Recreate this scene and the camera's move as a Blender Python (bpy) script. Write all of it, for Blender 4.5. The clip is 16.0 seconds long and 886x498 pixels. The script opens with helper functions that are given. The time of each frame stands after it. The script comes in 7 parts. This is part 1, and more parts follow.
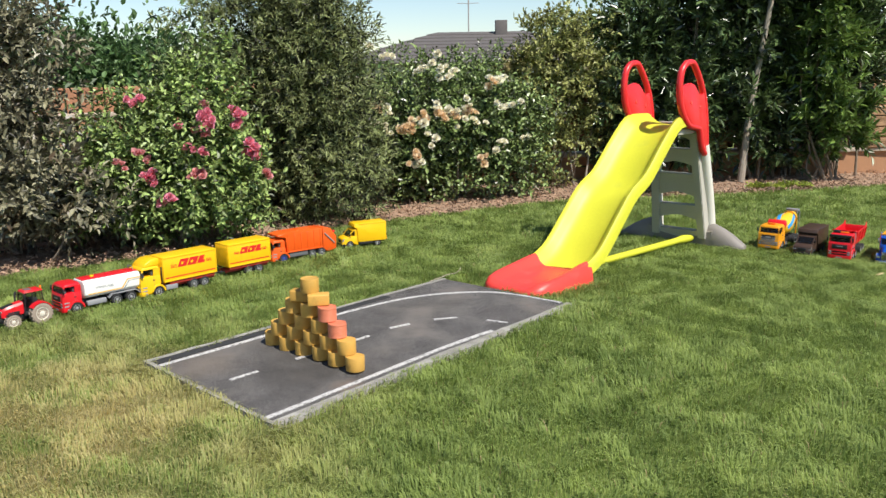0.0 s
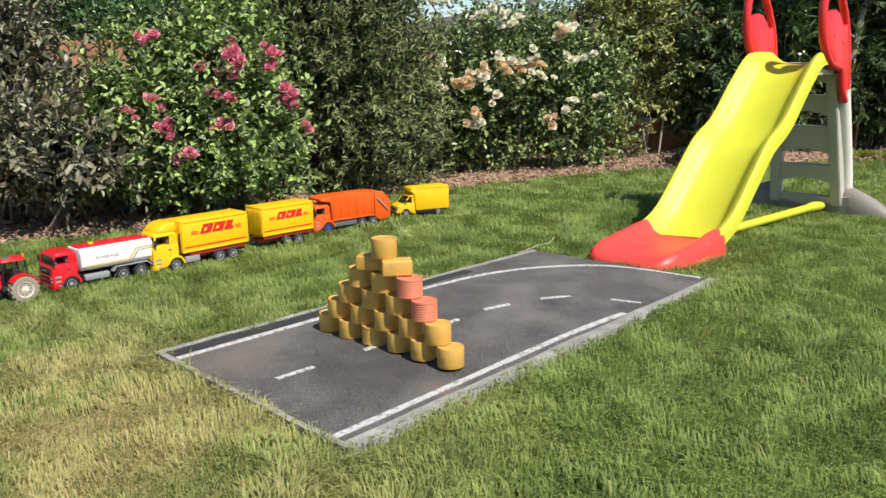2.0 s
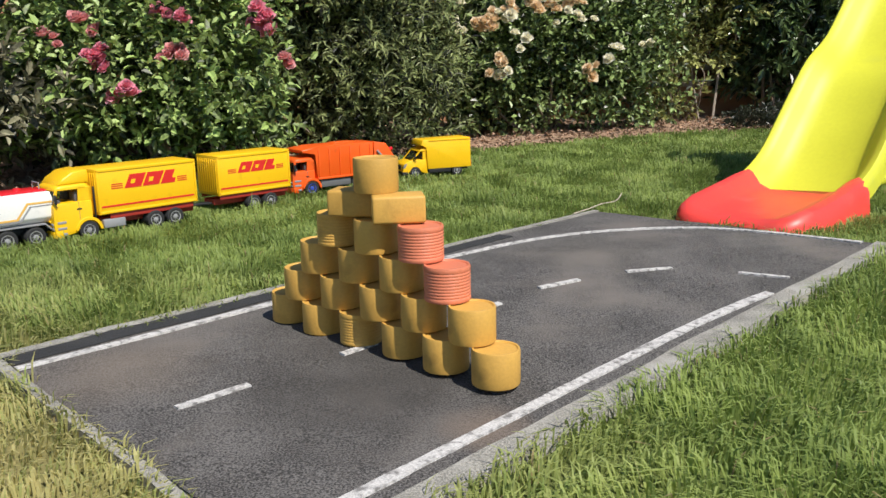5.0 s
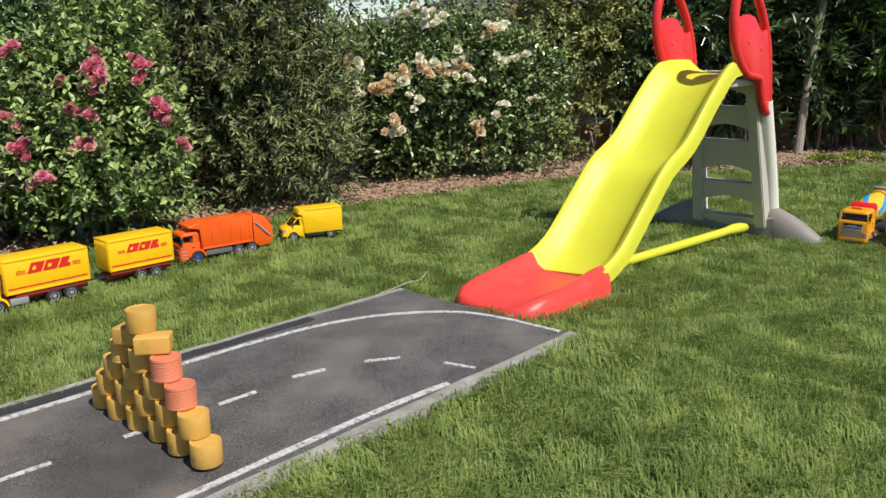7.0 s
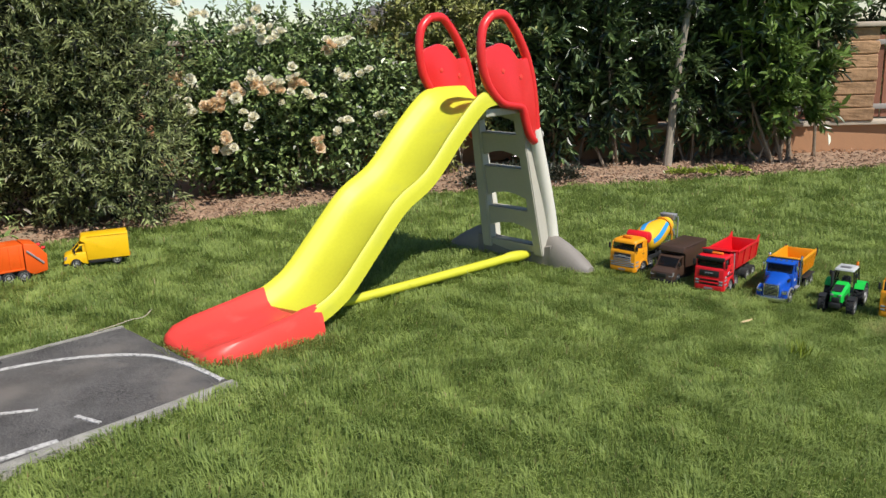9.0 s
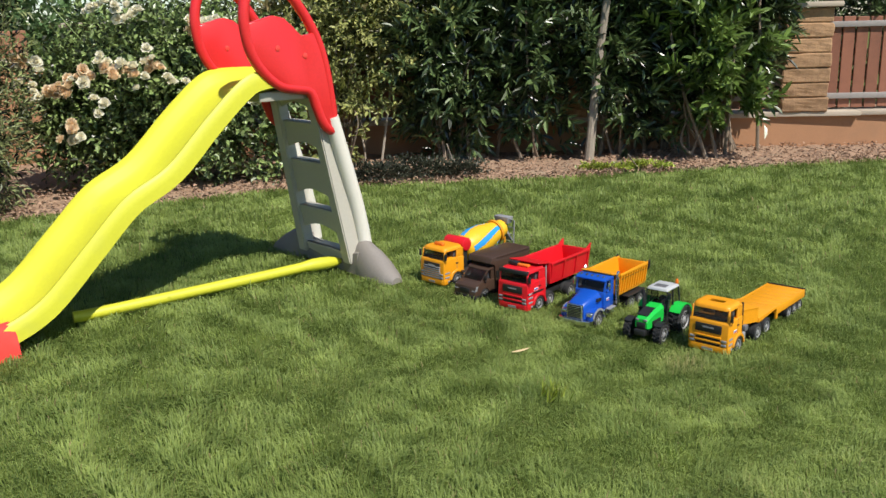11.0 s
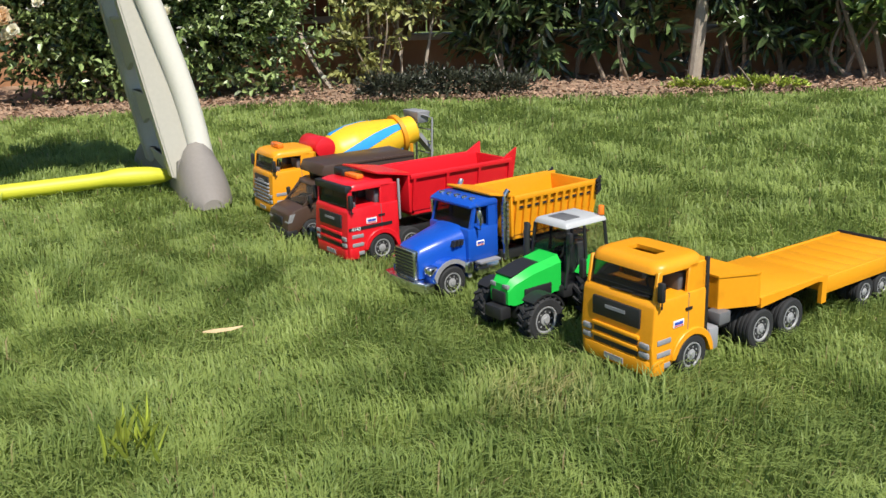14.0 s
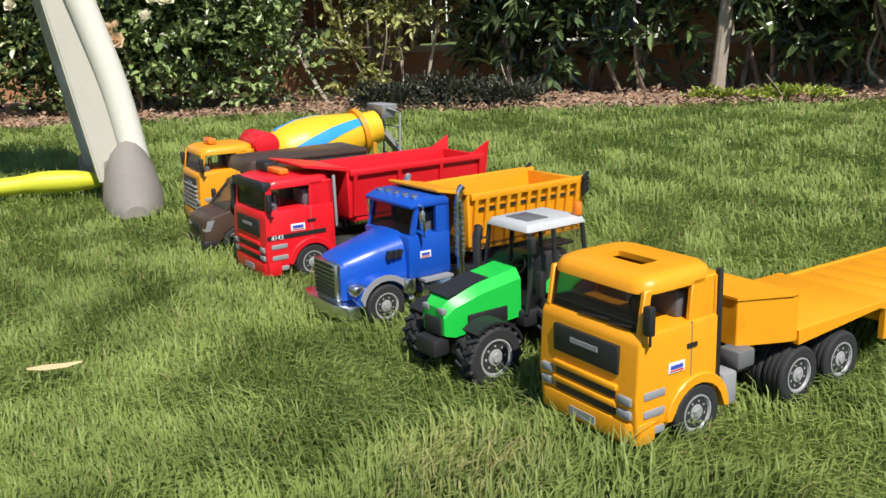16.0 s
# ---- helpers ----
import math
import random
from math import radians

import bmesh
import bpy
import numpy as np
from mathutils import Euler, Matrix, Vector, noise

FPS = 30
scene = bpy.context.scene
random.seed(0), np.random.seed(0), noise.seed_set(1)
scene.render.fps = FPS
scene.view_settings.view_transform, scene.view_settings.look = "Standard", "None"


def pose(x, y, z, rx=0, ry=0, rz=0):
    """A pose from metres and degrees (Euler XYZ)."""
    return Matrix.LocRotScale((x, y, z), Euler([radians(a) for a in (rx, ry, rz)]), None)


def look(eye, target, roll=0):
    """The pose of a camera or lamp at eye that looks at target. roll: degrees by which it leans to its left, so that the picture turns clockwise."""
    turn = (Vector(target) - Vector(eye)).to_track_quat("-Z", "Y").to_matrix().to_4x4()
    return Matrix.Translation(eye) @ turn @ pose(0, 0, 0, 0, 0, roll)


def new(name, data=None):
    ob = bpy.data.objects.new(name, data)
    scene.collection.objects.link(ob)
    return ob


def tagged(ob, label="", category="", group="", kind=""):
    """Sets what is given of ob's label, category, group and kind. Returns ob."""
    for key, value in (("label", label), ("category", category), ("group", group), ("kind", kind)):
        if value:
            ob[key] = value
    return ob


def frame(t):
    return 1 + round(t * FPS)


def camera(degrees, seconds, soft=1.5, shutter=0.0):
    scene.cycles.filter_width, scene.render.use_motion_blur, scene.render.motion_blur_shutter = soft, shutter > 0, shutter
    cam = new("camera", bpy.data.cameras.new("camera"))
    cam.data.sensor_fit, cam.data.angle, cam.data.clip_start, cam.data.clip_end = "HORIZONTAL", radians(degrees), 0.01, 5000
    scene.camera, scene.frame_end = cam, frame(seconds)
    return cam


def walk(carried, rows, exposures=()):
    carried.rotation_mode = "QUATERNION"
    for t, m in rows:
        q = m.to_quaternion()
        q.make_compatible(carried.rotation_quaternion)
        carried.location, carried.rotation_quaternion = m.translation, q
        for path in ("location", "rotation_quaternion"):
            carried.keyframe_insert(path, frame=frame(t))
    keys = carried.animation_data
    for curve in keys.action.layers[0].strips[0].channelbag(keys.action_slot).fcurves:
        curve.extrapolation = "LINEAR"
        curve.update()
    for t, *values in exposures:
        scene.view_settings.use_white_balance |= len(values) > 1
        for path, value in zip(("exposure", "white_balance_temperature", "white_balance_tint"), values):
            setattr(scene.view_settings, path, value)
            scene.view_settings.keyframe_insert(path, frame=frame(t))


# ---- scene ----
cam = camera(53.7, 16.0, soft=1.5)
METRES, EYE, TILT, LEAN, TURN = 10.0, 1.5, -11.8, 0.92, 0.0
ROWS = [
    (0.0, 0.0, 0.0, 0.0, 0.0, 0.0, 0.0),
    (0.5, -0.0127, 0.0291, 0.0007, 0.18, -0.17, -0.03),
    (1.0, -0.0266, 0.0645, -0.0034, 0.46, -0.29, -0.06),
    (1.5, -0.0348, 0.0922, -0.009, 0.74, -0.37, -0.07),
    (2.0, -0.0413, 0.1281, -0.0168, 1.07, -0.43, -0.13),
    (2.5, -0.046, 0.159, -0.0198, 1.28, -0.48, -0.14),
    (3.0, -0.0506, 0.1961, -0.0229, 1.46, -0.53, -0.13),
    (3.2, -0.0523, 0.2106, -0.0242, 1.52, -0.55, -0.12),
    (5.3, -0.0480, 0.2695, -0.0330, 1.75, -0.60, 0.01),
    (5.5, -0.0434, 0.2651, -0.0291, 1.76, -0.74, 0.02),
    (6.0, -0.0203, 0.2364, -0.0163, 1.77, -1.13, 0.03),
    (6.5, 0.0062, 0.2103, -0.0051, 1.85, -1.47, 0.11),
    (7.0, 0.0364, 0.1796, 0.0114, 1.87, -1.6, 0.15),
    (7.5, 0.0641, 0.1612, 0.0199, 1.8, -1.66, 0.16),
    (8.0, 0.1002, 0.16, 0.0244, 1.88, -1.81, 0.21),
    (8.5, 0.1359, 0.1721, 0.0294, 2.04, -2.03, 0.22),
    (9.0, 0.1785, 0.1909, 0.0341, 2.22, -2.22, 0.21),
    (9.5, 0.2163, 0.2065, 0.0381, 2.34, -2.35, 0.21),
    (10.0, 0.2552, 0.2276, 0.0404, 2.52, -2.46, 0.16),
    (10.2, 0.2646, 0.2325, 0.0404, 2.68, -2.50, 0.12),
    (12.3, 0.3690, 0.3640, 0.0288, 12.05, -3.88, -1.60),
    (12.5, 0.3732, 0.3776, 0.0259, 13.28, -4.14, -1.75),
    (13.0, 0.3847, 0.4203, 0.0242, 15.81, -4.72, -2.1),
    (13.5, 0.3936, 0.4488, 0.0206, 17.15, -4.91, -2.26),
    (14.0, 0.3999, 0.4731, 0.0143, 18.05, -4.98, -2.39),
    (14.5, 0.3996, 0.4861, 0.0112, 18.64, -4.9, -2.52),
    (15.0, 0.4007, 0.499, 0.0096, 19.26, -4.56, -2.66),
    (15.5, 0.4014, 0.51, 0.0098, 19.59, -4.01, -2.71),
    (16.0, 0.4009, 0.5218, 0.0084, 19.73, -3.2, -2.74),
]
walk(cam, [(t, pose(0, 0, EYE, TILT, LEAN, TURN) @ pose(METRES * x, METRES * y, METRES * z, 90 + pitch, roll, yaw)) for t, x, y, z, yaw, pitch, roll in ROWS], ((0.0, 0.36), (3.0, 0.30), (5.5, 0.15), (9.5, 0.12), (12.5, 0.25), (16.0, 0.32)))

# ---- light ----
SUN_AZ = (0.66, -0.75)          # horizontal way to the sun
SUN_EL = 52.0
world = bpy.data.worlds.new("sky")
scene.world = world
world.use_nodes = True
wn = world.node_tree.nodes
sky = wn.new("ShaderNodeTexSky")
sky.sky_type, sky.sun_disc = "NISHITA", False
sky.sun_elevation = radians(SUN_EL)
sky.sun_rotation = math.atan2(SUN_AZ[0], SUN_AZ[1])
sky.air_density, sky.dust_density, sky.ozone_density, sky.altitude = 1.0, 0.1, 3.0, 600
wn["Background"].inputs["Strength"].default_value = 0.098
world.node_tree.links.new(sky.outputs["Color"], wn["Background"].inputs["Color"])
sun = new("sun", bpy.data.lights.new("sun", "SUN"))
sun.data.energy, sun.data.angle, sun.data.color = 5.0, radians(0.53), (1.0, 0.95, 0.87)
sun.matrix_world = look((0, 0, 0), (-SUN_AZ[0], -SUN_AZ[1], -math.tan(radians(SUN_EL)) * math.hypot(*SUN_AZ)))

# ---- materials ----
def rgb(c):
    return (c[0], c[1], c[2], 1.0)


def shade(c, k):
    return tuple(min(1.0, v * k) for v in c)


def mat(name, col, rough=0.5, vary=0.12, scale=30.0, fine=220.0, bump=0.0, metal=0.0, coat=0.0, island=0.0, obj=0.0, stain=None, stain_scale=3.0, stain_at=0.55, spec=0.5, thin=0.0, grain=1.0):
    """A surface with coarse and fine variation of its colour, roughness and relief."""
    m = bpy.data.materials.new(name)
    m.use_nodes = True
    nt = m.node_tree
    nodes, link = nt.nodes, nt.links.new
    p = nodes["Principled BSDF"]
    p.inputs["Metallic"].default_value = metal
    p.inputs["Specular IOR Level"].default_value = spec
    p.inputs["Coat Weight"].default_value = coat
    tc = nodes.new("ShaderNodeTexCoord")
    n1 = nodes.new("ShaderNodeTexNoise")
    n1.inputs["Scale"].default_value, n1.inputs["Detail"].default_value = scale, 4
    n2 = nodes.new("ShaderNodeTexNoise")
    n2.inputs["Scale"].default_value, n2.inputs["Detail"].default_value = fine, 2
    for n in (n1, n2):
        link(tc.outputs["Object"], n.inputs["Vector"])
    add = nodes.new("ShaderNodeMath")
    add.operation = "ADD"
    link(n1.outputs["Fac"], add.inputs[0])
    fine_out = n2.outputs["Fac"]
    if grain != 1.0:
        gr = nodes.new("ShaderNodeMath")
        gr.operation = "MULTIPLY_ADD"
        gr.inputs[1].default_value, gr.inputs[2].default_value = grain, 0.5 - 0.5 * grain
        link(fine_out, gr.inputs[0])
        fine_out = gr.outputs[0]
    link(fine_out, add.inputs[1])
    fac = add.outputs[0]
    if island or obj:
        src = nodes.new("ShaderNodeNewGeometry").outputs["Random Per Island"] if island else nodes.new("ShaderNodeObjectInfo").outputs["Random"]
        k = nodes.new("ShaderNodeMath")
        k.operation = "MULTIPLY_ADD"
        k.inputs[1].default_value, k.inputs[2].default_value = 2 * (island or obj), -(island or obj)
        link(src, k.inputs[0])
        a2 = nodes.new("ShaderNodeMath")
        a2.operation = "ADD"
        link(fac, a2.inputs[0])
        link(k.outputs[0], a2.inputs[1])
        fac = a2.outputs[0]
    ramp = nodes.new("ShaderNodeMapRange")
    ramp.inputs["From Min"].default_value, ramp.inputs["From Max"].default_value = 0.6, 1.4
    link(fac, ramp.inputs["Value"])
    mix = nodes.new("ShaderNodeMix")
    mix.data_type = "RGBA"
    mix.inputs["A"].default_value, mix.inputs["B"].default_value = rgb(shade(col, 1 - vary)), rgb(shade(col, 1 + vary))
    link(ramp.outputs["Result"], mix.inputs["Factor"])
    out = mix.outputs["Result"]
    if stain:
        n3 = nodes.new("ShaderNodeTexNoise")
        n3.inputs["Scale"].default_value, n3.inputs["Detail"].default_value = stain_scale, 6
        link(tc.outputs["Object"], n3.inputs["Vector"])
        sr = nodes.new("ShaderNodeMapRange")
        sr.inputs["From Min"].default_value, sr.inputs["From Max"].default_value = stain_at, stain_at + 0.16
        link(n3.outputs["Fac"], sr.inputs["Value"])
        sm = nodes.new("ShaderNodeMix")
        sm.data_type = "RGBA"
        sm.inputs["B"].default_value = rgb(stain)
        link(sr.outputs["Result"], sm.inputs["Factor"])
        link(out, sm.inputs["A"])
        out = sm.outputs["Result"]
    link(out, p.inputs["Base Color"])
    rr = nodes.new("ShaderNodeMapRange")
    rr.inputs["To Min"].default_value, rr.inputs["To Max"].default_value = max(0.02, rough - 0.08), min(1.0, rough + 0.08)
    link(n1.outputs["Fac"], rr.inputs["Value"])
    link(rr.outputs["Result"], p.inputs["Roughness"])
    if bump:
        b = nodes.new("ShaderNodeBump")
        b.inputs["Strength"].default_value, b.inputs["Distance"].default_value = bump, 0.004
        link(add.outputs[0], b.inputs["Height"])
        link(b.outputs["Normal"], p.inputs["Normal"])
    if thin:
        tr = nodes.new("ShaderNodeBsdfTranslucent")
        link(out, tr.inputs["Color"])
        ms = nodes.new("ShaderNodeMixShader")
        ms.inputs[0].default_value = thin
        link(p.outputs[0], ms.inputs[1])
        link(tr.outputs[0], ms.inputs[2])
        link(ms.outputs[0], nodes["Material Output"].inputs["Surface"])
    return m


def glass(name, col=(0.5, 0.5, 0.5), clear=0.6):
    m = bpy.data.materials.new(name)
    m.use_nodes = True
    nodes, link = m.node_tree.nodes, m.node_tree.links.new
    p = nodes["Principled BSDF"]
    p.inputs["Base Color"].default_value = (0.02, 0.02, 0.022, 1)
    p.inputs["Roughness"].default_value = 0.08
    t = nodes.new("ShaderNodeBsdfTransparent")
    t.inputs["Color"].default_value = rgb(col)
    ms = nodes.new("ShaderNodeMixShader")
    ms.inputs[0].default_value = clear
    link(p.outputs[0], ms.inputs[1])
    link(t.outputs[0], ms.inputs[2])
    link(ms.outputs[0], nodes["Material Output"].inputs["Surface"])
    return m


M = {}
M["soil"] = mat("soil", (0.33, 0.215, 0.14), 0.95, 0.45, 9, 60, 0.9, stain=(0.34, 0.25, 0.17), stain_scale=5, stain_at=0.52)
M["bark_mulch"] = mat("bark_mulch", (0.33, 0.215, 0.145), 0.9, 0.3, 30, 150, 0.3, island=0.8)
M["chute_yellow"] = mat("chute_yellow", (0.60, 0.59, 0.035), 0.50, 0.05, 4, 60, 0.03, stain=(0.53, 0.53, 0.05), stain_scale=5, stain_at=0.6)
M["slide_red"] = mat("slide_red", (0.72, 0.028, 0.03), 0.33, 0.06, 5, 80, 0.03)
M["nose_red"] = mat("nose_red", (0.78, 0.060, 0.045), 0.42, 0.07, 5, 80, 0.05, stain=(0.70, 0.09, 0.07), stain_scale=9, stain_at=0.58)
M["ladder_grey"] = mat("ladder_grey", (0.47, 0.445, 0.375), 0.5, 0.05, 5, 80, 0.04)
M["base_grey"] = mat("base_grey", (0.25, 0.225, 0.20), 0.55, 0.08, 7, 90, 0.06)
M["post_cream"] = mat("post_cream", (0.72, 0.69, 0.60), 0.45, 0.04, 6, 80, 0.03)
M["can_ochre"] = mat("can_ochre", (0.58, 0.33, 0.068), 0.6, 0.10, 14, 160, 0.10, obj=0.35, stain=(0.40, 0.22, 0.045), stain_scale=16, stain_at=0.58)
M["can_salmon"] = mat("can_salmon", (0.66, 0.20, 0.105), 0.5, 0.08, 14, 160, 0.1, obj=0.2)
M["asphalt"] = mat("asphalt", (0.096, 0.089, 0.084), 0.86, 0.75, 7, 260, 0.5, stain=(0.170, 0.150, 0.133), stain_scale=2.6, stain_at=0.53, grain=3.2)


def colour_patches(m, patches):
    """Soft-edged, ragged patches of colour on a material: (centre, radius, strength, colour)."""
    nodes, link = m.node_tree.nodes, m.node_tree.links.new
    p = nodes["Principled BSDF"]
    col = p.inputs["Base Color"].links[0].from_socket
    tc = nodes.new("ShaderNodeTexCoord")
    rag = nodes.new("ShaderNodeTexNoise")
    rag.inputs["Scale"].default_value, rag.inputs["Detail"].default_value = 9, 5
    link(tc.outputs["Object"], rag.inputs["Vector"])
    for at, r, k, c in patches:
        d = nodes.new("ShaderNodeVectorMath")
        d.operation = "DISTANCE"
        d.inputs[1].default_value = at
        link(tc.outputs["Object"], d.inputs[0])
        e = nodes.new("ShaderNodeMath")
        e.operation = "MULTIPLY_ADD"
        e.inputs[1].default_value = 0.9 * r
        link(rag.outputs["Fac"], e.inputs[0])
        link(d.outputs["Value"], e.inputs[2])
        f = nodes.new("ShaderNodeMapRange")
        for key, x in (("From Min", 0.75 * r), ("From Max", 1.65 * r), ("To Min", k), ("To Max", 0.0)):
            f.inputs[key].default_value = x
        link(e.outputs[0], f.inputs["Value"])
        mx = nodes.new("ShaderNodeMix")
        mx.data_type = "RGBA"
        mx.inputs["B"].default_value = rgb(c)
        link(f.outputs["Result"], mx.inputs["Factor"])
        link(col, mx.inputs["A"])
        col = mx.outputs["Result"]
    link(col, p.inputs["Base Color"])


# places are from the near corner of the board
# two dark patches by the cans, then three pale stains
colour_patches(M["asphalt"], (((0.06, 0.62, 0), 0.30, 0.62, (0.040, 0.036, 0.032)), ((-0.10, 0.95, 0), 0.20, 0.45, (0.045, 0.040, 0.036)), ((-0.52, 0.72, 0), 0.22, 0.45, (0.22, 0.175, 0.135)), ((0.28, 0.42, 0), 0.10, 0.5, (0.23, 0.165, 0.12)), ((0.62, 1.62, 0), 0.26, 0.35, (0.19, 0.165, 0.14))))
M["asphalt_dark"] = mat("asphalt_dark", (0.030, 0.030, 0.031), 0.85, 0.4, 12, 400, 0.6)
M["edge_grey"] = mat("edge_grey", (0.30, 0.285, 0.25), 0.9, 0.4, 12, 260, 0.6, grain=2.0, stain=(0.42, 0.40, 0.36), stain_scale=9, stain_at=0.5)
M["line_white"] = mat("line_white", (0.54, 0.52, 0.50), 0.8, 0.25, 25, 260, 0.3, stain=(0.20, 0.19, 0.18), stain_scale=60, stain_at=0.50, grain=2.0)
M["bark"] = mat("bark", (0.23, 0.18, 0.13), 0.9, 0.35, 25, 120, 0.8)
M["pale_bark"] = mat("pale_bark", (0.33, 0.28, 0.22), 0.85, 0.25, 18, 120, 0.6, stain=(0.27, 0.23, 0.18), stain_scale=14)
M["plaster_tan"] = mat("plaster_tan", (0.38, 0.20, 0.105), 0.9, 0.12, 5, 120, 0.4, stain=(0.31, 0.175, 0.10), stain_scale=2.5)
M["cap_stone"] = mat("cap_stone", (0.44, 0.37, 0.29), 0.85, 0.15, 8, 120, 0.4)
M["split_stone"] = mat("split_stone", (0.36, 0.215, 0.115), 0.9, 0.3, 22, 90, 1.0, obj=0.4)
M["fence_wood"] = mat("fence_wood", (0.25, 0.10, 0.058), 0.6, 0.25, 10, 120, 0.3, obj=0.3)
M["fence_wood_light"] = mat("fence_wood_light", (0.36, 0.17, 0.09), 0.65, 0.25, 10, 120, 0.3, obj=0.3)
M["rail_grey"] = mat("rail_grey", (0.34, 0.31, 0.29), 0.6, 0.15, 10, 120, 0.2)
M["roof_tile"] = mat("roof_tile", (0.115, 0.102, 0.095), 0.8, 0.15, 2, 12, 0.3)
M["house_wall"] = mat("house_wall", (0.55, 0.5, 0.43), 0.9, 0.08, 1, 10)


def leaf_mat(name, col, vary, rough=0.38, thr=0.2, sc=4.0, spec=0.5, stain=None):
    return mat(name, col, rough, vary, sc, 60, 0, island=0.55, spec=spec, thin=thr, stain=stain, stain_scale=2.2, stain_at=0.56)


M["rose_leaf"] = leaf_mat("rose_leaf", (0.225, 0.300, 0.092), 0.8, 0.46, 0.22, spec=0.5)
M["rose_leaf_dark"] = leaf_mat("rose_leaf_dark", (0.175, 0.232, 0.080), 0.85, 0.34, 0.2, spec=0.5)
M["olive_leaf"] = leaf_mat("olive_leaf", (0.200, 0.225, 0.095), 1.0, 0.45, 0.28)
M["gold_leaf"] = leaf_mat("gold_leaf", (0.280, 0.290, 0.095), 0.7, 0.5, 0.25, stain=(0.22, 0.165, 0.07))
M["laurel_leaf"] = leaf_mat("laurel_leaf", (0.074, 0.110, 0.038), 0.8, 0.30, 0.12, spec=0.6)
M["laurel_bright"] = leaf_mat("laurel_bright", (0.125, 0.190, 0.042), 0.5, 0.30, 0.2, spec=0.6)
M["dusk_leaf"] = leaf_mat("dusk_leaf", (0.200, 0.188, 0.118), 0.8, 0.42, 0.2, stain=(0.15, 0.10, 0.06))
M["tree_leaf"] = leaf_mat("tree_leaf", (0.095, 0.165, 0.055), 0.5, 0.5, 0.3)
M["cover_dark"] = leaf_mat("cover_dark", (0.055, 0.060, 0.038), 0.6)
M["cover_lime"] = leaf_mat("cover_lime", (0.30, 0.36, 0.05), 0.4)
M["petal_pink"] = mat("petal_pink", (0.96, 0.37, 0.47), 0.6, 0.2, 30, 120, 0, island=0.5, thin=0.45)
M["petal_faded"] = mat("petal_faded", (0.88, 0.42, 0.42), 0.7, 0.25, 30, 120, 0, island=0.5, thin=0.45)
M["petal_cream"] = mat("petal_cream", (0.93, 0.89, 0.74), 0.6, 0.08, 30, 120, 0, island=0.4, thin=0.4)
M["petal_peach"] = mat("petal_peach", (0.92, 0.74, 0.52), 0.6, 0.12, 30, 120, 0, island=0.4, thin=0.4)
M["straw"] = mat("straw", (0.55, 0.40, 0.22), 0.8, 0.2, 30, 200, 0.3)


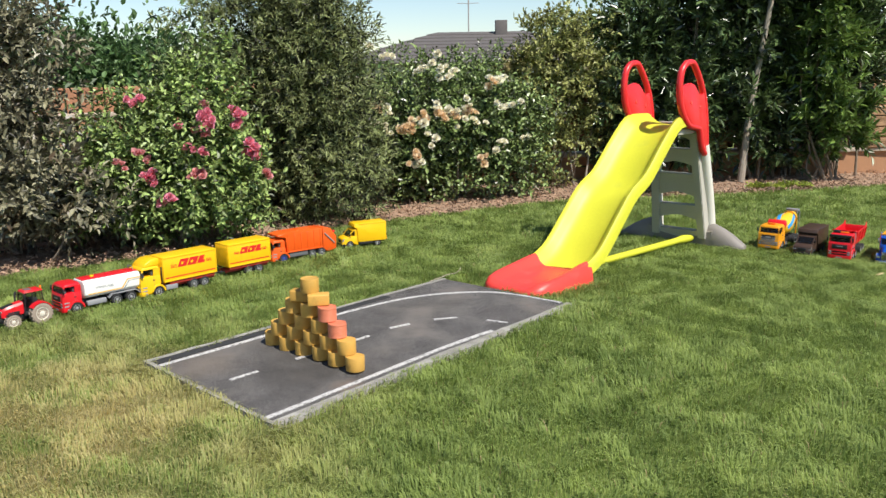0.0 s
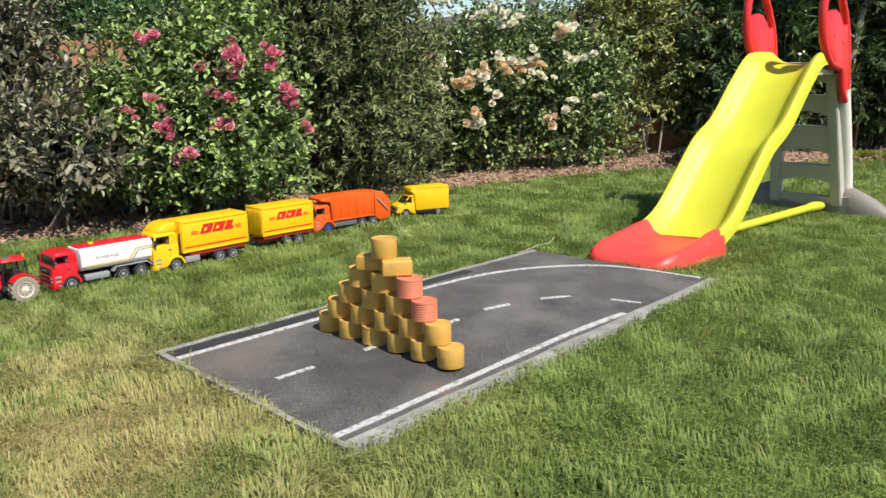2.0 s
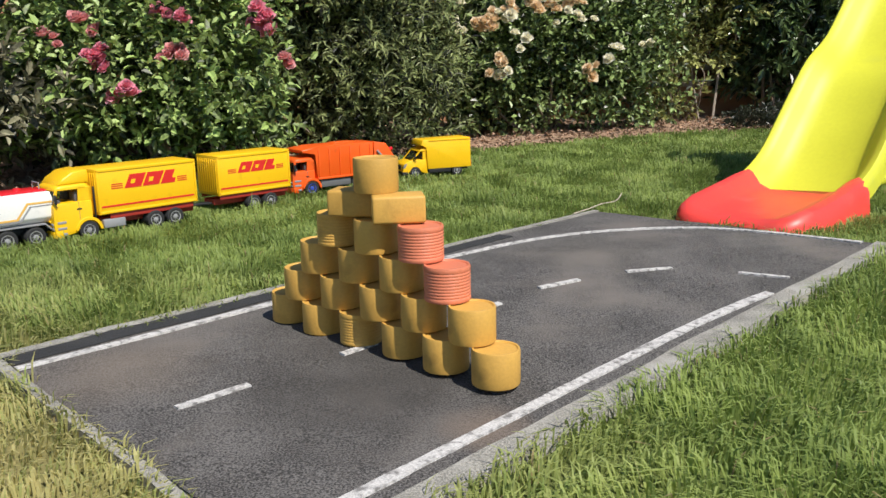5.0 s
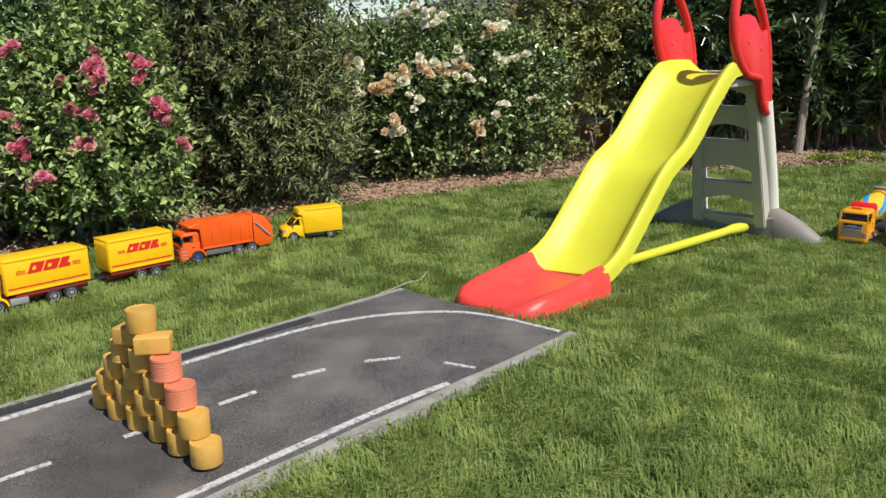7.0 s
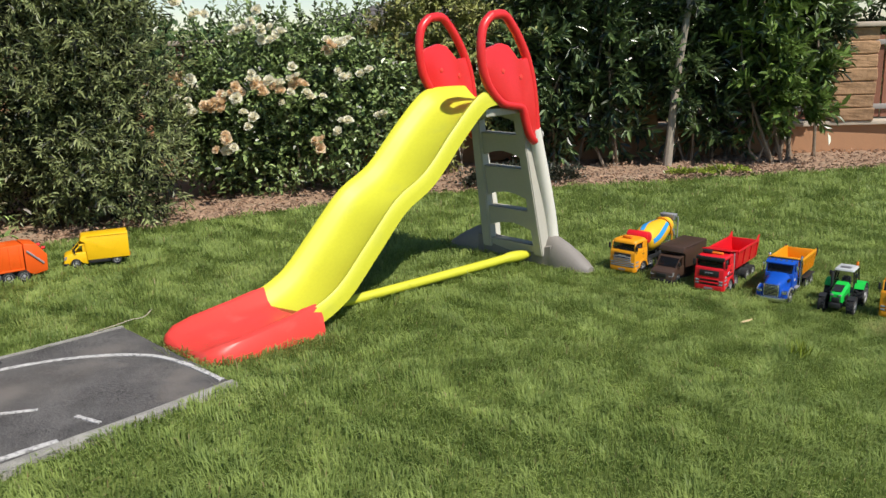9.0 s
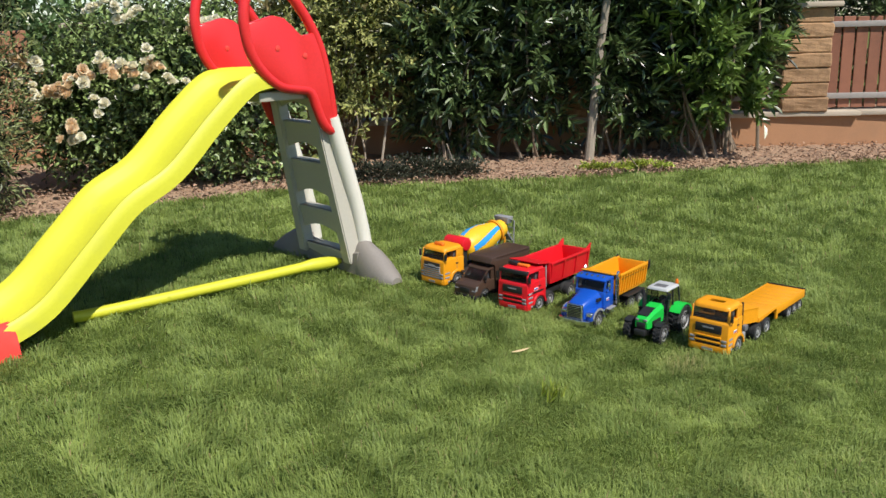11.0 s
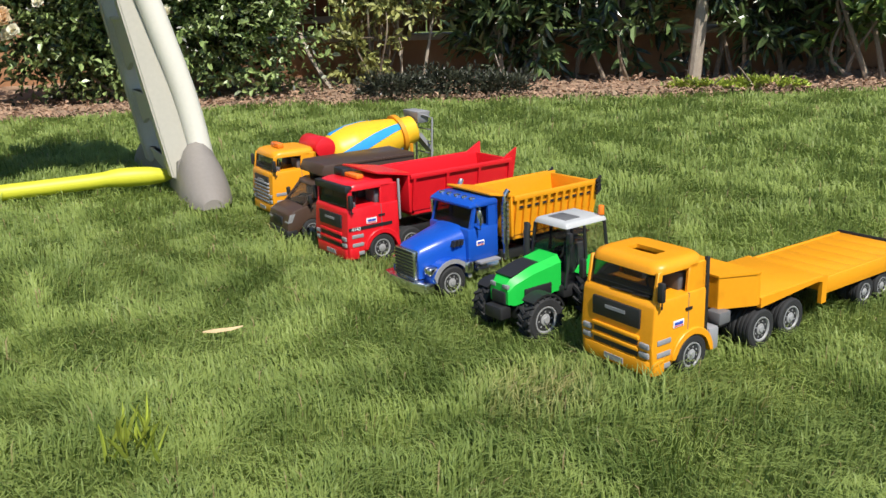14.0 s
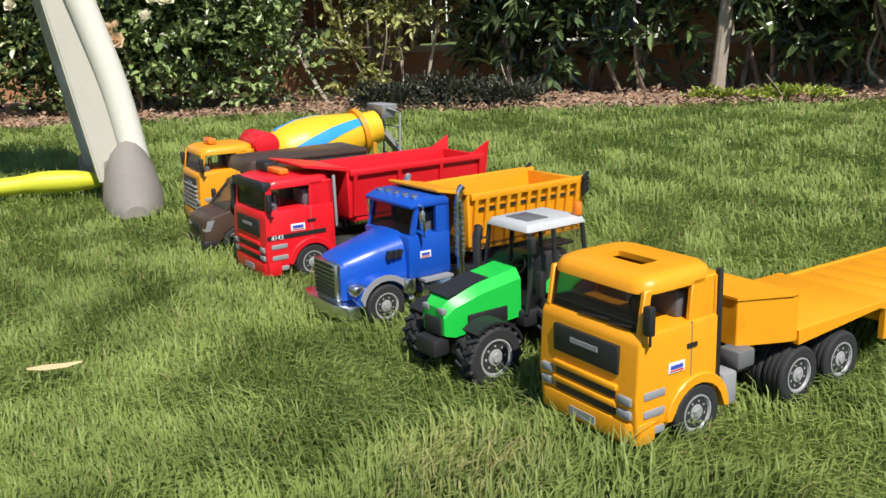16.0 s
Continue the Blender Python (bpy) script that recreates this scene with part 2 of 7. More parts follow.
def lawn_mat(name, thr, blade):
    """Green grass, with lighter streaks and a dry straw-coloured part."""
    m = bpy.data.materials.new(name)
    m.use_nodes = True
    nodes, link = m.node_tree.nodes, m.node_tree.links.new
    p = nodes["Principled BSDF"]
    p.inputs["Roughness"].default_value = 0.5 if blade else 0.95
    p.inputs["Specular IOR Level"].default_value = 0.35 if blade else 0.1
    tc = nodes.new("ShaderNodeTexCoord")

    def noise_of(scale, detail=3):
        n = nodes.new("ShaderNodeTexNoise")
        n.inputs["Scale"].default_value, n.inputs["Detail"].default_value = scale, detail
        link(tc.outputs["Object"], n.inputs["Vector"])
        return n.outputs["Fac"]

    def ranged(v, a, b, c=0.0, d=1.0):
        r = nodes.new("ShaderNodeMapRange")
        for k, x in (("From Min", a), ("From Max", b), ("To Min", c), ("To Max", d)):
            r.inputs[k].default_value = x
        link(v, r.inputs["Value"])
        return r.outputs["Result"]

    def op(kind, a, b):
        n = nodes.new("ShaderNodeMath")
        n.operation = kind
        for i, v in enumerate((a, b)):
            if isinstance(v, float):
                n.inputs[i].default_value = v
            else:
                link(v, n.inputs[i])
        return n.outputs[0]

    def mixed(f, a, b):
        n = nodes.new("ShaderNodeMix")
        n.data_type = "RGBA"
        link(f, n.inputs["Factor"])
        for key, v in (("A", a), ("B", b)):
            if isinstance(v, tuple):
                n.inputs[key].default_value = rgb(v)
            else:
                link(v, n.inputs[key])
        return n.outputs["Result"]

    # the ground takes the blade colours darkened, painting in shade between blades
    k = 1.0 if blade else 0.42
    if blade:
        rnd = nodes.new("ShaderNodeNewGeometry").outputs["Random Per Island"]
    else:
        rnd = noise_of(60)
    broad = op("ADD", op("MULTIPLY", ranged(noise_of(1.8), 0.30, 0.70, 0.12, 1.0), 0.32), op("MULTIPLY", ranged(noise_of(7.0), 0.34, 0.66), 0.36))
    f = op("ADD", broad, op("ADD", op("MULTIPLY", ranged(noise_of(24.0), 0.32, 0.68), 0.20), op("MULTIPLY", rnd, 0.18)))
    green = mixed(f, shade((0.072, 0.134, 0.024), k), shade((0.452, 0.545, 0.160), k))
    # the dry part of the lawn, round (-2.0, 3.6)
    sep = nodes.new("ShaderNodeVectorMath")
    sep.operation = "DISTANCE"
    sep.inputs[1].default_value = (-1.9, 3.5, 0)
    link(tc.outputs["Object"], sep.inputs[0])
    dry = op("MULTIPLY", ranged(sep.outputs["Value"], 0.5, 1.85, 1.0, 0.0), ranged(op("ADD", op("MULTIPLY", noise_of(1.7), 0.75), op("MULTIPLY", rnd, 0.25)), 0.36, 0.56))
    sep2 = nodes.new("ShaderNodeVectorMath")
    sep2.operation = "DISTANCE"
    sep2.inputs[1].default_value = (3.70, 5.97, 0)
    link(tc.outputs["Object"], sep2.inputs[0])
    dry = op("MAXIMUM", dry, op("MULTIPLY", ranged(sep2.outputs["Value"], 0.02, 0.13, 0.8, 0.0), ranged(rnd, 0.25, 0.9)))
    spots = op("MULTIPLY", ranged(noise_of(1.1, 5), 0.60, 0.74), ranged(rnd, 0.3, 0.9))
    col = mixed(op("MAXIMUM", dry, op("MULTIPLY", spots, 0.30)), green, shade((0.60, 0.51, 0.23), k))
    if blade:
        old = ranged(rnd, 0.985, 0.992)
        col = mixed(old, col, (0.40, 0.32, 0.16))
    link(col, p.inputs["Base Color"])
    if thr:
        t = nodes.new("ShaderNodeBsdfTranslucent")
        link(col, t.inputs["Color"])
        ms = nodes.new("ShaderNodeMixShader")
        ms.inputs[0].default_value = thr
        link(p.outputs[0], ms.inputs[1])
        link(t.outputs[0], ms.inputs[2])
        link(ms.outputs[0], nodes["Material Output"].inputs["Surface"])
    return m


M["grass_blade"] = lawn_mat("grass_blade", 0.42, True)
M["lawn_shaded"] = lawn_mat("lawn_shaded", 0.0, False)


# ---- mesh helpers ----
def part(name, bm, material, parent=None, label="", smooth=35):
    """Links a bmesh as one mesh object under a thing or a part."""
    me = bpy.data.meshes.new(name)
    bmesh.ops.recalc_face_normals(bm, faces=bm.faces)
    bm.to_mesh(me)
    bm.free()
    me.materials.append(M[material] if isinstance(material, str) else material)
    if smooth:
        me.polygons.foreach_set("use_smooth", [True] * len(me.polygons))
        me.set_sharp_from_angle(angle=radians(smooth))
    ob = new(name, me)
    ob.parent = parent
    if label:
        ob["label"] = label
    return ob


def thing(name, m, label, category, group="", kind=""):
    e = new(name)
    e.empty_display_size = 0.1
    e.matrix_world = m
    return tagged(e, label, category, group, kind)


def bx(bm, x0, x1, y0, y1, z0, z1, bev=0.0, seg=2, taper=None):
    """A box between two corners; taper (kx, ky) scales its top."""
    made = bmesh.ops.create_cube(bm, size=1.0)["verts"]
    for v in made:
        top = v.co.z > 0
        v.co.x = (x0 + x1) / 2 + v.co.x * (x1 - x0) * (taper[0] if taper and top else 1)
        v.co.y = (y0 + y1) / 2 + v.co.y * (y1 - y0) * (taper[1] if taper and top else 1)
        v.co.z = z0 if not top else z1
    if bev:
        edges = list({e for v in made for e in v.link_edges})
        bmesh.ops.bevel(bm, geom=edges, offset=bev, segments=seg, affect="EDGES", profile=0.5)
    return bm


def cyl(bm, a, b, r0, r1=None, seg=16, bev=0.0):
    """A round bar from a to b."""
    a, b = Vector(a), Vector(b)
    r1 = r0 if r1 is None else r1
    turn = (b - a).to_track_quat("Z", "Y").to_matrix().to_4x4()
    made = bmesh.ops.create_cone(bm, cap_ends=True, segments=seg, radius1=r0, radius2=r1, depth=(b - a).length, matrix=Matrix.Translation((a + b) / 2) @ turn)["verts"]
    if bev:
        caps = [e for v in made for e in v.link_edges if any(len(f.verts) > 4 for f in e.link_faces)]
        bmesh.ops.bevel(bm, geom=list(set(caps)), offset=bev, segments=2, affect="EDGES", profile=0.5)
    return bm


def prism(bm, pts, x0, x1, axis="x", bev=0.0, seg=2):
    """A flat outline, extruded along an axis: pts are (y, z) for x, (x, z) for y, (x, y) for z."""
    put = {"x": lambda p, d: (d, p[0], p[1]), "y": lambda p, d: (p[0], d, p[1]), "z": lambda p, d: (p[0], p[1], d)}[axis]
    low = [bm.verts.new(put(p, x0)) for p in pts]
    top = [bm.verts.new(put(p, x1)) for p in pts]
    n = len(pts)
    faces = [bm.faces.new(low[::-1]), bm.faces.new(top)]
    faces += [bm.faces.new((low[i], low[(i + 1) % n], top[(i + 1) % n], top[i])) for i in range(n)]
    if bev:
        bmesh.ops.bevel(bm, geom=list({e for f in faces for e in f.edges}), offset=bev, segments=seg, affect="EDGES", profile=0.5)
    return bm


def loft(bm, rings, cap=True, closed=True):
    """Skins a row of rings that have the same number of points."""
    made = [[bm.verts.new(p) for p in ring] for ring in rings]
    for a, b in zip(made, made[1:]):
        n = len(a)
        for i in range(n if closed else n - 1):
            bm.faces.new((a[i], a[(i + 1) % n], b[(i + 1) % n], b[i]))
    if cap:
        bm.faces.new(made[0][::-1])
        bm.faces.new(made[-1])
    return bm


def tube(bm, pts, r, seg=8, closed=False):
    """A round bar along a row of points; r may be a number or one for each point."""
    pts = [Vector(p) for p in pts]
    n = len(pts)
    rings, side = [], None
    for i, p in enumerate(pts):
        a = pts[(i - 1) % n] if closed or i else p
        b = pts[(i + 1) % n] if closed or i < n - 1 else p
        d = (b - a).normalized()
        if side is None:
            side = d.orthogonal().normalized()
        side = (side - d * side.dot(d)).normalized()
        up = d.cross(side)
        rr = r if isinstance(r, (int, float)) else r[i]
        rings.append([p + rr * (math.cos(2 * math.pi * k / seg) * side + math.sin(2 * math.pi * k / seg) * up) for k in range(seg)])
    if closed:
        # turn the last ring so that it meets the first
        best = min(range(seg), key=lambda k: (rings[0][0] - rings[-1][k]).length)
        rings.append(rings[0][-best:] + rings[0][:-best] if best else rings[0])
        return loft(bm, rings, cap=False)
    return loft(bm, rings)


def smooth_curve(pts, n):
    """Points along a Catmull-Rom curve through pts."""
    pts = [Vector(p) for p in pts]
    out = []
    for i in range(len(pts) - 1):
        p0, p1, p2, p3 = pts[max(i - 1, 0)], pts[i], pts[i + 1], pts[min(i + 2, len(pts) - 1)]
        for k in range(n):
            t = k / n
            out.append(0.5 * (2 * p1 + (p2 - p0) * t + (2 * p0 - 5 * p1 + 4 * p2 - p3) * t * t + (3 * p1 - p0 - 3 * p2 + p3) * t ** 3))
    return out + [pts[-1]]


def raw_mesh(name, verts, faces, material, parent=None, smooth=False):
    """A mesh out of arrays: verts (n, 3), faces (m, 3)."""
    me = bpy.data.meshes.new(name)
    nv, nf = len(verts), len(faces)
    me.vertices.add(nv)
    me.vertices.foreach_set("co", np.ascontiguousarray(verts, np.float32).ravel())
    me.loops.add(nf * 3)
    me.loops.foreach_set("vertex_index", np.ascontiguousarray(faces, np.int32).ravel())
    me.polygons.add(nf)
    me.polygons.foreach_set("loop_start", np.arange(0, nf * 3, 3, dtype=np.int32))
    me.polygons.foreach_set("use_smooth", np.full(nf, smooth))
    me.update(calc_edges=True)
    me.materials.append(M[material])
    ob = new(name, me)
    ob.parent = parent
    return ob


def leaves(name, P, D, U, length, width, material, parent=None, fold=0.2, droop=0.15, narrow=False):
    """Folded, pointed leaves at P, along D, with their upper side towards U."""
    D = D / np.linalg.norm(D, axis=1)[:, None]
    S = np.cross(D, U)
    S /= np.linalg.norm(S, axis=1)[:, None] + 1e-9
    N = np.cross(S, D)
    L, W = length[:, None], width[:, None]
    mid = P + D * L * 0.45
    if narrow:
        v = np.stack([P, mid + S * W / 2 + N * W * fold, P + D * L - N * L * droop, mid - S * W / 2 + N * W * fold], 1).reshape(-1, 3)
        i = np.arange(len(P))[:, None] * 4
        f = np.concatenate([i + [0, 1, 2], i + [0, 2, 3]], 1).reshape(-1, 3)
    else:
        q1, q2 = P + D * L * 0.28, P + D * L * 0.68 - N * L * droop * 0.45
        v = np.stack([P, q1 + S * W * 0.45 + N * W * fold, q2 + S * W * 0.40 + N * W * fold, P + D * L - N * L * droop, q2 - S * W * 0.40 + N * W * fold, q1 - S * W * 0.45 + N * W * fold], 1).reshape(-1, 3)
        i = np.arange(len(P))[:, None] * 6
        f = np.concatenate([i + [0, 1, 2], i + [0, 2, 3], i + [0, 3, 4], i + [0, 4, 5]], 1).reshape(-1, 3)
    return raw_mesh(name, v, f, material, parent)


def unit(rng, n):
    d = rng.normal(size=(n, 3))
    return d / np.linalg.norm(d, axis=1)[:, None]


def crown_points(rng, lobes, n, depth=0.5, rough=0.22):
    """Points and outward ways in and on the shell of a heap of lobes (x, y, z, rx, ry, rz), uneven at twig size."""
    lobes = np.array(lobes, float)
    w = (lobes[:, 3] * lobes[:, 4] * lobes[:, 5]) ** (2 / 3)
    pick = rng.choice(len(lobes), n, p=w / w.sum())
    d = unit(rng, n)
    # twigs: bundle the ways round some hundreds of spokes
    spokes = unit(rng, max(24, n // 60))
    near = rng.integers(0, len(spokes), n)
    d = d * 0.26 + spokes[near] * 1.0
    d /= np.linalg.norm(d, axis=1)[:, None]
    reach = 1 + rough * rng.normal(size=len(spokes))[near]
    rad = reach * (1 - depth * rng.random(n) ** 1.6)
    P = lobes[pick, :3] + d * rad[:, None] * lobes[pick, 3:]
    keep = P[:, 2] > 0.03
    return P[keep], d[keep]


def twigs_of(rng, P, d, twig, hang):
    """Leaves set round short twigs that grow outwards and up: their places, ways out, ways along and upper sides."""
    per, length, spread = twig
    n = len(P)
    T = d * 0.8 + 0.45 * rng.normal(size=(n, 3)) + np.array([0, 0, 0.45 - hang])
    T /= np.linalg.norm(T, axis=1)[:, None]
    A = np.cross(T, unit(rng, n))
    A /= np.linalg.norm(A, axis=1)[:, None] + 1e-9
    B = np.cross(T, A)
    s = np.tile((np.arange(per) + 0.6) / per, (n, 1)) + 0.04 * rng.normal(size=(n, per))
    ang = 2.4 * np.arange(per)[None, :] + 6.28 * rng.random((n, 1)) + 0.3 * rng.normal(size=(n, per))
    ln = length * (0.6 + 0.8 * rng.random((n, 1)))
    side = np.cos(ang)[:, :, None] * A[:, None, :] + np.sin(ang)[:, :, None] * B[:, None, :]
    open_ = (spread * (1.25 - 0.75 * s))[:, :, None]
    base = P[:, None, :] + T[:, None, :] * (s * ln)[:, :, None] - np.array([0, 0, 0.25]) * ((s * ln) ** 2)[:, :, None]
    D = T[:, None, :] * np.cos(open_) + side * np.sin(open_)
    U = T[:, None, :] * 0.6 + np.array([0, 0, 0.7]) + 0.25 * rng.normal(size=(n, per, 3))
    out = np.repeat(d[:, None, :], per, axis=1)
    base, D, U, out = (v.reshape(-1, 3) for v in (base, D, U, out))
    keep = base[:, 2] > 0.02
    return base[keep], out[keep], D[keep], U[keep]


def bush(name, lobes, n, leaf, material, label, category, at, seed, stems=6, hang=0.0, depth=0.6, rough=0.34, kind_m="bark", thick=0.018, twig=None):
    """A shrub: stems from its foot and a crown of single leaves, on twigs if twig (leaves on each, its length, their spread) is given. at: its foot. leaf: length and width."""
    rng = np.random.default_rng(seed)
    root = thing(name, Matrix.Translation(at), label, category)
    if twig:
        P, d, D, U = twigs_of(rng, *crown_points(rng, lobes, n // twig[0], depth, rough), twig, hang)
    else:
        P, d = crown_points(rng, lobes, n, depth, rough)
    m = len(P)
    if not twig:
        D = d + (0.4 if leaf[1] < 0.02 else 0.7) * rng.normal(size=(m, 3)) + np.array([0, 0, 0.25 - hang])
        U = d * 0.5 + np.array([0, 0, 1.0]) + 0.5 * rng.normal(size=(m, 3))
    s = 0.65 + 0.7 * rng.random(m)
    tagged(leaves("crown", P, D, U, leaf[0] * s, leaf[1] * s, material, root, narrow=leaf[1] < 0.02), kind="stuff")
    lo = np.array(lobes, float)
    for i in range(stems):
        q = lo[rng.integers(0, len(lo))]
        end = q[:3] + 0.5 * unit(rng, 1)[0] * q[3:]
        a = np.array([0.12 * rng.normal(), 0.08 * rng.normal(), 0.0])
        midp = (a + end) / 2 + 0.1 * rng.normal(size=3)
        pts = smooth_curve([a, midp, end], 5)
        part("stem", tube(bmesh.new(), pts, [thick * (1 - 0.75 * k / (len(pts) - 1)) for k in range(len(pts))], 6), kind_m, root)
    return root, P, d, rng

# ---- the setting ----
BED_EDGE = [(-9.0, 3.4), (-4.2, 5.75), (-3.2, 6.55), (-2.4, 7.05), (-1.6, 7.7), (-1.0, 8.35), (-0.4, 8.75), (0.4, 9.25), (1.0, 9.65), (1.9, 9.85), (2.9, 10.0), (3.9, 10.2), (4.9, 10.5), (6.1, 10.75), (9.0, 11.0), (14.0, 11.3)]


def edge_y(x):
    """Where the lawn ends and the bed begins."""
    xs, ys = zip(*BED_EDGE)
    return np.interp(x, xs, ys)


def lawn_z(x, y):
    """The gentle rise and fall of the lawn."""
    return 0.042 * np.exp(-((x - 0.75) ** 2 + (y - 5.1) ** 2) / 0.30) - 0.032 * np.exp(-((x + 0.7) ** 2 + (y - 3.3) ** 2) / 0.7) - 0.030 * np.exp(-((x - 3.9) ** 2 + (y - 6.2) ** 2) / 1.0)


def build_ground():
    xs = [-400, -60, -15] + [-6 + 0.2 * i for i in range(71)] + [15, 60, 400]
    ys = [-400, -60, -10] + [0.2 * i for i in range(61)] + [16, 25, 60, 600]
    bm = bmesh.new()
    rows = [[bm.verts.new((x, y, float(lawn_z(x, y)) - 0.02)) for y in ys] for x in xs]
    for i in range(len(xs) - 1):
        for j in range(len(ys) - 1):
            bm.faces.new((rows[i][j], rows[i + 1][j], rows[i + 1][j + 1], rows[i][j + 1]))
    tagged(part("ground", bm, "lawn_shaded", None, smooth=60), "green lawn ground reaching to the distance", "ground", kind="structure")
    # bed of bare soil behind the lawn, a little raised and lumpy
    bm = bmesh.new()
    nx, ny = 150, 22
    grid = []
    for i in range(nx):
        x = -9 + 23 * i / (nx - 1)
        col = []
        for j in range(ny):
            v = j / (ny - 1)
            y0 = float(edge_y(x)) + 0.05 * noise.noise((x * 3, 0, 0))
            y = y0 + v ** 1.5 * 5.0
            z = -0.03 + min(1, v * 6) * (0.035 + 0.03 * noise.noise((x * 4, y * 4, 0)) + 0.02 * noise.noise((x * 13, y * 13, 3)))
            col.append(bm.verts.new((x, y, z)))
        grid.append(col)
    for i in range(nx - 1):
        for j in range(ny - 1):
            bm.faces.new((grid[i][j], grid[i + 1][j], grid[i + 1][j + 1], grid[i][j + 1]))
    tagged(part("garden_bed", bm, "soil", None, smooth=60), "bare brown soil bed along the hedge", "soil bed", kind="structure")
    # bark chips and stones on the bed
    rng = np.random.default_rng(5)
    n = 9000
    x = rng.uniform(-4.5, 8.5, n)
    y = edge_y(x) - 0.03 + rng.random(n) ** 1.5 * 1.3
    P = np.stack([x, y, 0.008 + 0.03 * rng.random(n)], 1)
    D = unit(rng, n) * [1, 1, 0.35]
    ob = leaves("bark_chips", P, D, np.tile([0, 0, 1.0], (n, 1)) + 0.5 * rng.normal(size=(n, 3)), rng.uniform(0.015, 0.06, n), rng.uniform(0.01, 0.03, n), "bark_mulch", None, 0.3, 0.15, True)
    tagged(ob, "scattered brown bark chips on the soil", "bark chips", kind="stuff")


def build_wall():
    """Low rendered wall with a stone cap, rough stone pillars and a slatted fence between them."""
    line = lambda x: 11.72 + 0.04 * (x - 5.8)
    for k, (x0, x1) in enumerate(((-3.6, 14.0),)):
        bm = bmesh.new()
        prism(bm, [(x0, line(x0)), (x1, line(x1)), (x1, line(x1) + 0.3), (x0, line(x0) + 0.3)], -0.05, 0.30, "z")
        wall = tagged(part("garden_wall", bm, "plaster_tan", None, smooth=0), "low tan rendered garden wall", "wall", kind="structure")
        for x in np.arange(x0, x1 - 0.9, 1.0):
            bm = bmesh.new()
            bx(bm, x + 0.005, x + 0.995, line(x) - 0.035, line(x) + 0.34, 0.30, 0.345, 0.006)
            part("cap_stone", bm, "cap_stone", wall)
    rng = np.random.default_rng(3)
    stones = []
    for v in range(5):
        bm = bmesh.new()
        bx(bm, -0.225, 0.225, -0.19, 0.19, 0, 0.138, 0.012, 1)
        bmesh.ops.subdivide_edges(bm, edges=[e for e in bm.edges if e.calc_length() > 0.08], cuts=3, use_grid_fill=True)
        for w in bm.verts:
            q = Vector((w.co.x * 14 + v * 9, w.co.y * 14, w.co.z * 14))
            w.co += w.normal * 0.013 * noise.noise(q)
        stones.append(bm)
    meshes = []
    for bm in stones:
        bmesh.ops.recalc_face_normals(bm, faces=bm.faces)
        me = bpy.data.meshes.new("stone")
        bm.to_mesh(me)
        bm.free()
        me.materials.append(M["split_stone"])
        meshes.append(me)
    for x in (-1.2, 1.15, 3.5, 5.84, 8.3, 10.7):
        pil = thing("stone_pillar", Matrix.Translation((x, line(x) + 0.12, 0.345)), "rough split-stone pillar with flat cap on the garden wall", "pillar", "pillars of the garden wall")
        for k in range(7):
            ob = new("stone", meshes[int(rng.integers(0, 5))])
            ob.parent = pil
            ob.location = (rng.uniform(-0.006, 0.006), rng.uniform(-0.006, 0.006), k * 0.142)
            ob.rotation_euler = (0, 0, math.pi * int(rng.integers(0, 2)))
        bm = bmesh.new()
        bx(bm, -0.285, 0.285, -0.25, 0.25, 0.995, 1.045, 0.012)
        part("cap", bm, "cap_stone", pil)
    slat = None
    for x in (-1.2, 1.15, 3.5, 5.84, 8.3):
        x0, x1 = x + 0.245, x + (2.35 if x < 5 else 2.40) - 0.245
        fen = thing("slatted_fence", Matrix.Translation((x0, line(x0) + 0.14, 0.345)), "dark red-brown slatted wooden fence panel on a low wall", "fence", "fence panels between the pillars")
        for z in (0.11, 0.80):
            bm = bmesh.new()
            bx(bm, 0, x1 - x0, -0.045, -0.012, z, z + 0.055, 0.004)
            part("rail", bm, "rail_grey", fen, "grey rail")
        if slat is None:
            bm = bmesh.new()
            bx(bm, -0.055, 0.055, -0.01, 0.012, 0.02, 0.90, 0.004, 1)
            slat = part("slat", bm, "fence_wood", fen)
        n = int((x1 - x0) / 0.127)
        for i in range(n):
            ob = slat if slat.parent == fen and i == 0 else new("slat", slat.data)
            ob.parent = fen
            ob.location = (0.07 + i * 0.127, 0, 0.02 * noise.noise((x, i, 0)))
    # fence along the other side of the bed
    a, b = Vector((-5.9, 8.6)), Vector((-1.75, 11.4))
    u = (b - a).normalized()
    fen = thing("board_fence", Matrix.Translation((a.x, a.y, 0)) @ Matrix.Rotation(math.atan2(u.y, u.x), 4, "Z"), "weathered red-brown board fence with a grey ledge behind the roses", "fence")
    ln = (b - a).length
    bm = bmesh.new()
    bx(bm, 0, ln, 0, 0.2, -0.1, 1.0, 0.01)
    part("wall", bm, "plaster_tan", fen)
    bm = bmesh.new()
    bx(bm, 0, ln, -0.04, 0.24, 1.0, 1.05, 0.01)
    part("ledge", bm, "cap_stone", fen)
    bm = bmesh.new()
    bx(bm, -0.06, 0.06, 0.09, 0.115, 1.04, 1.33, 0.006, 1)
    first = part("board", bm, "fence_wood_light", fen)
    first.location = (0.08, 0, 0)
    for i in range(1, int(ln / 0.14)):
        ob = new("board", first.data)
        ob.parent = fen
        ob.location = (0.08 + i * 0.14, 0, 0.012 * noise.noise((i * 1.7, 0, 0)))


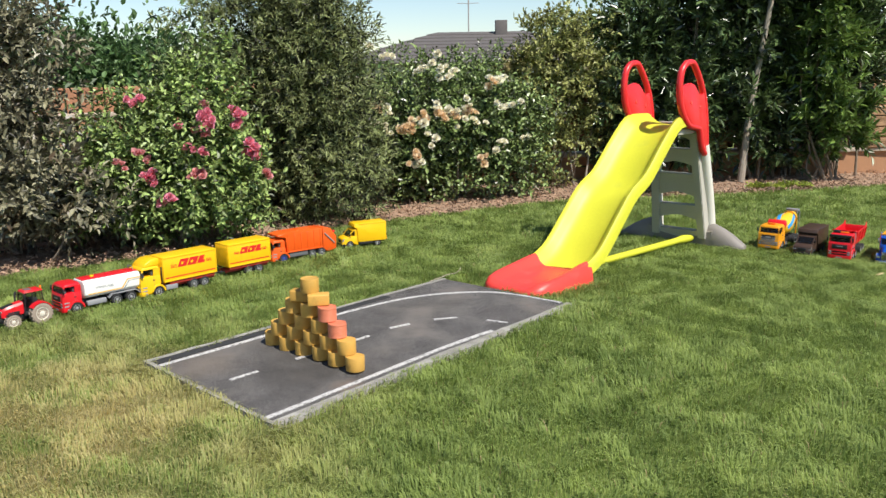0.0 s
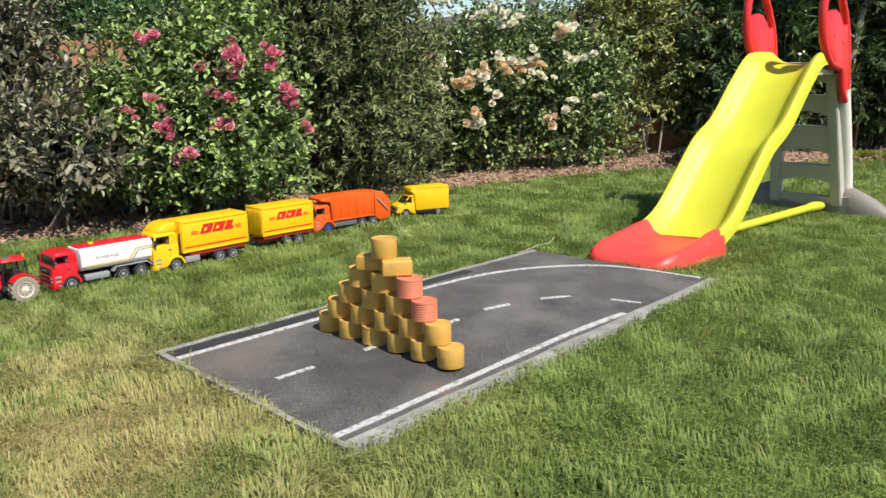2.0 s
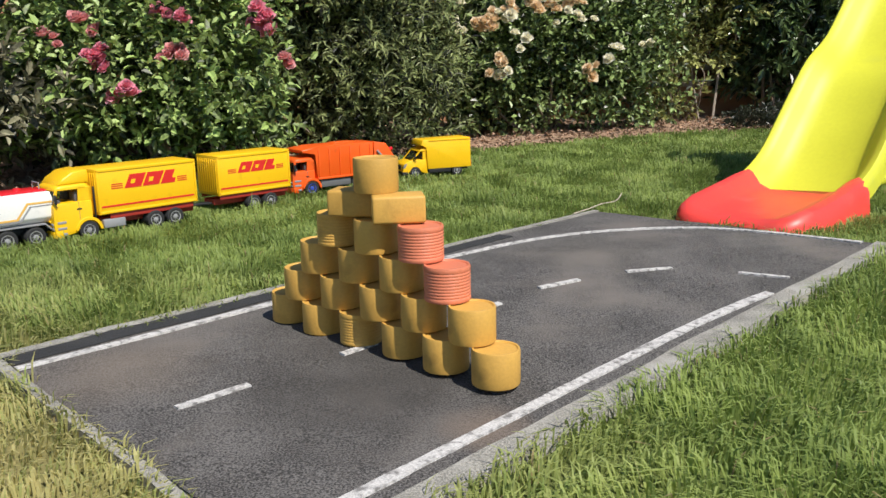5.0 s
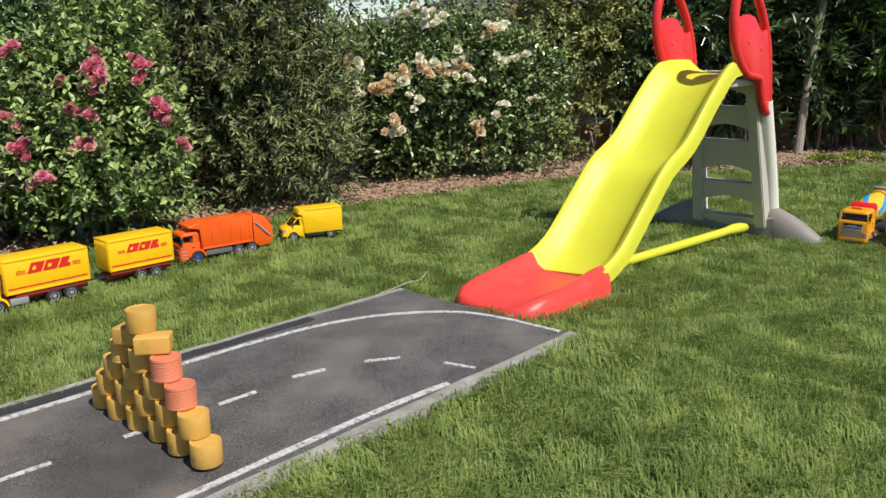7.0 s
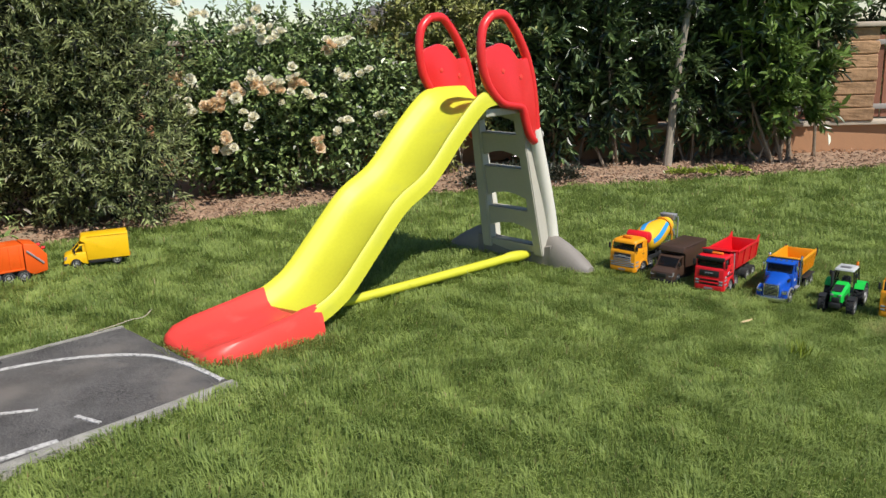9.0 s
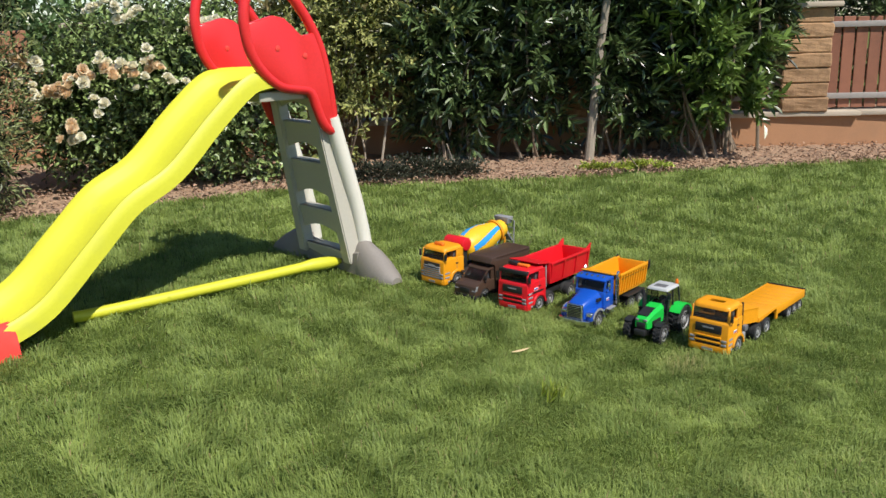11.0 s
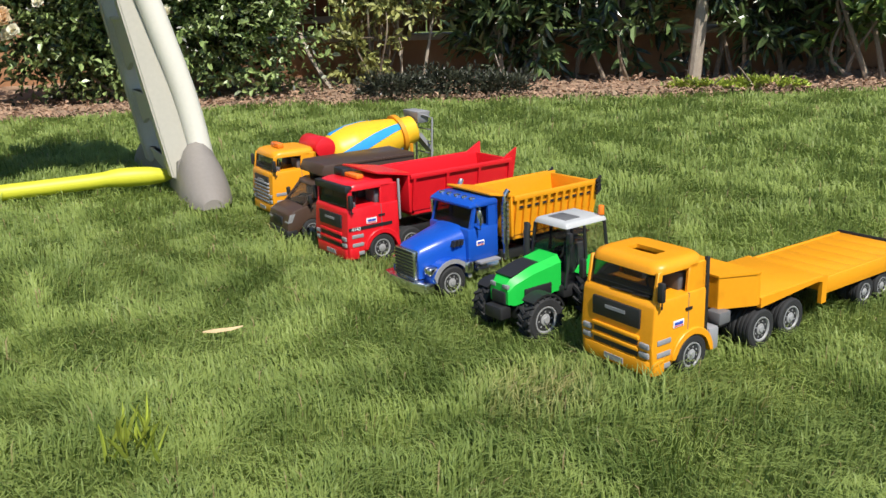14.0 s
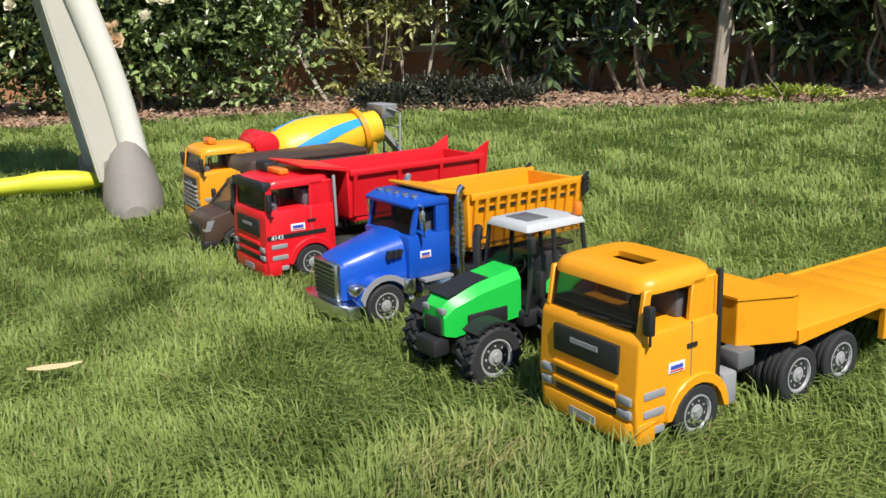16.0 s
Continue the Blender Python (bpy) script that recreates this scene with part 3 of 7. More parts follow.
def build_far():
    """A tiled roof and trees beyond the garden."""
    h = thing("house", Matrix.Translation((1.0, 31.0, -0.58)), "distant house with grey tiled hip roof and chimney", "house")
    bm = bmesh.new()
    bx(bm, -4.6, 4.4, 0, 7, 0, 2.35)
    part("wall", bm, "house_wall", h, smooth=0)
    bm = bmesh.new()
    rows = 9
    lo, hi = [(-5.0, -0.5), (4.8, -0.5), (4.8, 7.5), (-5.0, 7.5)], [(-1.2, 3.5), (2.2, 3.5), (2.2, 3.6), (-1.2, 3.6)]
    rings = []
    for k in range(rows + 1):
        t = k / rows
        ring = [(l[0] + (q[0] - l[0]) * t, l[1] + (q[1] - l[1]) * t) for l, q in zip(lo, hi)]
        rings.append([(x, y, 2.2 + 1.15 * t) for x, y in ring])
        if k < rows:
            rings.append([(x, y, 2.2 + 1.15 * t + 0.03) for x, y in ring])
    loft(bm, rings)
    roof = part("roof", bm, "roof_tile", h, smooth=0)
    bm = bmesh.new()
    bx(bm, 1.0, 1.45, 3.0, 3.4, 2.9, 3.75, 0.02)
    part("chimney", bm, "roof_tile", roof)
    bm = bmesh.new()
    tube(bm, [(0.0, 3.4, 3.2), (0.0, 3.4, 5.0)], 0.025)
    for z, w in ((4.6, 0.35), (4.8, 0.28), (4.4, 0.42)):
        tube(bm, [(-w, 3.4, z), (w, 3.4, z)], 0.012, 5)
    part("aerial", bm, "rail_grey", roof)


def board_at(u, v, z=0.0):
    """A place on the board: u along its long side, v across, 0 to 1; it lies a little twisted on uneven ground."""
    n, r, l, f = Vector((-0.765, 3.600, -0.045)), Vector((0.765, 5.24, 0.026)), Vector((-1.587, 4.385, -0.016)), Vector((-0.015, 6.03, 0.004))
    swell = 0.020 * math.exp(-((u - 0.62) / 0.27) ** 2 - ((v - 0.55) / 0.36) ** 2)
    return n.lerp(r, u).lerp(l.lerp(f, u), v) + Vector((0, 0, z + swell))


def build_road():
    """The toy road: a flat dark board with painted lines."""
    o = board_at(0, 0)
    road = thing("toy_road", Matrix.Translation(o), "flat dark grey toy road mat with white painted lines on the lawn", "toy road")
    Lx, Ly = 2.24, 1.13

    def sheet(outline, z0, z1, name, material, wob=0.006):
        """A thin sheet over a row of (u0, v0, u1, v1) strips."""
        bm = bmesh.new()
        u0, v0, u1, v1 = outline
        n, k = max(2, int((u1 - u0) * Lx / 0.05)), max(2, int((v1 - v0) * Ly / 0.05))
        w = lambda u, v, s: wob * noise.noise((u * Lx * 6, v * Ly * 6, s))
        rings = []
        for i in range(n + 1):
            u = u0 + (u1 - u0) * i / n
            top = []
            for j in range(k + 1):
                v = v0 + (v1 - v0) * j / k
                edge = 1.0 if i in (0, n) or j in (0, k) else 0.0
                q = board_at(u, v, z1 + 0.002 * noise.noise((u * 9, v * 5, 4))) - o
                top.append(q + Vector((w(u, v, 1), w(u, v, 7), 0)) * edge)
            rings.append(top + [Vector((q.x, q.y, q.z - (z1 - z0))) for q in top[::-1]])
        loft(bm, rings)
        return part(name, bm, material, road, smooth=30)

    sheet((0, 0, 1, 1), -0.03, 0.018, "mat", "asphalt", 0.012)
    sheet((-0.004, -0.026, 1.005, 0.026), -0.03, 0.0225, "kerb_strip", "edge_grey", 0.006)
    sheet((0.006, 0.93, 0.74, 0.985), 0.0, 0.0215, "dark_strip", "asphalt_dark", 0.012)
    sheet((-0.006, 0.988, 1.0, 1.012), -0.03, 0.0235, "rim", "edge_grey", 0.009)
    sheet((-0.006, 0.0, 0.005, 1.0), -0.03, 0.0235, "rim", "edge_grey", 0.01)

    o2 = board_at(1, 1) - o
    part("loose_thread", tube(bmesh.new(), smooth_curve([o2 + Vector(q) for q in ((-0.10, -0.10, 0.028), (-0.02, -0.01, 0.034), (0.03, 0.05, 0.04), (0.09, 0.06, 0.05), (0.12, 0.10, 0.075))], 4), 0.0022, 5), "cap_stone", road, "loose pale thread at the corner")

    def line(pts, w, name):
        c = [board_at(q.x, q.y) - o for q in smooth_curve([(x, y, 0) for x, y in pts], 8)]
        bm = bmesh.new()
        rings = []
        for i, p in enumerate(c):
            d = (c[min(i + 1, len(c) - 1)] - c[max(i - 1, 0)]).normalized()
            s = Vector((-d.y, d.x, 0)) * (w / 2) * (1 + 0.15 * noise.noise((i * 0.9, p.x * 9, 2)))
            a, b = p + s, p - s
            rings.append([(a.x, a.y, p.z + 0.013), (b.x, b.y, p.z + 0.013), (b.x, b.y, p.z + 0.0222), (a.x, a.y, p.z + 0.0222)])
        loft(bm, rings)
        part(name, bm, "line_white", road, smooth=0)

    line([(0.008, 0.905), (0.2, 0.90), (0.42, 0.895), (0.60, 0.88), (0.75, 0.835), (0.87, 0.72), (0.955, 0.54), (0.985, 0.33), (0.993, 0.06)], 0.024, "side_line")
    line([(0.005, 0.070), (0.2, 0.070), (0.42, 0.070), (0.55, 0.066), (0.64, 0.056), (0.69, 0.044)], 0.026, "side_line")
    for a, b in (((0.07, 0.516), (0.14, 0.51)), ((0.243, 0.501), (0.285, 0.497)), ((0.392, 0.478), (0.457, 0.466)), ((0.528, 0.469), (0.584, 0.435)), ((0.653, 0.39), (0.707, 0.326)), ((0.745, 0.179), (0.764, 0.064))):
        line([a, ((a[0] + b[0]) / 2, (a[1] + b[1]) / 2), b], 0.019, "dash")


def can_mesh(ribbed, r=0.0485, h=0.0732):
    """A tin turned over: flat closed top with a raised bead, ribs round its body."""
    bm = bmesh.new()
    prof = [(0.0, h - 0.003), (r * 0.86, h - 0.003), (r * 0.90, h - 0.0005), (r * 0.97, h), (r, h - 0.004)]
    k = 9 if ribbed else 0
    for i in range(k):
        z = h - 0.012 - (h - 0.022) * i / max(1, k - 1)
        g = 0.0012 if ribbed else 0.0007
        prof += [(r * 0.995, z + 0.0022), (r * 0.995 - g, z), (r * 0.995, z - 0.0022)]
    prof += [(r, 0.003), (r * 0.97, 0.0), (0.0, 0.0)]
    seg = 30
    rings = [[(p * math.cos(2 * math.pi * a / seg), p * math.sin(2 * math.pi * a / seg), z) for a in range(seg)] for p, z in prof[1:-1]]
    loft(bm, rings)
    me = bpy.data.meshes.new("can")
    bmesh.ops.recalc_face_normals(bm, faces=bm.faces)
    bm.to_mesh(me)
    bm.free()
    me.polygons.foreach_set("use_smooth", [True] * len(me.polygons))
    me.set_sharp_from_angle(angle=radians(40))
    return me


def build_cans():
    rng = random.Random(4)
    a, b = Vector((-0.464, 4.205)), Vector((-0.965, 4.655))
    step, h = (b - a) / 5, 0.0735
    yaw = math.degrees(math.atan2(step.y, step.x))
    plain, ribbed = can_mesh(False), can_mesh(True)
    plain.materials.append(M["can_ochre"])
    ribbed.materials.append(M["can_ochre"])
    pink = ribbed.copy()
    pink.materials.clear()
    pink.materials.append(M["can_salmon"])
    rib_at = {(0, 3), (1, 5), (3, 2)}
    pink_at = {(2, 0), (3, 0)}
    z = 0.002
    for row in range(6):
        n = 6 - row
        for i in range(n):
            p = a + step * (i + row / 2)
            jit = Vector((rng.uniform(-0.004, 0.004), rng.uniform(-0.005, 0.005)))
            if row == 4:
                bm = bmesh.new()
                bx(bm, -0.056, 0.056, -0.037, 0.037, 0, 0.058, 0.006, 3)
                ob = part("block", bm, "can_ochre")
                ob.matrix_world = pose(p.x, p.y, z + 0.005, 0, 0, yaw + (50 if i == 0 else 30))
                tagged(ob, "ochre painted oblong block in a stacked pyramid", "block", "blocks in the pyramid")
            else:
                me = pink if (row, i) in pink_at else ribbed if (row, i) in rib_at else plain
                ob = new("tin_can", me)
                ob.matrix_world = pose(p.x + jit.x, p.y + jit.y, z + 0.005, 0, 0, rng.uniform(0, 360))
                tagged(ob, "salmon pink painted ribbed tin can in a stacked pyramid" if me is pink else "ochre painted tin can in a stacked pyramid", "tin can", "cans stacked as a pyramid")
        z += 0.0585 if row == 4 else h


def build_slide():
    m = Matrix.Translation((0.45, 5.72, 0)) @ Matrix.Rotation(radians(-43.4), 4, "Z")
    root = thing("garden_slide", m, "yellow plastic garden slide with red handles and grey ladder", "slide")
    # rim of the chute: way along, height
    rim = smooth_curve([(0.42, 0.115, 0), (0.50, 0.135, 0), (0.67, 0.215, 0), (0.87, 0.40, 0), (1.07, 0.585, 0), (1.28, 0.70, 0), (1.49, 0.895, 0), (1.67, 1.045, 0), (1.78, 1.09, 0), (1.92, 1.095, 0), (2.06, 1.09, 0)], 5)
    rings = []
    for i, p in enumerate(rim):
        d = (rim[min(i + 1, len(rim) - 1)] - rim[max(i - 1, 0)]).normalized()
        nx, nz = -d.y, d.x
        t = i / (len(rim) - 1)
        low = 0.095 - 0.02 * max(0, t - 0.8) * 5
        half = 0.258 - 0.012 * t
        sec = [(-half - 0.003, -0.088), (-half, -0.05), (-half + 0.004, -0.012), (-half + 0.016, 0.0), (-half + 0.034, -0.004), (-half + 0.056, -0.024), (-half + 0.080, -low * 0.58), (-half + 0.108, -low * 0.83), (-half + 0.150, -low), (0, -low - 0.008)]
        sec = sec + [(-x, z) for x, z in sec[-2::-1]]
        under = [(half - 0.006, -0.091), (half - 0.02, -0.07), (half - 0.09, -low - 0.02), (0, -low - 0.022), (-half + 0.09, -low - 0.02), (-half + 0.02, -0.07), (-half + 0.006, -0.091)]
        rings.append([(x, p.x + nx * z, p.y + nz * z) for x, z in sec + under])
    bm = loft(bmesh.new(), rings)
    part("chute", bm, "chute_yellow", root, smooth=50)
    # red run-out at the foot
    rings = []
    for s, half, top, bed in ((0.52, 0.258, 0.152, 0.080), (0.46, 0.262, 0.146, 0.072), (0.36, 0.266, 0.128, 0.066), (0.25, 0.268, 0.112, 0.060), (0.12, 0.264, 0.096, 0.056), (0.03, 0.245, 0.078, 0.050), (-0.03, 0.21, 0.056, 0.042), (-0.055, 0.17, 0.030, 0.026)):
        sec = [(-half - 0.012, 0.0), (-half - 0.004, top * 0.6), (-half + 0.012, top * 0.93), (-half + 0.035, top), (-half + 0.06, top * 0.93), (-half + 0.10, bed + (top - bed) * 0.25), (-half + 0.15, bed), (0, bed)]
        sec = sec + [(-x, z) for x, z in sec[-2::-1]]
        bend = lambda x: s - 0.25 * x * x * (1 if s < 0.1 else 0.0) + (0.9 * x * x - 0.03 if s > 0.5 else 0.0)
        rings.append([(x, bend(x), max(0.0, z)) for x, z in sec])
    bm = loft(bmesh.new(), rings)
    part("run_out", bm, "nose_red", root, "faded red plastic run-out", smooth=45)
    # handles: a rounded loop and a flat shield
    loop = [(1.80, 1.49), (1.90, 1.495), (1.97, 1.435), (2.03, 1.36), (2.085, 1.27), (2.125, 1.17), (2.15, 1.06), (2.165, 0.95), (2.175, 0.85), (2.175, 0.77), (2.12, 0.81), (2.085, 0.89), (2.05, 0.975), (1.97, 0.995), (1.88, 1.015), (1.80, 1.08), (1.745, 1.16), (1.72, 1.25), (1.715, 1.35), (1.74, 1.44)]
    shield = [(1.795, 1.325), (1.86, 1.342), (1.92, 1.328), (1.97, 1.285), (2.01, 1.235), (2.05, 1.25), (2.085, 1.26), (2.125, 1.17), (2.15, 1.06), (2.165, 0.95), (2.175, 0.85), (2.175, 0.77), (2.12, 0.81), (2.085, 0.89), (2.05, 0.975), (1.97, 0.995), (1.88, 1.015), (1.80, 1.08), (1.745, 1.16), (1.72, 1.25), (1.73, 1.31)]
    for sx in (-1, 1):
        x = sx * 0.245
        bm = bmesh.new()
        prism(bm, shield, x - 0.02, x + 0.02, "x", 0.006)
        c = smooth_curve([(x, a, b) for a, b in loop + loop[:1]], 3)[:-1]
        tube(bm, c, 0.026, 10, closed=True)
        h = part("handle", bm, "slide_red", root, "red plastic handle with a rounded loop", smooth=45)
        for s, z in ((1.87, 1.19), (2.02, 1.15)):
            bm = cyl(bmesh.new(), (x - 0.024, s, z), (x + 0.024, s, z), 0.014, None, 14, 0.003)
            part("rivet", bm, "nose_red", h)
        # post down to the foot
        bm = tube(bmesh.new(), smooth_curve([(sx * 0.236, 2.170, 0.84), (sx * 0.238, 2.250, 0.55), (sx * 0.240, 2.308, 0.32), (sx * 0.246, 2.342, 0.10)], 5), 0.040, 14)
        part("post", bm, "post_cream", root, "cream plastic post")
    # ladder: two cheeks and five boards, with gaps to step in
    lean = lambda z: 2.27 - 0.17 * z
    wide = lambda z: 0.245 - 0.045 * z
    for sx in (-1, 1):
        rings = []
        for z in (0.05, 0.35, 0.65, 0.98):
            w, s = wide(z), lean(z)
            rings.append([(sx * (w + 0.008), s - 0.03, z), (sx * (w - 0.062), s - 0.03, z), (sx * (w - 0.062), s + 0.035, z), (sx * (w + 0.008), s + 0.06, z)])
        bm = loft(bmesh.new(), rings)
        bmesh.ops.bevel(bm, geom=bm.edges[:], offset=0.006, segments=2, affect="EDGES")
        part("side_rail", bm, "ladder_grey", root)
    for z0, z1 in ((0.90, 1.02), (0.685, 0.805), (0.425, 0.595), (0.225, 0.33), (0.04, 0.11)):
        bm = bmesh.new()
        n = 12
        w1, w0 = wide(z1) - 0.04, wide(z0) - 0.04
        up = [(-w1 + 2 * w1 * i / n, z1) for i in range(n + 1)]
        dn = [(w0 - 2 * w0 * i / n, z0 - 0.042 * abs(1 - 2 * i / n) ** 1.6 + (0.012 if z0 > 0.1 else 0)) for i in range(n + 1)]
        pts = up + dn
        lo = [bm.verts.new((x, lean(z) - 0.008, z)) for x, z in pts]
        hi = [bm.verts.new((x, lean(z) + 0.008, z)) for x, z in pts]
        bm.faces.new(lo)
        bm.faces.new(hi[::-1])
        for i in range(len(pts)):
            j = (i + 1) % len(pts)
            bm.faces.new((lo[i], lo[j], hi[j], hi[i]))
        bx(bm, -w1, w1, lean(z1) - 0.012, lean(z1) + 0.075, z1 - 0.014, z1, 0.004)
        part("step", bm, "ladder_grey", root)
    # platform under the top
    bm = bmesh.new()
    bx(bm, -0.215, 0.215, 1.78, 2.10, 0.94, 0.985, 0.008)
    part("platform", bm, "ladder_grey", root)
    # foot: a cross bar with two swept pods
    bm = bmesh.new()
    rings = []
    for x, h, d0, d1 in ((-0.30, 0.15, 0.07, 0.06), (-0.22, 0.125, 0.06, 0.05), (0, 0.095, 0.05, 0.05), (0.22, 0.125, 0.06, 0.05), (0.30, 0.15, 0.07, 0.06)):
        rings.append([(x, 2.30 - d0, 0.0), (x, 2.30 - d0 * 0.8, h * 0.8), (x, 2.30, h), (x, 2.30 + d1 * 0.8, h * 0.8), (x, 2.30 + d1, 0.0)])
    loft(bm, rings)
    part("foot_bar", bm, "base_grey", root)
    for sx in (-1, 1):
        rings = []
        for x, h, w in ((0.215, 0.15, 0.05), (0.24, 0.175, 0.07), (0.30, 0.175, 0.083), (0.38, 0.145, 0.085), (0.46, 0.105, 0.078), (0.53, 0.06, 0.062), (0.575, 0.03, 0.035)):
            rings.append([(sx * x, 2.318 - 0.10 * (x - 0.25) + w * math.cos(a), max(0.0, h * math.sin(a))) for a in [math.pi * k / 10 for k in range(11)]])
        part("foot", loft(bmesh.new(), rings), "base_grey", root, smooth=50)
    # low brace from the chute to the foot
    pts = smooth_curve([(0.0, 0.86, 0.035), (0.02, 1.0, 0.036), (0.06, 1.5, 0.042), (0.10, 1.95, 0.050), (0.115, 2.08, 0.055), (0.13, 2.26, 0.045)], 4)
    bm = tube(bmesh.new(), pts, [0.027] * (len(pts) - 6) + [0.030, 0.033, 0.034, 0.032, 0.024, 0.010], 12)
    part("brace", bm, "chute_yellow", root)


def bloom_mesh(material, seed):
    """A double rose: rings of cupped petals."""
    rng = np.random.default_rng(seed)
    P, D, U, L, W = [], [], [], [], []
    for ring, (n, tilt, ln) in enumerate(((6, 0.10, 0.040), (7, 0.45, 0.039), (7, 0.85, 0.036), (6, 1.15, 0.031), (4, 1.42, 0.024))):
        for i in range(n):
            a = 2 * math.pi * (i + 0.4 * ring) / n + 0.2 * rng.normal()
            d = np.array([math.cos(a) * math.cos(tilt), math.sin(a) * math.cos(tilt), math.sin(tilt)])
            P.append([0.004 * math.cos(a), 0.004 * math.sin(a), 0.004 * ring])
            D.append(d)
            U.append([-d[0] * 0.8, -d[1] * 0.8, 1.0])
            L.append(ln * rng.uniform(0.85, 1.15))
            W.append(ln * rng.uniform(1.1, 1.4))
    ob = leaves("bloom", np.array(P), np.array(D), np.array(U), np.array(L), np.array(W), material, None, 0.22, -0.28)
    me = ob.data
    bpy.data.objects.remove(ob)
    return me


def put_blooms(root, spots, meshes, rng, per, spread, size):
    at = np.array(root.matrix_world.translation)
    for q in spots:
        for k in range(per):
            p = np.array(q) - at + rng.normal(size=3) * np.array([spread, spread * 0.6, spread * 0.7])
            ob = new("bloom", meshes[int(rng.integers(0, len(meshes)))])
            ob.parent = root
            s = size * rng.uniform(0.75, 1.25)
            ob.matrix_basis = Matrix.LocRotScale(p, Euler((rng.uniform(0.3, 1.2), 0, rng.uniform(-0.9, 0.9))), (s, s, s))


def build_plants():
    # pink rose
    root, P, d, rng = bush("pink_rose_bush", [(-0.55, 0, 0.62, 0.5, 0.45, 0.52), (0.05, 0.0, 0.62, 0.5, 0.45, 0.55), (0.0, 0.1, 1.05, 0.46, 0.35, 0.40), (-0.75, -0.08, 0.52, 0.5, 0.42, 0.34), (0.32, -0.10, 0.50, 0.42, 0.4, 0.34), (0.16, 0.25, 1.42, 0.26, 0.25, 0.30), (-0.2, -0.15, 0.48, 0.8, 0.4, 0.3), (-0.35, 0.05, 0.85, 0.4, 0.35, 0.35)], 24000, (0.054, 0.031), "rose_leaf", "large bush of pink roses with bright green leaves", "rose bush", (-2.25, 7.52, 0), 11, stems=12, depth=0.65, twig=(7, 0.17, 1.1))
    pink = [bloom_mesh("petal_pink", s) for s in (1, 2, 3)]
    faded = [bloom_mesh("petal_faded", s) for s in (7, 8)]
    spots = [(-2.58, 7.45, 1.24), (-2.21, 7.3, 1.08), (-1.94, 7.25, 1.13), (-1.91, 7.22, 1.06), (-1.96, 7.25, 1.08), (-1.75, 7.4, 1.16), (-1.72, 7.4, 1.12), (-1.71, 7.4, 1.03), (-2.02, 7.15, 0.83), (-2.36, 7.05, 0.67), (-2.35, 7.05, 0.62), (-2.21, 6.9, 0.48), (-1.62, 7.4, 0.84), (-1.59, 7.4, 0.80)]
    spots = [(x * 0.98, y * 0.98, 1.5 + (z - 1.5) * 0.98) for x, y, z in spots]
    put_blooms(root, spots, pink, rng, 4, 0.034, 1.0)
    put_blooms(root, [(-1.98, 7.22, 1.23), (-2.45, 6.98, 0.86), (-2.42, 6.98, 0.85), (-2.55, 6.95, 0.77), (-1.97, 6.95, 0.70), (-1.95, 6.95, 0.68), (-1.48, 7.32, 0.62), (-1.91, 7.07, 1.01)], faded, rng, 3, 0.034, 0.9)
    # dense narrow-leaved shrub
    bush("willow_leaved_shrub", [(0, 0, 0.8, 0.72, 0.6, 0.75), (-0.25, 0.1, 1.4, 0.72, 0.55, 0.7), (0.22, 0.05, 1.2, 0.55, 0.5, 0.7), (-0.30, 0.15, 2.0, 0.58, 0.45, 0.5), (0.22, 0.2, 1.85, 0.46, 0.4, 0.45), (0.32, -0.05, 0.55, 0.48, 0.45, 0.5), (-0.25, 0.0, 0.4, 0.6, 0.5, 0.4)], 72000, (0.068, 0.0160), "olive_leaf", "tall dense grey-green shrub with narrow leaves", "shrub", (-1.52, 8.8, 0), 12, stems=10, hang=0.15, rough=0.36, depth=0.55, twig=(15, 0.17, 0.95))
    # cream rose
    root, P, d, rng = bush("cream_rose_bush", [(-0.1, 0, 0.65, 0.65, 0.5, 0.55), (-0.50, 0.05, 0.75, 0.55, 0.45, 0.55), (0.35, 0.05, 0.75, 0.50, 0.42, 0.45), (0.0, 0.15, 1.15, 0.5, 0.35, 0.42), (-0.4, 0.0, 0.35, 0.75, 0.45, 0.35), (-0.75, 0.05, 0.6, 0.42, 0.42, 0.5), (0.50, 0.2, 1.05, 0.42, 0.3, 0.30), (0.75, 0.2, 0.85, 0.36, 0.3, 0.30), (0.70, 0.15, 0.38, 0.42, 0.34, 0.36)], 30000, (0.050, 0.030), "rose_leaf_dark", "large bush of cream and peach roses", "rose bush", (0.1, 9.95, 0), 13, stems=12, depth=0.65, twig=(7, 0.17, 1.1))
    cream = [bloom_mesh("petal_cream", s) for s in (4, 5)]
    peach = [bloom_mesh("petal_peach", s) for s in (6, 9)]
    spots = [(0.0, 9.5, 1.50), (0.10, 9.5, 1.38), (-0.24, 9.5, 1.46), (-0.08, 9.5, 1.54), (0.02, 9.5, 1.42), (0.59, 9.7, 1.34), (0.54, 9.7, 1.28), (0.64, 9.7, 1.32), (-0.62, 9.2, 1.04), (-0.66, 9.2, 0.90), (-0.27, 9.2, 0.96), (-0.09, 9.25, 1.09), (0.06, 9.3, 1.05), (0.27, 9.35, 1.08), (-0.11, 9.25, 0.76), (0.21, 9.3, 0.93), (0.63, 9.55, 0.62), (-0.29, 9.1, 0.52), (-0.57, 9.15, 0.80), (0.83, 9.7, 1.07), (0.65, 9.6, 1.05), (-0.77, 9.6, 1.72), (-0.57, 9.6, 1.60), (0.92, 9.8, 0.7), (0.4, 9.5, 0.85)]
    put_blooms(root, spots, cream, rng, 3, 0.045, 1.05)
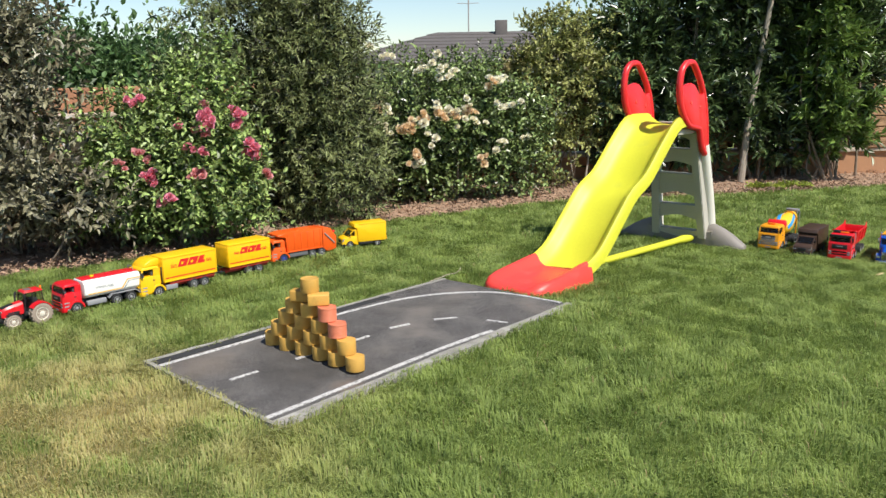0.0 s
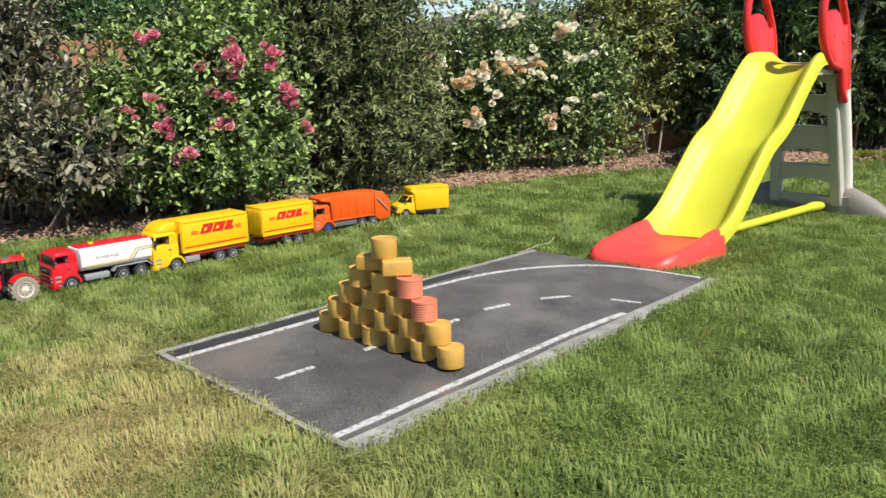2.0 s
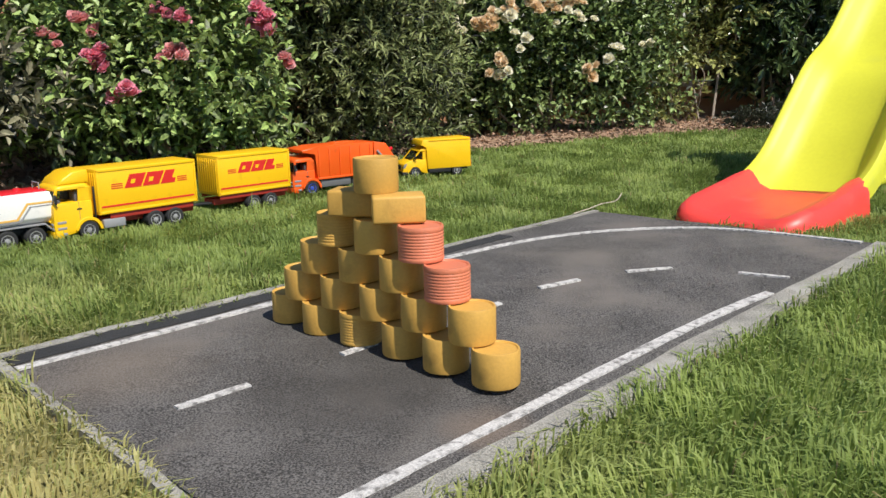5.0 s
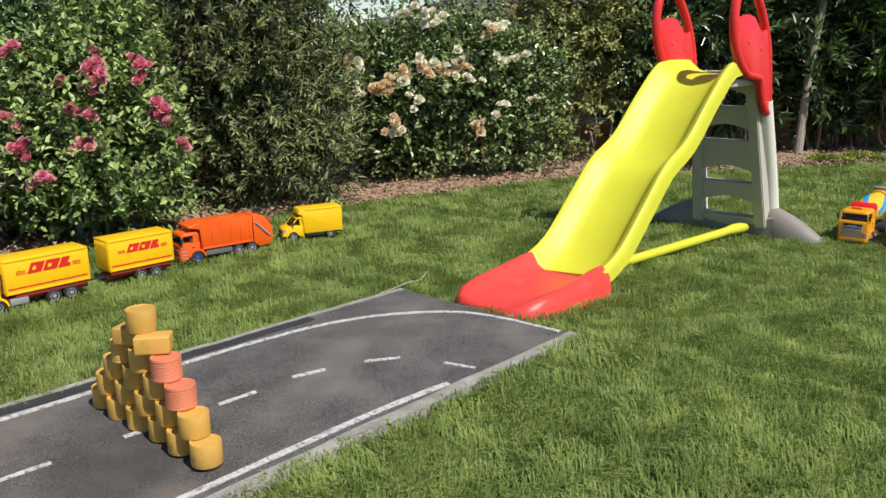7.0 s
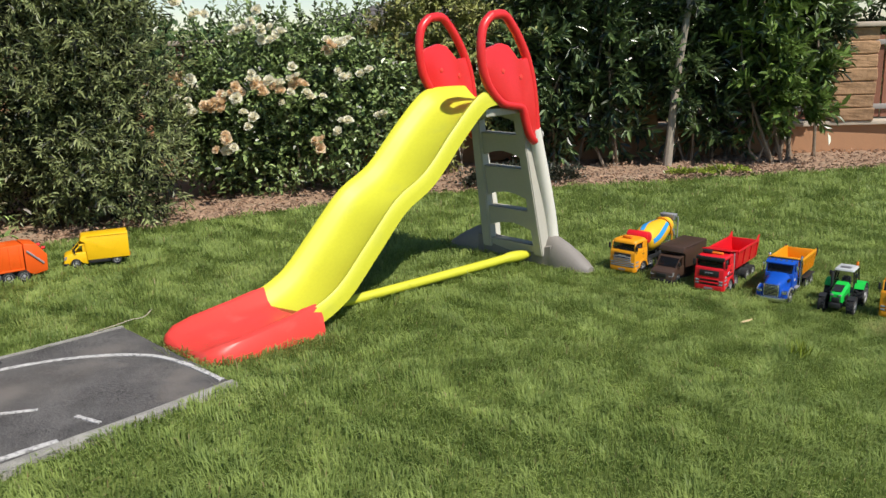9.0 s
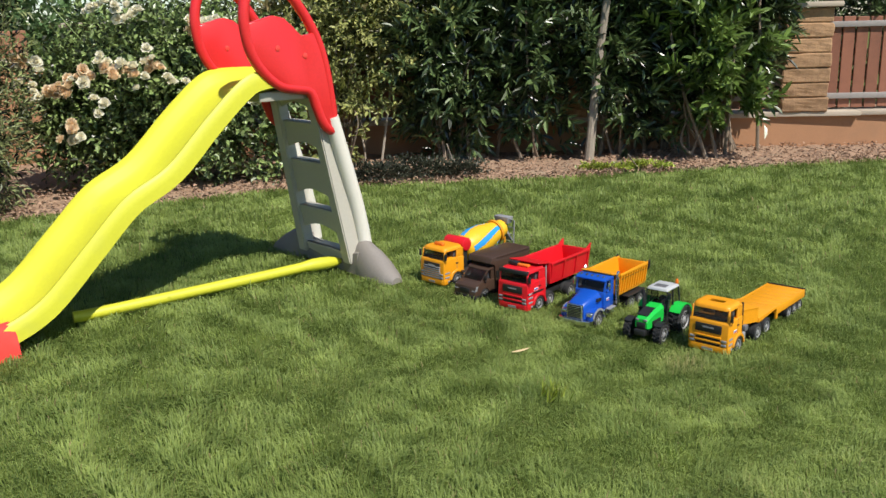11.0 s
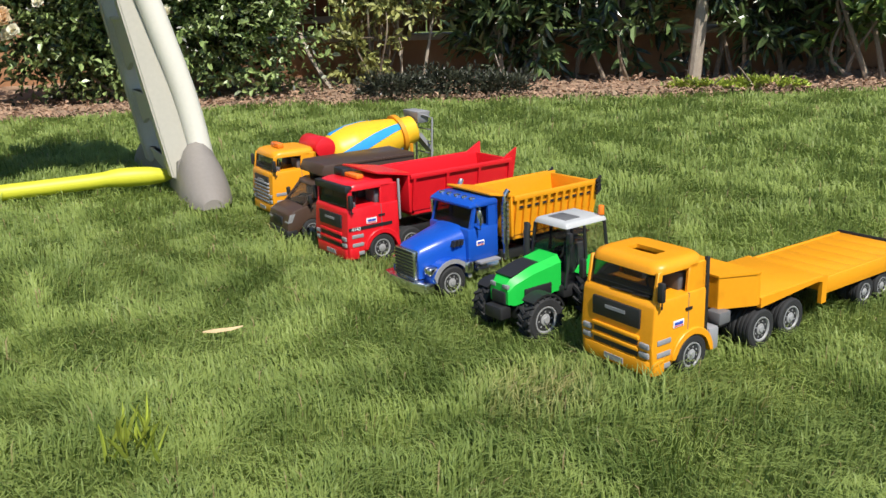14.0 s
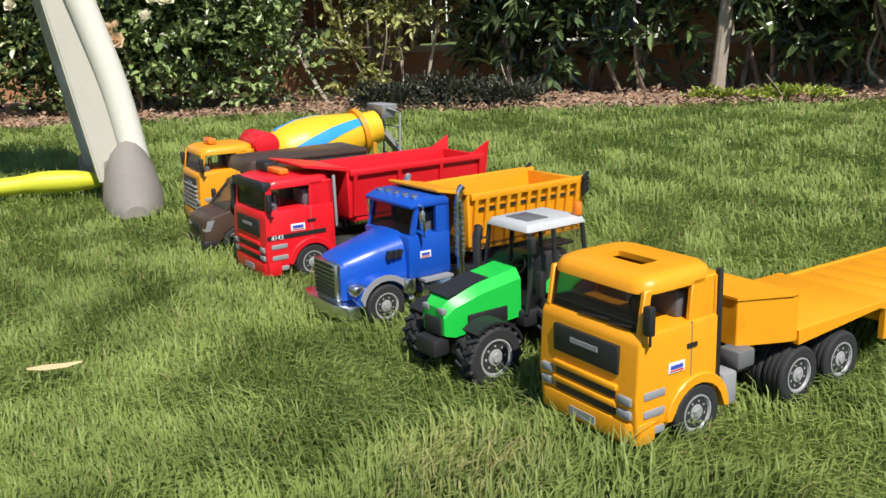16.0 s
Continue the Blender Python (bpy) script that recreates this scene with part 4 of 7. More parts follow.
    put_blooms(root, [(-0.76, 9.2, 1.07), (-0.70, 9.2, 1.08), (-0.40, 9.15, 0.90), (-0.34, 9.15, 0.88), (-0.46, 9.15, 0.86), (-0.20, 9.2, 0.98), (0.02, 9.25, 1.02), (0.12, 9.3, 1.00), (-0.31, 9.08, 0.56), (0.30, 9.35, 1.02), (0.50, 9.6, 1.30), (0.42, 9.4, 0.5)], peach, rng, 4, 0.045, 1.05)
    part("tall_shoot", tube(bmesh.new(), smooth_curve([(-0.35, -0.1, 0.9), (-0.62, -0.3, 1.35), (-0.87, -0.35, 1.72)], 5), 0.006, 6), "rose_leaf_dark", root)
    # looser shrubs behind
    bush("golden_shrub", [(0.05, 0, 1.5, 0.50, 0.4, 0.55), (-0.35, 0, 1.40, 0.42, 0.4, 0.45), (0.40, 0.0, 1.25, 0.45, 0.4, 0.40), (0.0, 0.1, 1.90, 0.45, 0.35, 0.35), (-0.20, 0.0, 0.85, 0.25, 0.2, 0.22), (0.25, -0.1, 0.65, 0.25, 0.2, 0.18)], 13000, (0.056, 0.026), "gold_leaf", "loose shrub with yellowish and bronze leaves", "shrub", (1.4, 11.0, 0), 14, stems=10, depth=0.75, rough=0.36, thick=0.012, twig=(8, 0.18, 1.0))
    bush("loose_shrub", [(0, 0, 0.95, 0.9, 0.4, 0.55), (-0.6, 0.1, 1.10, 0.6, 0.4, 0.5), (0.5, 0.1, 1.15, 0.5, 0.4, 0.5)], 13000, (0.055, 0.026), "rose_leaf_dark", "loose green shrub behind the roses", "shrub", (-0.1, 11.0, 0), 24, stems=7, depth=0.7, rough=0.30, thick=0.010, twig=(8, 0.16, 1.0))
    # shade-dark shrub at the corner
    bush("dark_shrub", [(0, 0, 0.6, 0.55, 0.5, 0.6), (-0.5, 0.2, 1.2, 0.7, 0.5, 0.7), (-0.05, 0.3, 1.4, 0.48, 0.45, 0.6), (-0.35, 0.3, 2.1, 0.6, 0.5, 0.5), (0.15, 0.0, 0.4, 0.5, 0.4, 0.3), (0.1, -0.42, 0.62, 0.55, 0.35, 0.3), (0.55, -0.35, 0.55, 0.5, 0.32, 0.28)], 22000, (0.074, 0.030), "dusk_leaf", "dark shrub with dull green and bronze leaves", "shrub", (-3.65, 7.3, 0), 15, stems=12, depth=0.65, twig=(9, 0.22, 0.9))
    bush("dark_shrub", [(0, 0, 0.4, 0.7, 0.4, 0.4), (0.3, 0.2, 0.6, 0.7, 0.4, 0.4), (-0.5, 0.0, 0.5, 0.5, 0.4, 0.45)], 9000, (0.07, 0.035), "dusk_leaf", "dark shrub behind the pink roses", "shrub", (-2.95, 8.5, 0), 16, stems=6, depth=0.65)
    bush("dark_shrub", [(0, 0, 0.7, 0.9, 0.4, 0.7), (0.3, 0.2, 1.1, 0.7, 0.4, 0.5)], 9000, (0.07, 0.03), "dusk_leaf", "dark shrub at the lawn corner", "shrub", (-4.9, 6.9, 0), 26, stems=6, depth=0.65)
    # cherry laurels
    for k, (x, y, w, h, seed) in enumerate(((2.45, 11.1, 0.46, 2.5, 17), (3.15, 11.15, 0.48, 3.0, 18), (3.98, 11.3, 0.34, 3.0, 19), (4.5, 11.55, 0.35, 3.1, 20), (5.12, 11.5, 0.42, 2.9, 23), (6.9, 12.6, 0.9, 2.4, 22))):
        lob = []
        z = 0.62 if k != 4 else 0.95
        i = 0
        while z < h:
            lob.append((0.15 * math.sin(i * 2.3 + k), 0.12 * math.cos(i * 1.7 + k), z, w * (1 - 0.15 * (i % 2)), 0.38, 0.44))
            z += 0.40
            i += 1
        bush("cherry_laurel", lob, 8000 if k < 5 else 4000, (0.115, 0.036), "laurel_leaf", "tall cherry laurel with dark glossy leaves", "hedge shrub", (x, y, 0), seed, stems=8, depth=0.6, rough=0.34, twig=(11, 0.20, 0.85))
    bush("cherry_laurel", [(0, 0, 0.60, 0.34, 0.3, 0.34), (0.0, 0.05, 1.05, 0.40, 0.32, 0.5), (-0.05, 0.1, 1.7, 0.42, 0.3, 0.5), (-0.15, 0.1, 2.3, 0.42, 0.3, 0.4)], 4600, (0.115, 0.040), "laurel_bright", "young cherry laurel with bright green leaves", "hedge shrub", (4.85, 11.0, 0), 21, stems=6, rough=0.32, twig=(10, 0.20, 0.85))
    # thin tree with a bare stem
    t = thing("young_tree", Matrix.Translation((3.70, 10.9, 0)), "young tree with a thin pale leaning stem", "tree")
    pts = smooth_curve([(0, 0, -0.02), (0.025, 0, 0.3), (0.075, 0.01, 0.9), (0.17, -0.04, 1.7), (0.27, -0.08, 2.5), (0.33, -0.08, 3.0)], 5)
    part("trunk", tube(bmesh.new(), pts, [0.048 - 0.026 * i / (len(pts) - 1) for i in range(len(pts))], 10), "pale_bark", t)
    rng = np.random.default_rng(31)
    P, d = crown_points(rng, [(0.45, -0.1, 2.75, 0.8, 0.6, 0.4), (0.2, 0, 3.2, 0.7, 0.6, 0.5), (0.9, 0, 3.1, 0.6, 0.5, 0.4)], 3500, 0.8)
    n = len(P)
    tagged(leaves("crown", P, d + 0.7 * rng.normal(size=(n, 3)), np.array([0, 0, 1.0]) + 0.5 * rng.normal(size=(n, 3)), rng.uniform(0.05, 0.08, n), rng.uniform(0.02, 0.035, n), "gold_leaf", t), kind="stuff")
    for e in ((0.9, -0.2, 2.9), (0.0, 0.2, 3.1), (0.5, 0.4, 3.2)):
        part("branch", tube(bmesh.new(), smooth_curve([(0.25, -0.07, 2.35), ((0.40 + e[0]) / 2, e[1] / 2, 2.7), e], 4), 0.012, 6), "pale_bark", t)
    # low plants on the bed
    for name, lob, n, leaf, mt, at, label, seed in (("ground_cover", [(-0.15, -0.06, 0.06, 0.3, 0.13, 0.09), (0.2, 0.05, 0.07, 0.35, 0.13, 0.10), (0.55, 0.12, 0.05, 0.25, 0.12, 0.08)], 5200, (0.035, 0.016), "cover_dark", (2.0, 10.07, 0), "low dark mat-forming plant on the soil", 41), ("ground_cover", [(-0.12, -0.04, 0.03, 0.24, 0.11, 0.045), (0.22, 0.03, 0.035, 0.20, 0.11, 0.05)], 2600, (0.03, 0.018), "cover_lime", (3.95, 10.36, 0), "low lime-green mat-forming plant on the soil", 42), ("small_shrub", [(0, 0, 0.25, 0.3, 0.25, 0.3), (0.1, 0.05, 0.7, 0.35, 0.25, 0.3)], 1200, (0.055, 0.03), "gold_leaf", (1.35, 10.75, 0), "small open shrub with yellow-green leaves", 43)):
        bush(name, lob, n, leaf, mt, label, "plant", at, seed, stems=4, thick=0.008)
    for x, y, e, r in ((1.17, 10.58, (-0.42, 0.36, 0.40), 0.016), (2.50, 10.55, (-0.09, 0.0, 0.24), 0.004), (1.75, 10.9, (0.12, 0.2, 0.9), 0.012), (1.62, 10.85, (-0.1, 0.2, 0.8), 0.009), (0.45, 11.0, (0.25, 0.2, 0.7), 0.009)):
        mid = (e[0] * 0.6, e[1] * 0.5, e[2] * 0.55)
        ob = part("bare_stick", tube(bmesh.new(), smooth_curve([(0, 0, -0.02), mid, e], 5), r, 6), "pale_bark")
        ob.location = (x, y, 0)
        tagged(ob, "bare leaning stick rising from the soil", "stick", "bare sticks in the bed")
    # trees beyond the fence
    for x, y, h, s in ((-5.0, 13.2, 2.15, 51), (-4.1, 13.6, 1.9, 57), (-6.9, 13.0, 2.6, 58), (-9.5, 16.5, 2.4, 52), (-3.2, 17.0, 1.6, 53), (3.5, 16, 2.6, 54), (6.5, 17, 2.8, 55), (10.0, 16.0, 2.8, 56)):
        bush("garden_tree", [(0, 0, h * 0.55, 1.5, 1.2, h * 0.4), (-0.7, 0.2, h * 0.75, 1.0, 0.9, h * 0.28), (0.8, 0.1, h * 0.7, 1.0, 0.9, h * 0.3)], 5500, (0.11, 0.06), "tree_leaf", "leafy green tree beyond the garden fence", "tree", (x, y, 0), s, stems=5, thick=0.07)


def build_lawn():
    """Single bent blades of grass, closest set where the camera passes."""
    rng = np.random.default_rng(8)
    ux, uy = math.cos(radians(46.4)), math.sin(radians(46.4))

    step = 0.2
    cx, cy = np.meshgrid(np.arange(-3.6, 7.2, step), np.arange(1.8, 11.0, step), indexing="ij")
    mx, my = cx + step / 2, cy + step / 2
    dens = 22000 * np.exp(-((mx - 3.7) / 1.5) ** 2 - ((my - 5.8) / 1.2) ** 2) + 3300 + 4700 / (1 + np.exp((my - 7.6) * 2.2))
    dens[(mx > 5.6) & (my < 5.5)] = 0
    dens[(mx > 4.6) & (my < 4.2)] = 0
    dens[(mx < -2.4) & (my < 2.6)] = 0
    count = rng.poisson(dens * step * step).ravel()
    x = np.repeat(cx.ravel(), count) + rng.random(count.sum()) * step
    y = np.repeat(cy.ravel(), count) + rng.random(count.sum()) * step
    width = np.clip(0.0023 * np.sqrt(27000 / np.repeat(dens.ravel(), count)), 0.0022, 0.0062)
    n2 = 115000
    x2, y2 = rng.uniform(-8, 12, n2), rng.uniform(-4, 11.3, n2)
    out = (x2 < -3.5) | (x2 > 7.1) | (y2 < 1.9) | ((x2 > 5.5) & (y2 < 5.6)) | ((x2 > 4.5) & (y2 < 4.3)) | ((x2 < -2.3) & (y2 < 2.7))
    x, y = np.concatenate([x, x2[out]]), np.concatenate([y, y2[out]])
    width = np.concatenate([width, np.full(out.sum(), 0.014)])
    a, b = (x + 0.765) * ux + (y - 3.60) * uy, -(x + 0.765) * uy + (y - 3.60) * ux
    road = (a > -0.005 + 0.03 * b) & (a < 2.23) & (b > 0.0) & (b < 1.11)
    keep = ~road & (y < edge_y(x) + 0.03 + 0.05 * np.sin(x * 9) * np.sin(x * 23))
    x, y, width = x[keep], y[keep], width[keep]
    n = len(x)
    tuft = 0.80 + 0.32 * np.sin(x * 7.3 + 2 * np.sin(y * 5.1)) * np.sin(y * 6.7 + 1.5 * np.sin(x * 4.3)) + 0.24 * np.sin(x * 17 + 2 * np.sin(y * 13)) * np.sin(y * 19 + 2 * np.sin(x * 11)) + 0.14 * np.sin(x * 41 + 3 * np.sin(y * 23)) * np.sin(y * 37 + 3 * np.sin(x * 29))
    h = rng.uniform(0.022, 0.056, n) * tuft * (1 + 0.6 * (rng.random(n) > 0.988))
    comb = 3 * np.sin(x * 4.6 + 1.6 * np.sin(y * 3.9)) + 2.2 * np.cos(y * 5.3 + 1.4 * np.sin(x * 3.1)) + 1.7 * np.sin(x * 11 + 2 * np.sin(y * 9)) * np.cos(y * 13 + 2 * np.sin(x * 7))
    az = comb + rng.normal(0, 0.75, n)
    lean = rng.uniform(0.3, 1.6, n)
    dx, dy = np.cos(az), np.sin(az)
    w = width * rng.uniform(0.6, 1.3, n)
    base = np.stack([x, y, lawn_z(x, y) - 0.022], 1)
    side = np.stack([-dy, dx, np.zeros(n)], 1) * w[:, None]
    mid = base + np.stack([dx * h * lean * 0.4, dy * h * lean * 0.4, h * (0.66 - 0.18 * lean) + 0.02], 1)
    tip = base + np.stack([dx * h * lean, dy * h * lean, h * (1.05 - 0.5 * lean) + 0.02], 1)
    v = np.stack([base - side * 0.5, base + side * 0.5, mid + side * 0.45, mid - side * 0.45, tip], 1).reshape(-1, 3)
    i = np.arange(n)[:, None] * 5
    f = np.concatenate([i + [0, 1, 2], i + [0, 2, 3], i + [3, 2, 4]], 1).reshape(-1, 3)
    tagged(raw_mesh("lawn_grass", v, f, "grass_blade"), "short green lawn grass with single bent blades", "grass", kind="stuff")

# ---- toy vehicles; local x across, y from the front backwards, z up ----
def plastic(name, col, rough=0.38):
    M[name] = mat(name, col, rough, 0.05, 9, 120, 0.03, spec=0.45, stain=shade(col, 0.86), stain_scale=22, stain_at=0.6)


for nm, c, r in (("amber", (0.78, 0.315, 0.010), 0.4), ("amber_deep", (0.70, 0.28, 0.012), 0.45), ("mail_yellow", (0.86, 0.50, 0.008), 0.38), ("toy_red", (0.66, 0.012, 0.020), 0.34), ("toy_blue", (0.008, 0.075, 0.43), 0.3), ("toy_green", (0.015, 0.50, 0.06), 0.32), ("toy_orange", (0.80, 0.105, 0.010), 0.4), ("van_brown", (0.060, 0.035, 0.024), 0.4), ("tank_white", (0.78, 0.77, 0.74), 0.4), ("roof_white", (0.46, 0.47, 0.47), 0.45), ("black_plastic", (0.018, 0.018, 0.019), 0.5), ("grey_plastic", (0.13, 0.13, 0.135), 0.5), ("mid_grey", (0.27, 0.27, 0.28), 0.5), ("tyre", (0.022, 0.022, 0.023), 0.75), ("dusty_tyre", (0.30, 0.24, 0.19), 0.85), ("chassis_red", (0.35, 0.03, 0.02), 0.5), ("drum_yellow", (0.82, 0.46, 0.02), 0.4), ("drum_blue", (0.03, 0.30, 0.68), 0.4), ("logo_red", (0.62, 0.02, 0.015), 0.5), ("decal_gold", (0.72, 0.42, 0.10), 0.5), ("lamp_amber", (0.85, 0.20, 0.02), 0.25), ("cream_rim", (0.66, 0.60, 0.50), 0.5), ("sticker_white", (0.8, 0.8, 0.8), 0.5), ("sticker_blue", (0.04, 0.08, 0.42), 0.5), ("seat_grey", (0.10, 0.10, 0.11), 0.6)):
    plastic(nm, c, r)
M["chrome"] = mat("chrome", (0.62, 0.62, 0.63), 0.25, 0.1, 20, 200, 0.02, metal=1.0)
M["rim_silver"] = mat("rim_silver", (0.30, 0.30, 0.30), 0.42, 0.15, 40, 200, 0.02)
M["toy_glass"] = glass("toy_glass", (0.62, 0.62, 0.62), 0.66)
M["clear_pane"] = glass("clear_pane", (0.82, 0.82, 0.82), 0.86)
M["lamp_clear"] = mat("lamp_clear", (0.24, 0.245, 0.25), 0.18, 0.3, 60, 300, 0)

WHEELS = {}


def lathe(prof, seg, axis="x"):
    """A ring-shaped body out of (way along the axis, radius)."""
    bm = bmesh.new()
    rings = [[(a, r * math.cos(2 * math.pi * k / seg), r * math.sin(2 * math.pi * k / seg)) for k in range(seg)] for a, r in prof]
    return loft(bm, rings)


def wheel(root, x, y, r, w, rim="rim_silver", lugs=False, sx=1, rubber="tyre"):
    """A wheel whose outer side looks to sx, standing on z = 0: ribbed tyre and dished rim."""
    key = (round(r, 4), round(w, 4), rim, lugs, rubber)
    if key not in WHEELS:
        h = w / 2
        prof = [(-h * 0.8, r * 0.60), (-h, r * 0.66), (-h, r * 0.9), (-h * 0.86, r * 0.985)]
        for k in (-0.5, 0.0, 0.5):
            prof += [(h * (k - 0.12), r), (h * (k - 0.06), r * 0.955), (h * (k + 0.06), r * 0.955), (h * (k + 0.12), r)]
        prof += [(h * 0.86, r * 0.985), (h, r * 0.9), (h, r * 0.66), (h * 0.8, r * 0.60)]
        bm = lathe(prof, 32)
        if lugs:
            for k in range(18):
                a = 2 * math.pi * k / 18
                for s in (-1, 1):
                    b2 = bx(bmesh.new(), min(0, s * h * 1.04), max(0, s * h * 1.04), -r * 0.055, r * 0.055, r * 0.94, r * 1.06)
                    bmesh.ops.rotate(b2, verts=b2.verts, cent=(0, 0, r), matrix=Matrix.Rotation(s * 0.5, 3, "Z"))
                    bmesh.ops.rotate(b2, verts=b2.verts, matrix=Matrix.Rotation(a + (0.17 if s > 0 else 0), 3, "X"))
                    me = bpy.data.meshes.new("lug")
                    b2.to_mesh(me)
                    b2.free()
                    bm.from_mesh(me)
                    bpy.data.meshes.remove(me)
        t = part("wheel", bm, rubber, smooth=30)
        bm = lathe([(h * 0.55, r * 0.605), (h * 0.97, r * 0.62), (h * 0.97, r * 0.56), (h * 0.72, r * 0.50), (h * 0.66, r * 0.30), (h * 0.86, r * 0.26), (h * 0.92, r * 0.16), (h * 1.04, r * 0.14)], 24)
        for k in range(8):
            a = 2 * math.pi * k / 8
            cyl(bm, (h * 0.6, r * 0.38 * math.cos(a), r * 0.38 * math.sin(a)), (h * 0.82, r * 0.38 * math.cos(a), r * 0.38 * math.sin(a)), r * 0.045, None, 6)
        q = part("rim", bm, rim, smooth=30)
        WHEELS[key] = (t.data, q.data)
        bpy.data.objects.remove(t)
        bpy.data.objects.remove(q)
    t = new("wheel", WHEELS[key][0])
    t.parent = root
    t.matrix_basis = pose(x, y, r, random.uniform(0, 90), 0, 0) if sx > 0 else pose(x, y, r, 0, 0, 180)
    q = new("rim", WHEELS[key][1])
    q.parent = t
    return t


def axle(root, y, half, r, w, rim="rim_silver", double=False, lugs=False, rubber="tyre"):
    for s in (-1, 1):
        wheel(root, s * (half - w / 2), y, r, w, rim, lugs, s, rubber)
        if double:
            wheel(root, s * (half - w * 1.55), y, r, w, rim, lugs, s)
    part("axle", cyl(bmesh.new(), (-half + w, y, r), (half - w, y, r), 0.006), "black_plastic", root)


def block(root, name, material, *args, label="", **kw):
    return part(name, bx(bmesh.new(), *args, **kw), material, root, label)


def sticker(root, x, y, z, w=0.026, h=0.012, side=1):
    """A small white label with a blue bar on the door."""
    s = block(root, "door_sticker", "sticker_white", x, x + 0.0012 * side, y - w / 2, y + w / 2, z, z + h, label="white sticker with a blue bar") if side > 0 else None
    block(s, "sticker_bar", "sticker_blue", x + 0.0012, x + 0.0018, y - w * 0.38, y + w * 0.38, z + h * 0.35, z + h * 0.75)
    block(s, "sticker_line", "logo_red", x + 0.0012, x + 0.0018, y - w * 0.42, y + w * 0.42, z + h * 0.12, z + h * 0.24)


def mirror(root, x, y, z, h=0.035, s=1):
    m = block(root, "mirror", "black_plastic", x + 0.008 * s - 0.006, x + 0.008 * s + 0.006, y - 0.007, y + 0.003, z, z + h, 0.003)
    part("arm", tube(bmesh.new(), [(x - 0.004 * s, y + 0.012, z + h * 0.2), (x + 0.008 * s, y, z + h * 0.1), (x + 0.008 * s, y, z - 0.012), (x - 0.004 * s, y + 0.012, z - 0.014)], 0.0016, 6), "black_plastic", m)


def rounded(h, y0, y1, z, r, n=4):
    """A level ring: a rectangle with round corners, 2 h wide, from y0 to y1."""
    ring = []
    for cx, cy, a0 in ((h - r, y1 - r, 0), (-h + r, y1 - r, 90), (-h + r, y0 + r, 180), (h - r, y0 + r, 270)):
        ring += [(cx + r * math.cos(radians(a0 + 90 * k / n)), cy + r * math.sin(radians(a0 + 90 * k / n)), z) for k in range(n + 1)]
    return ring


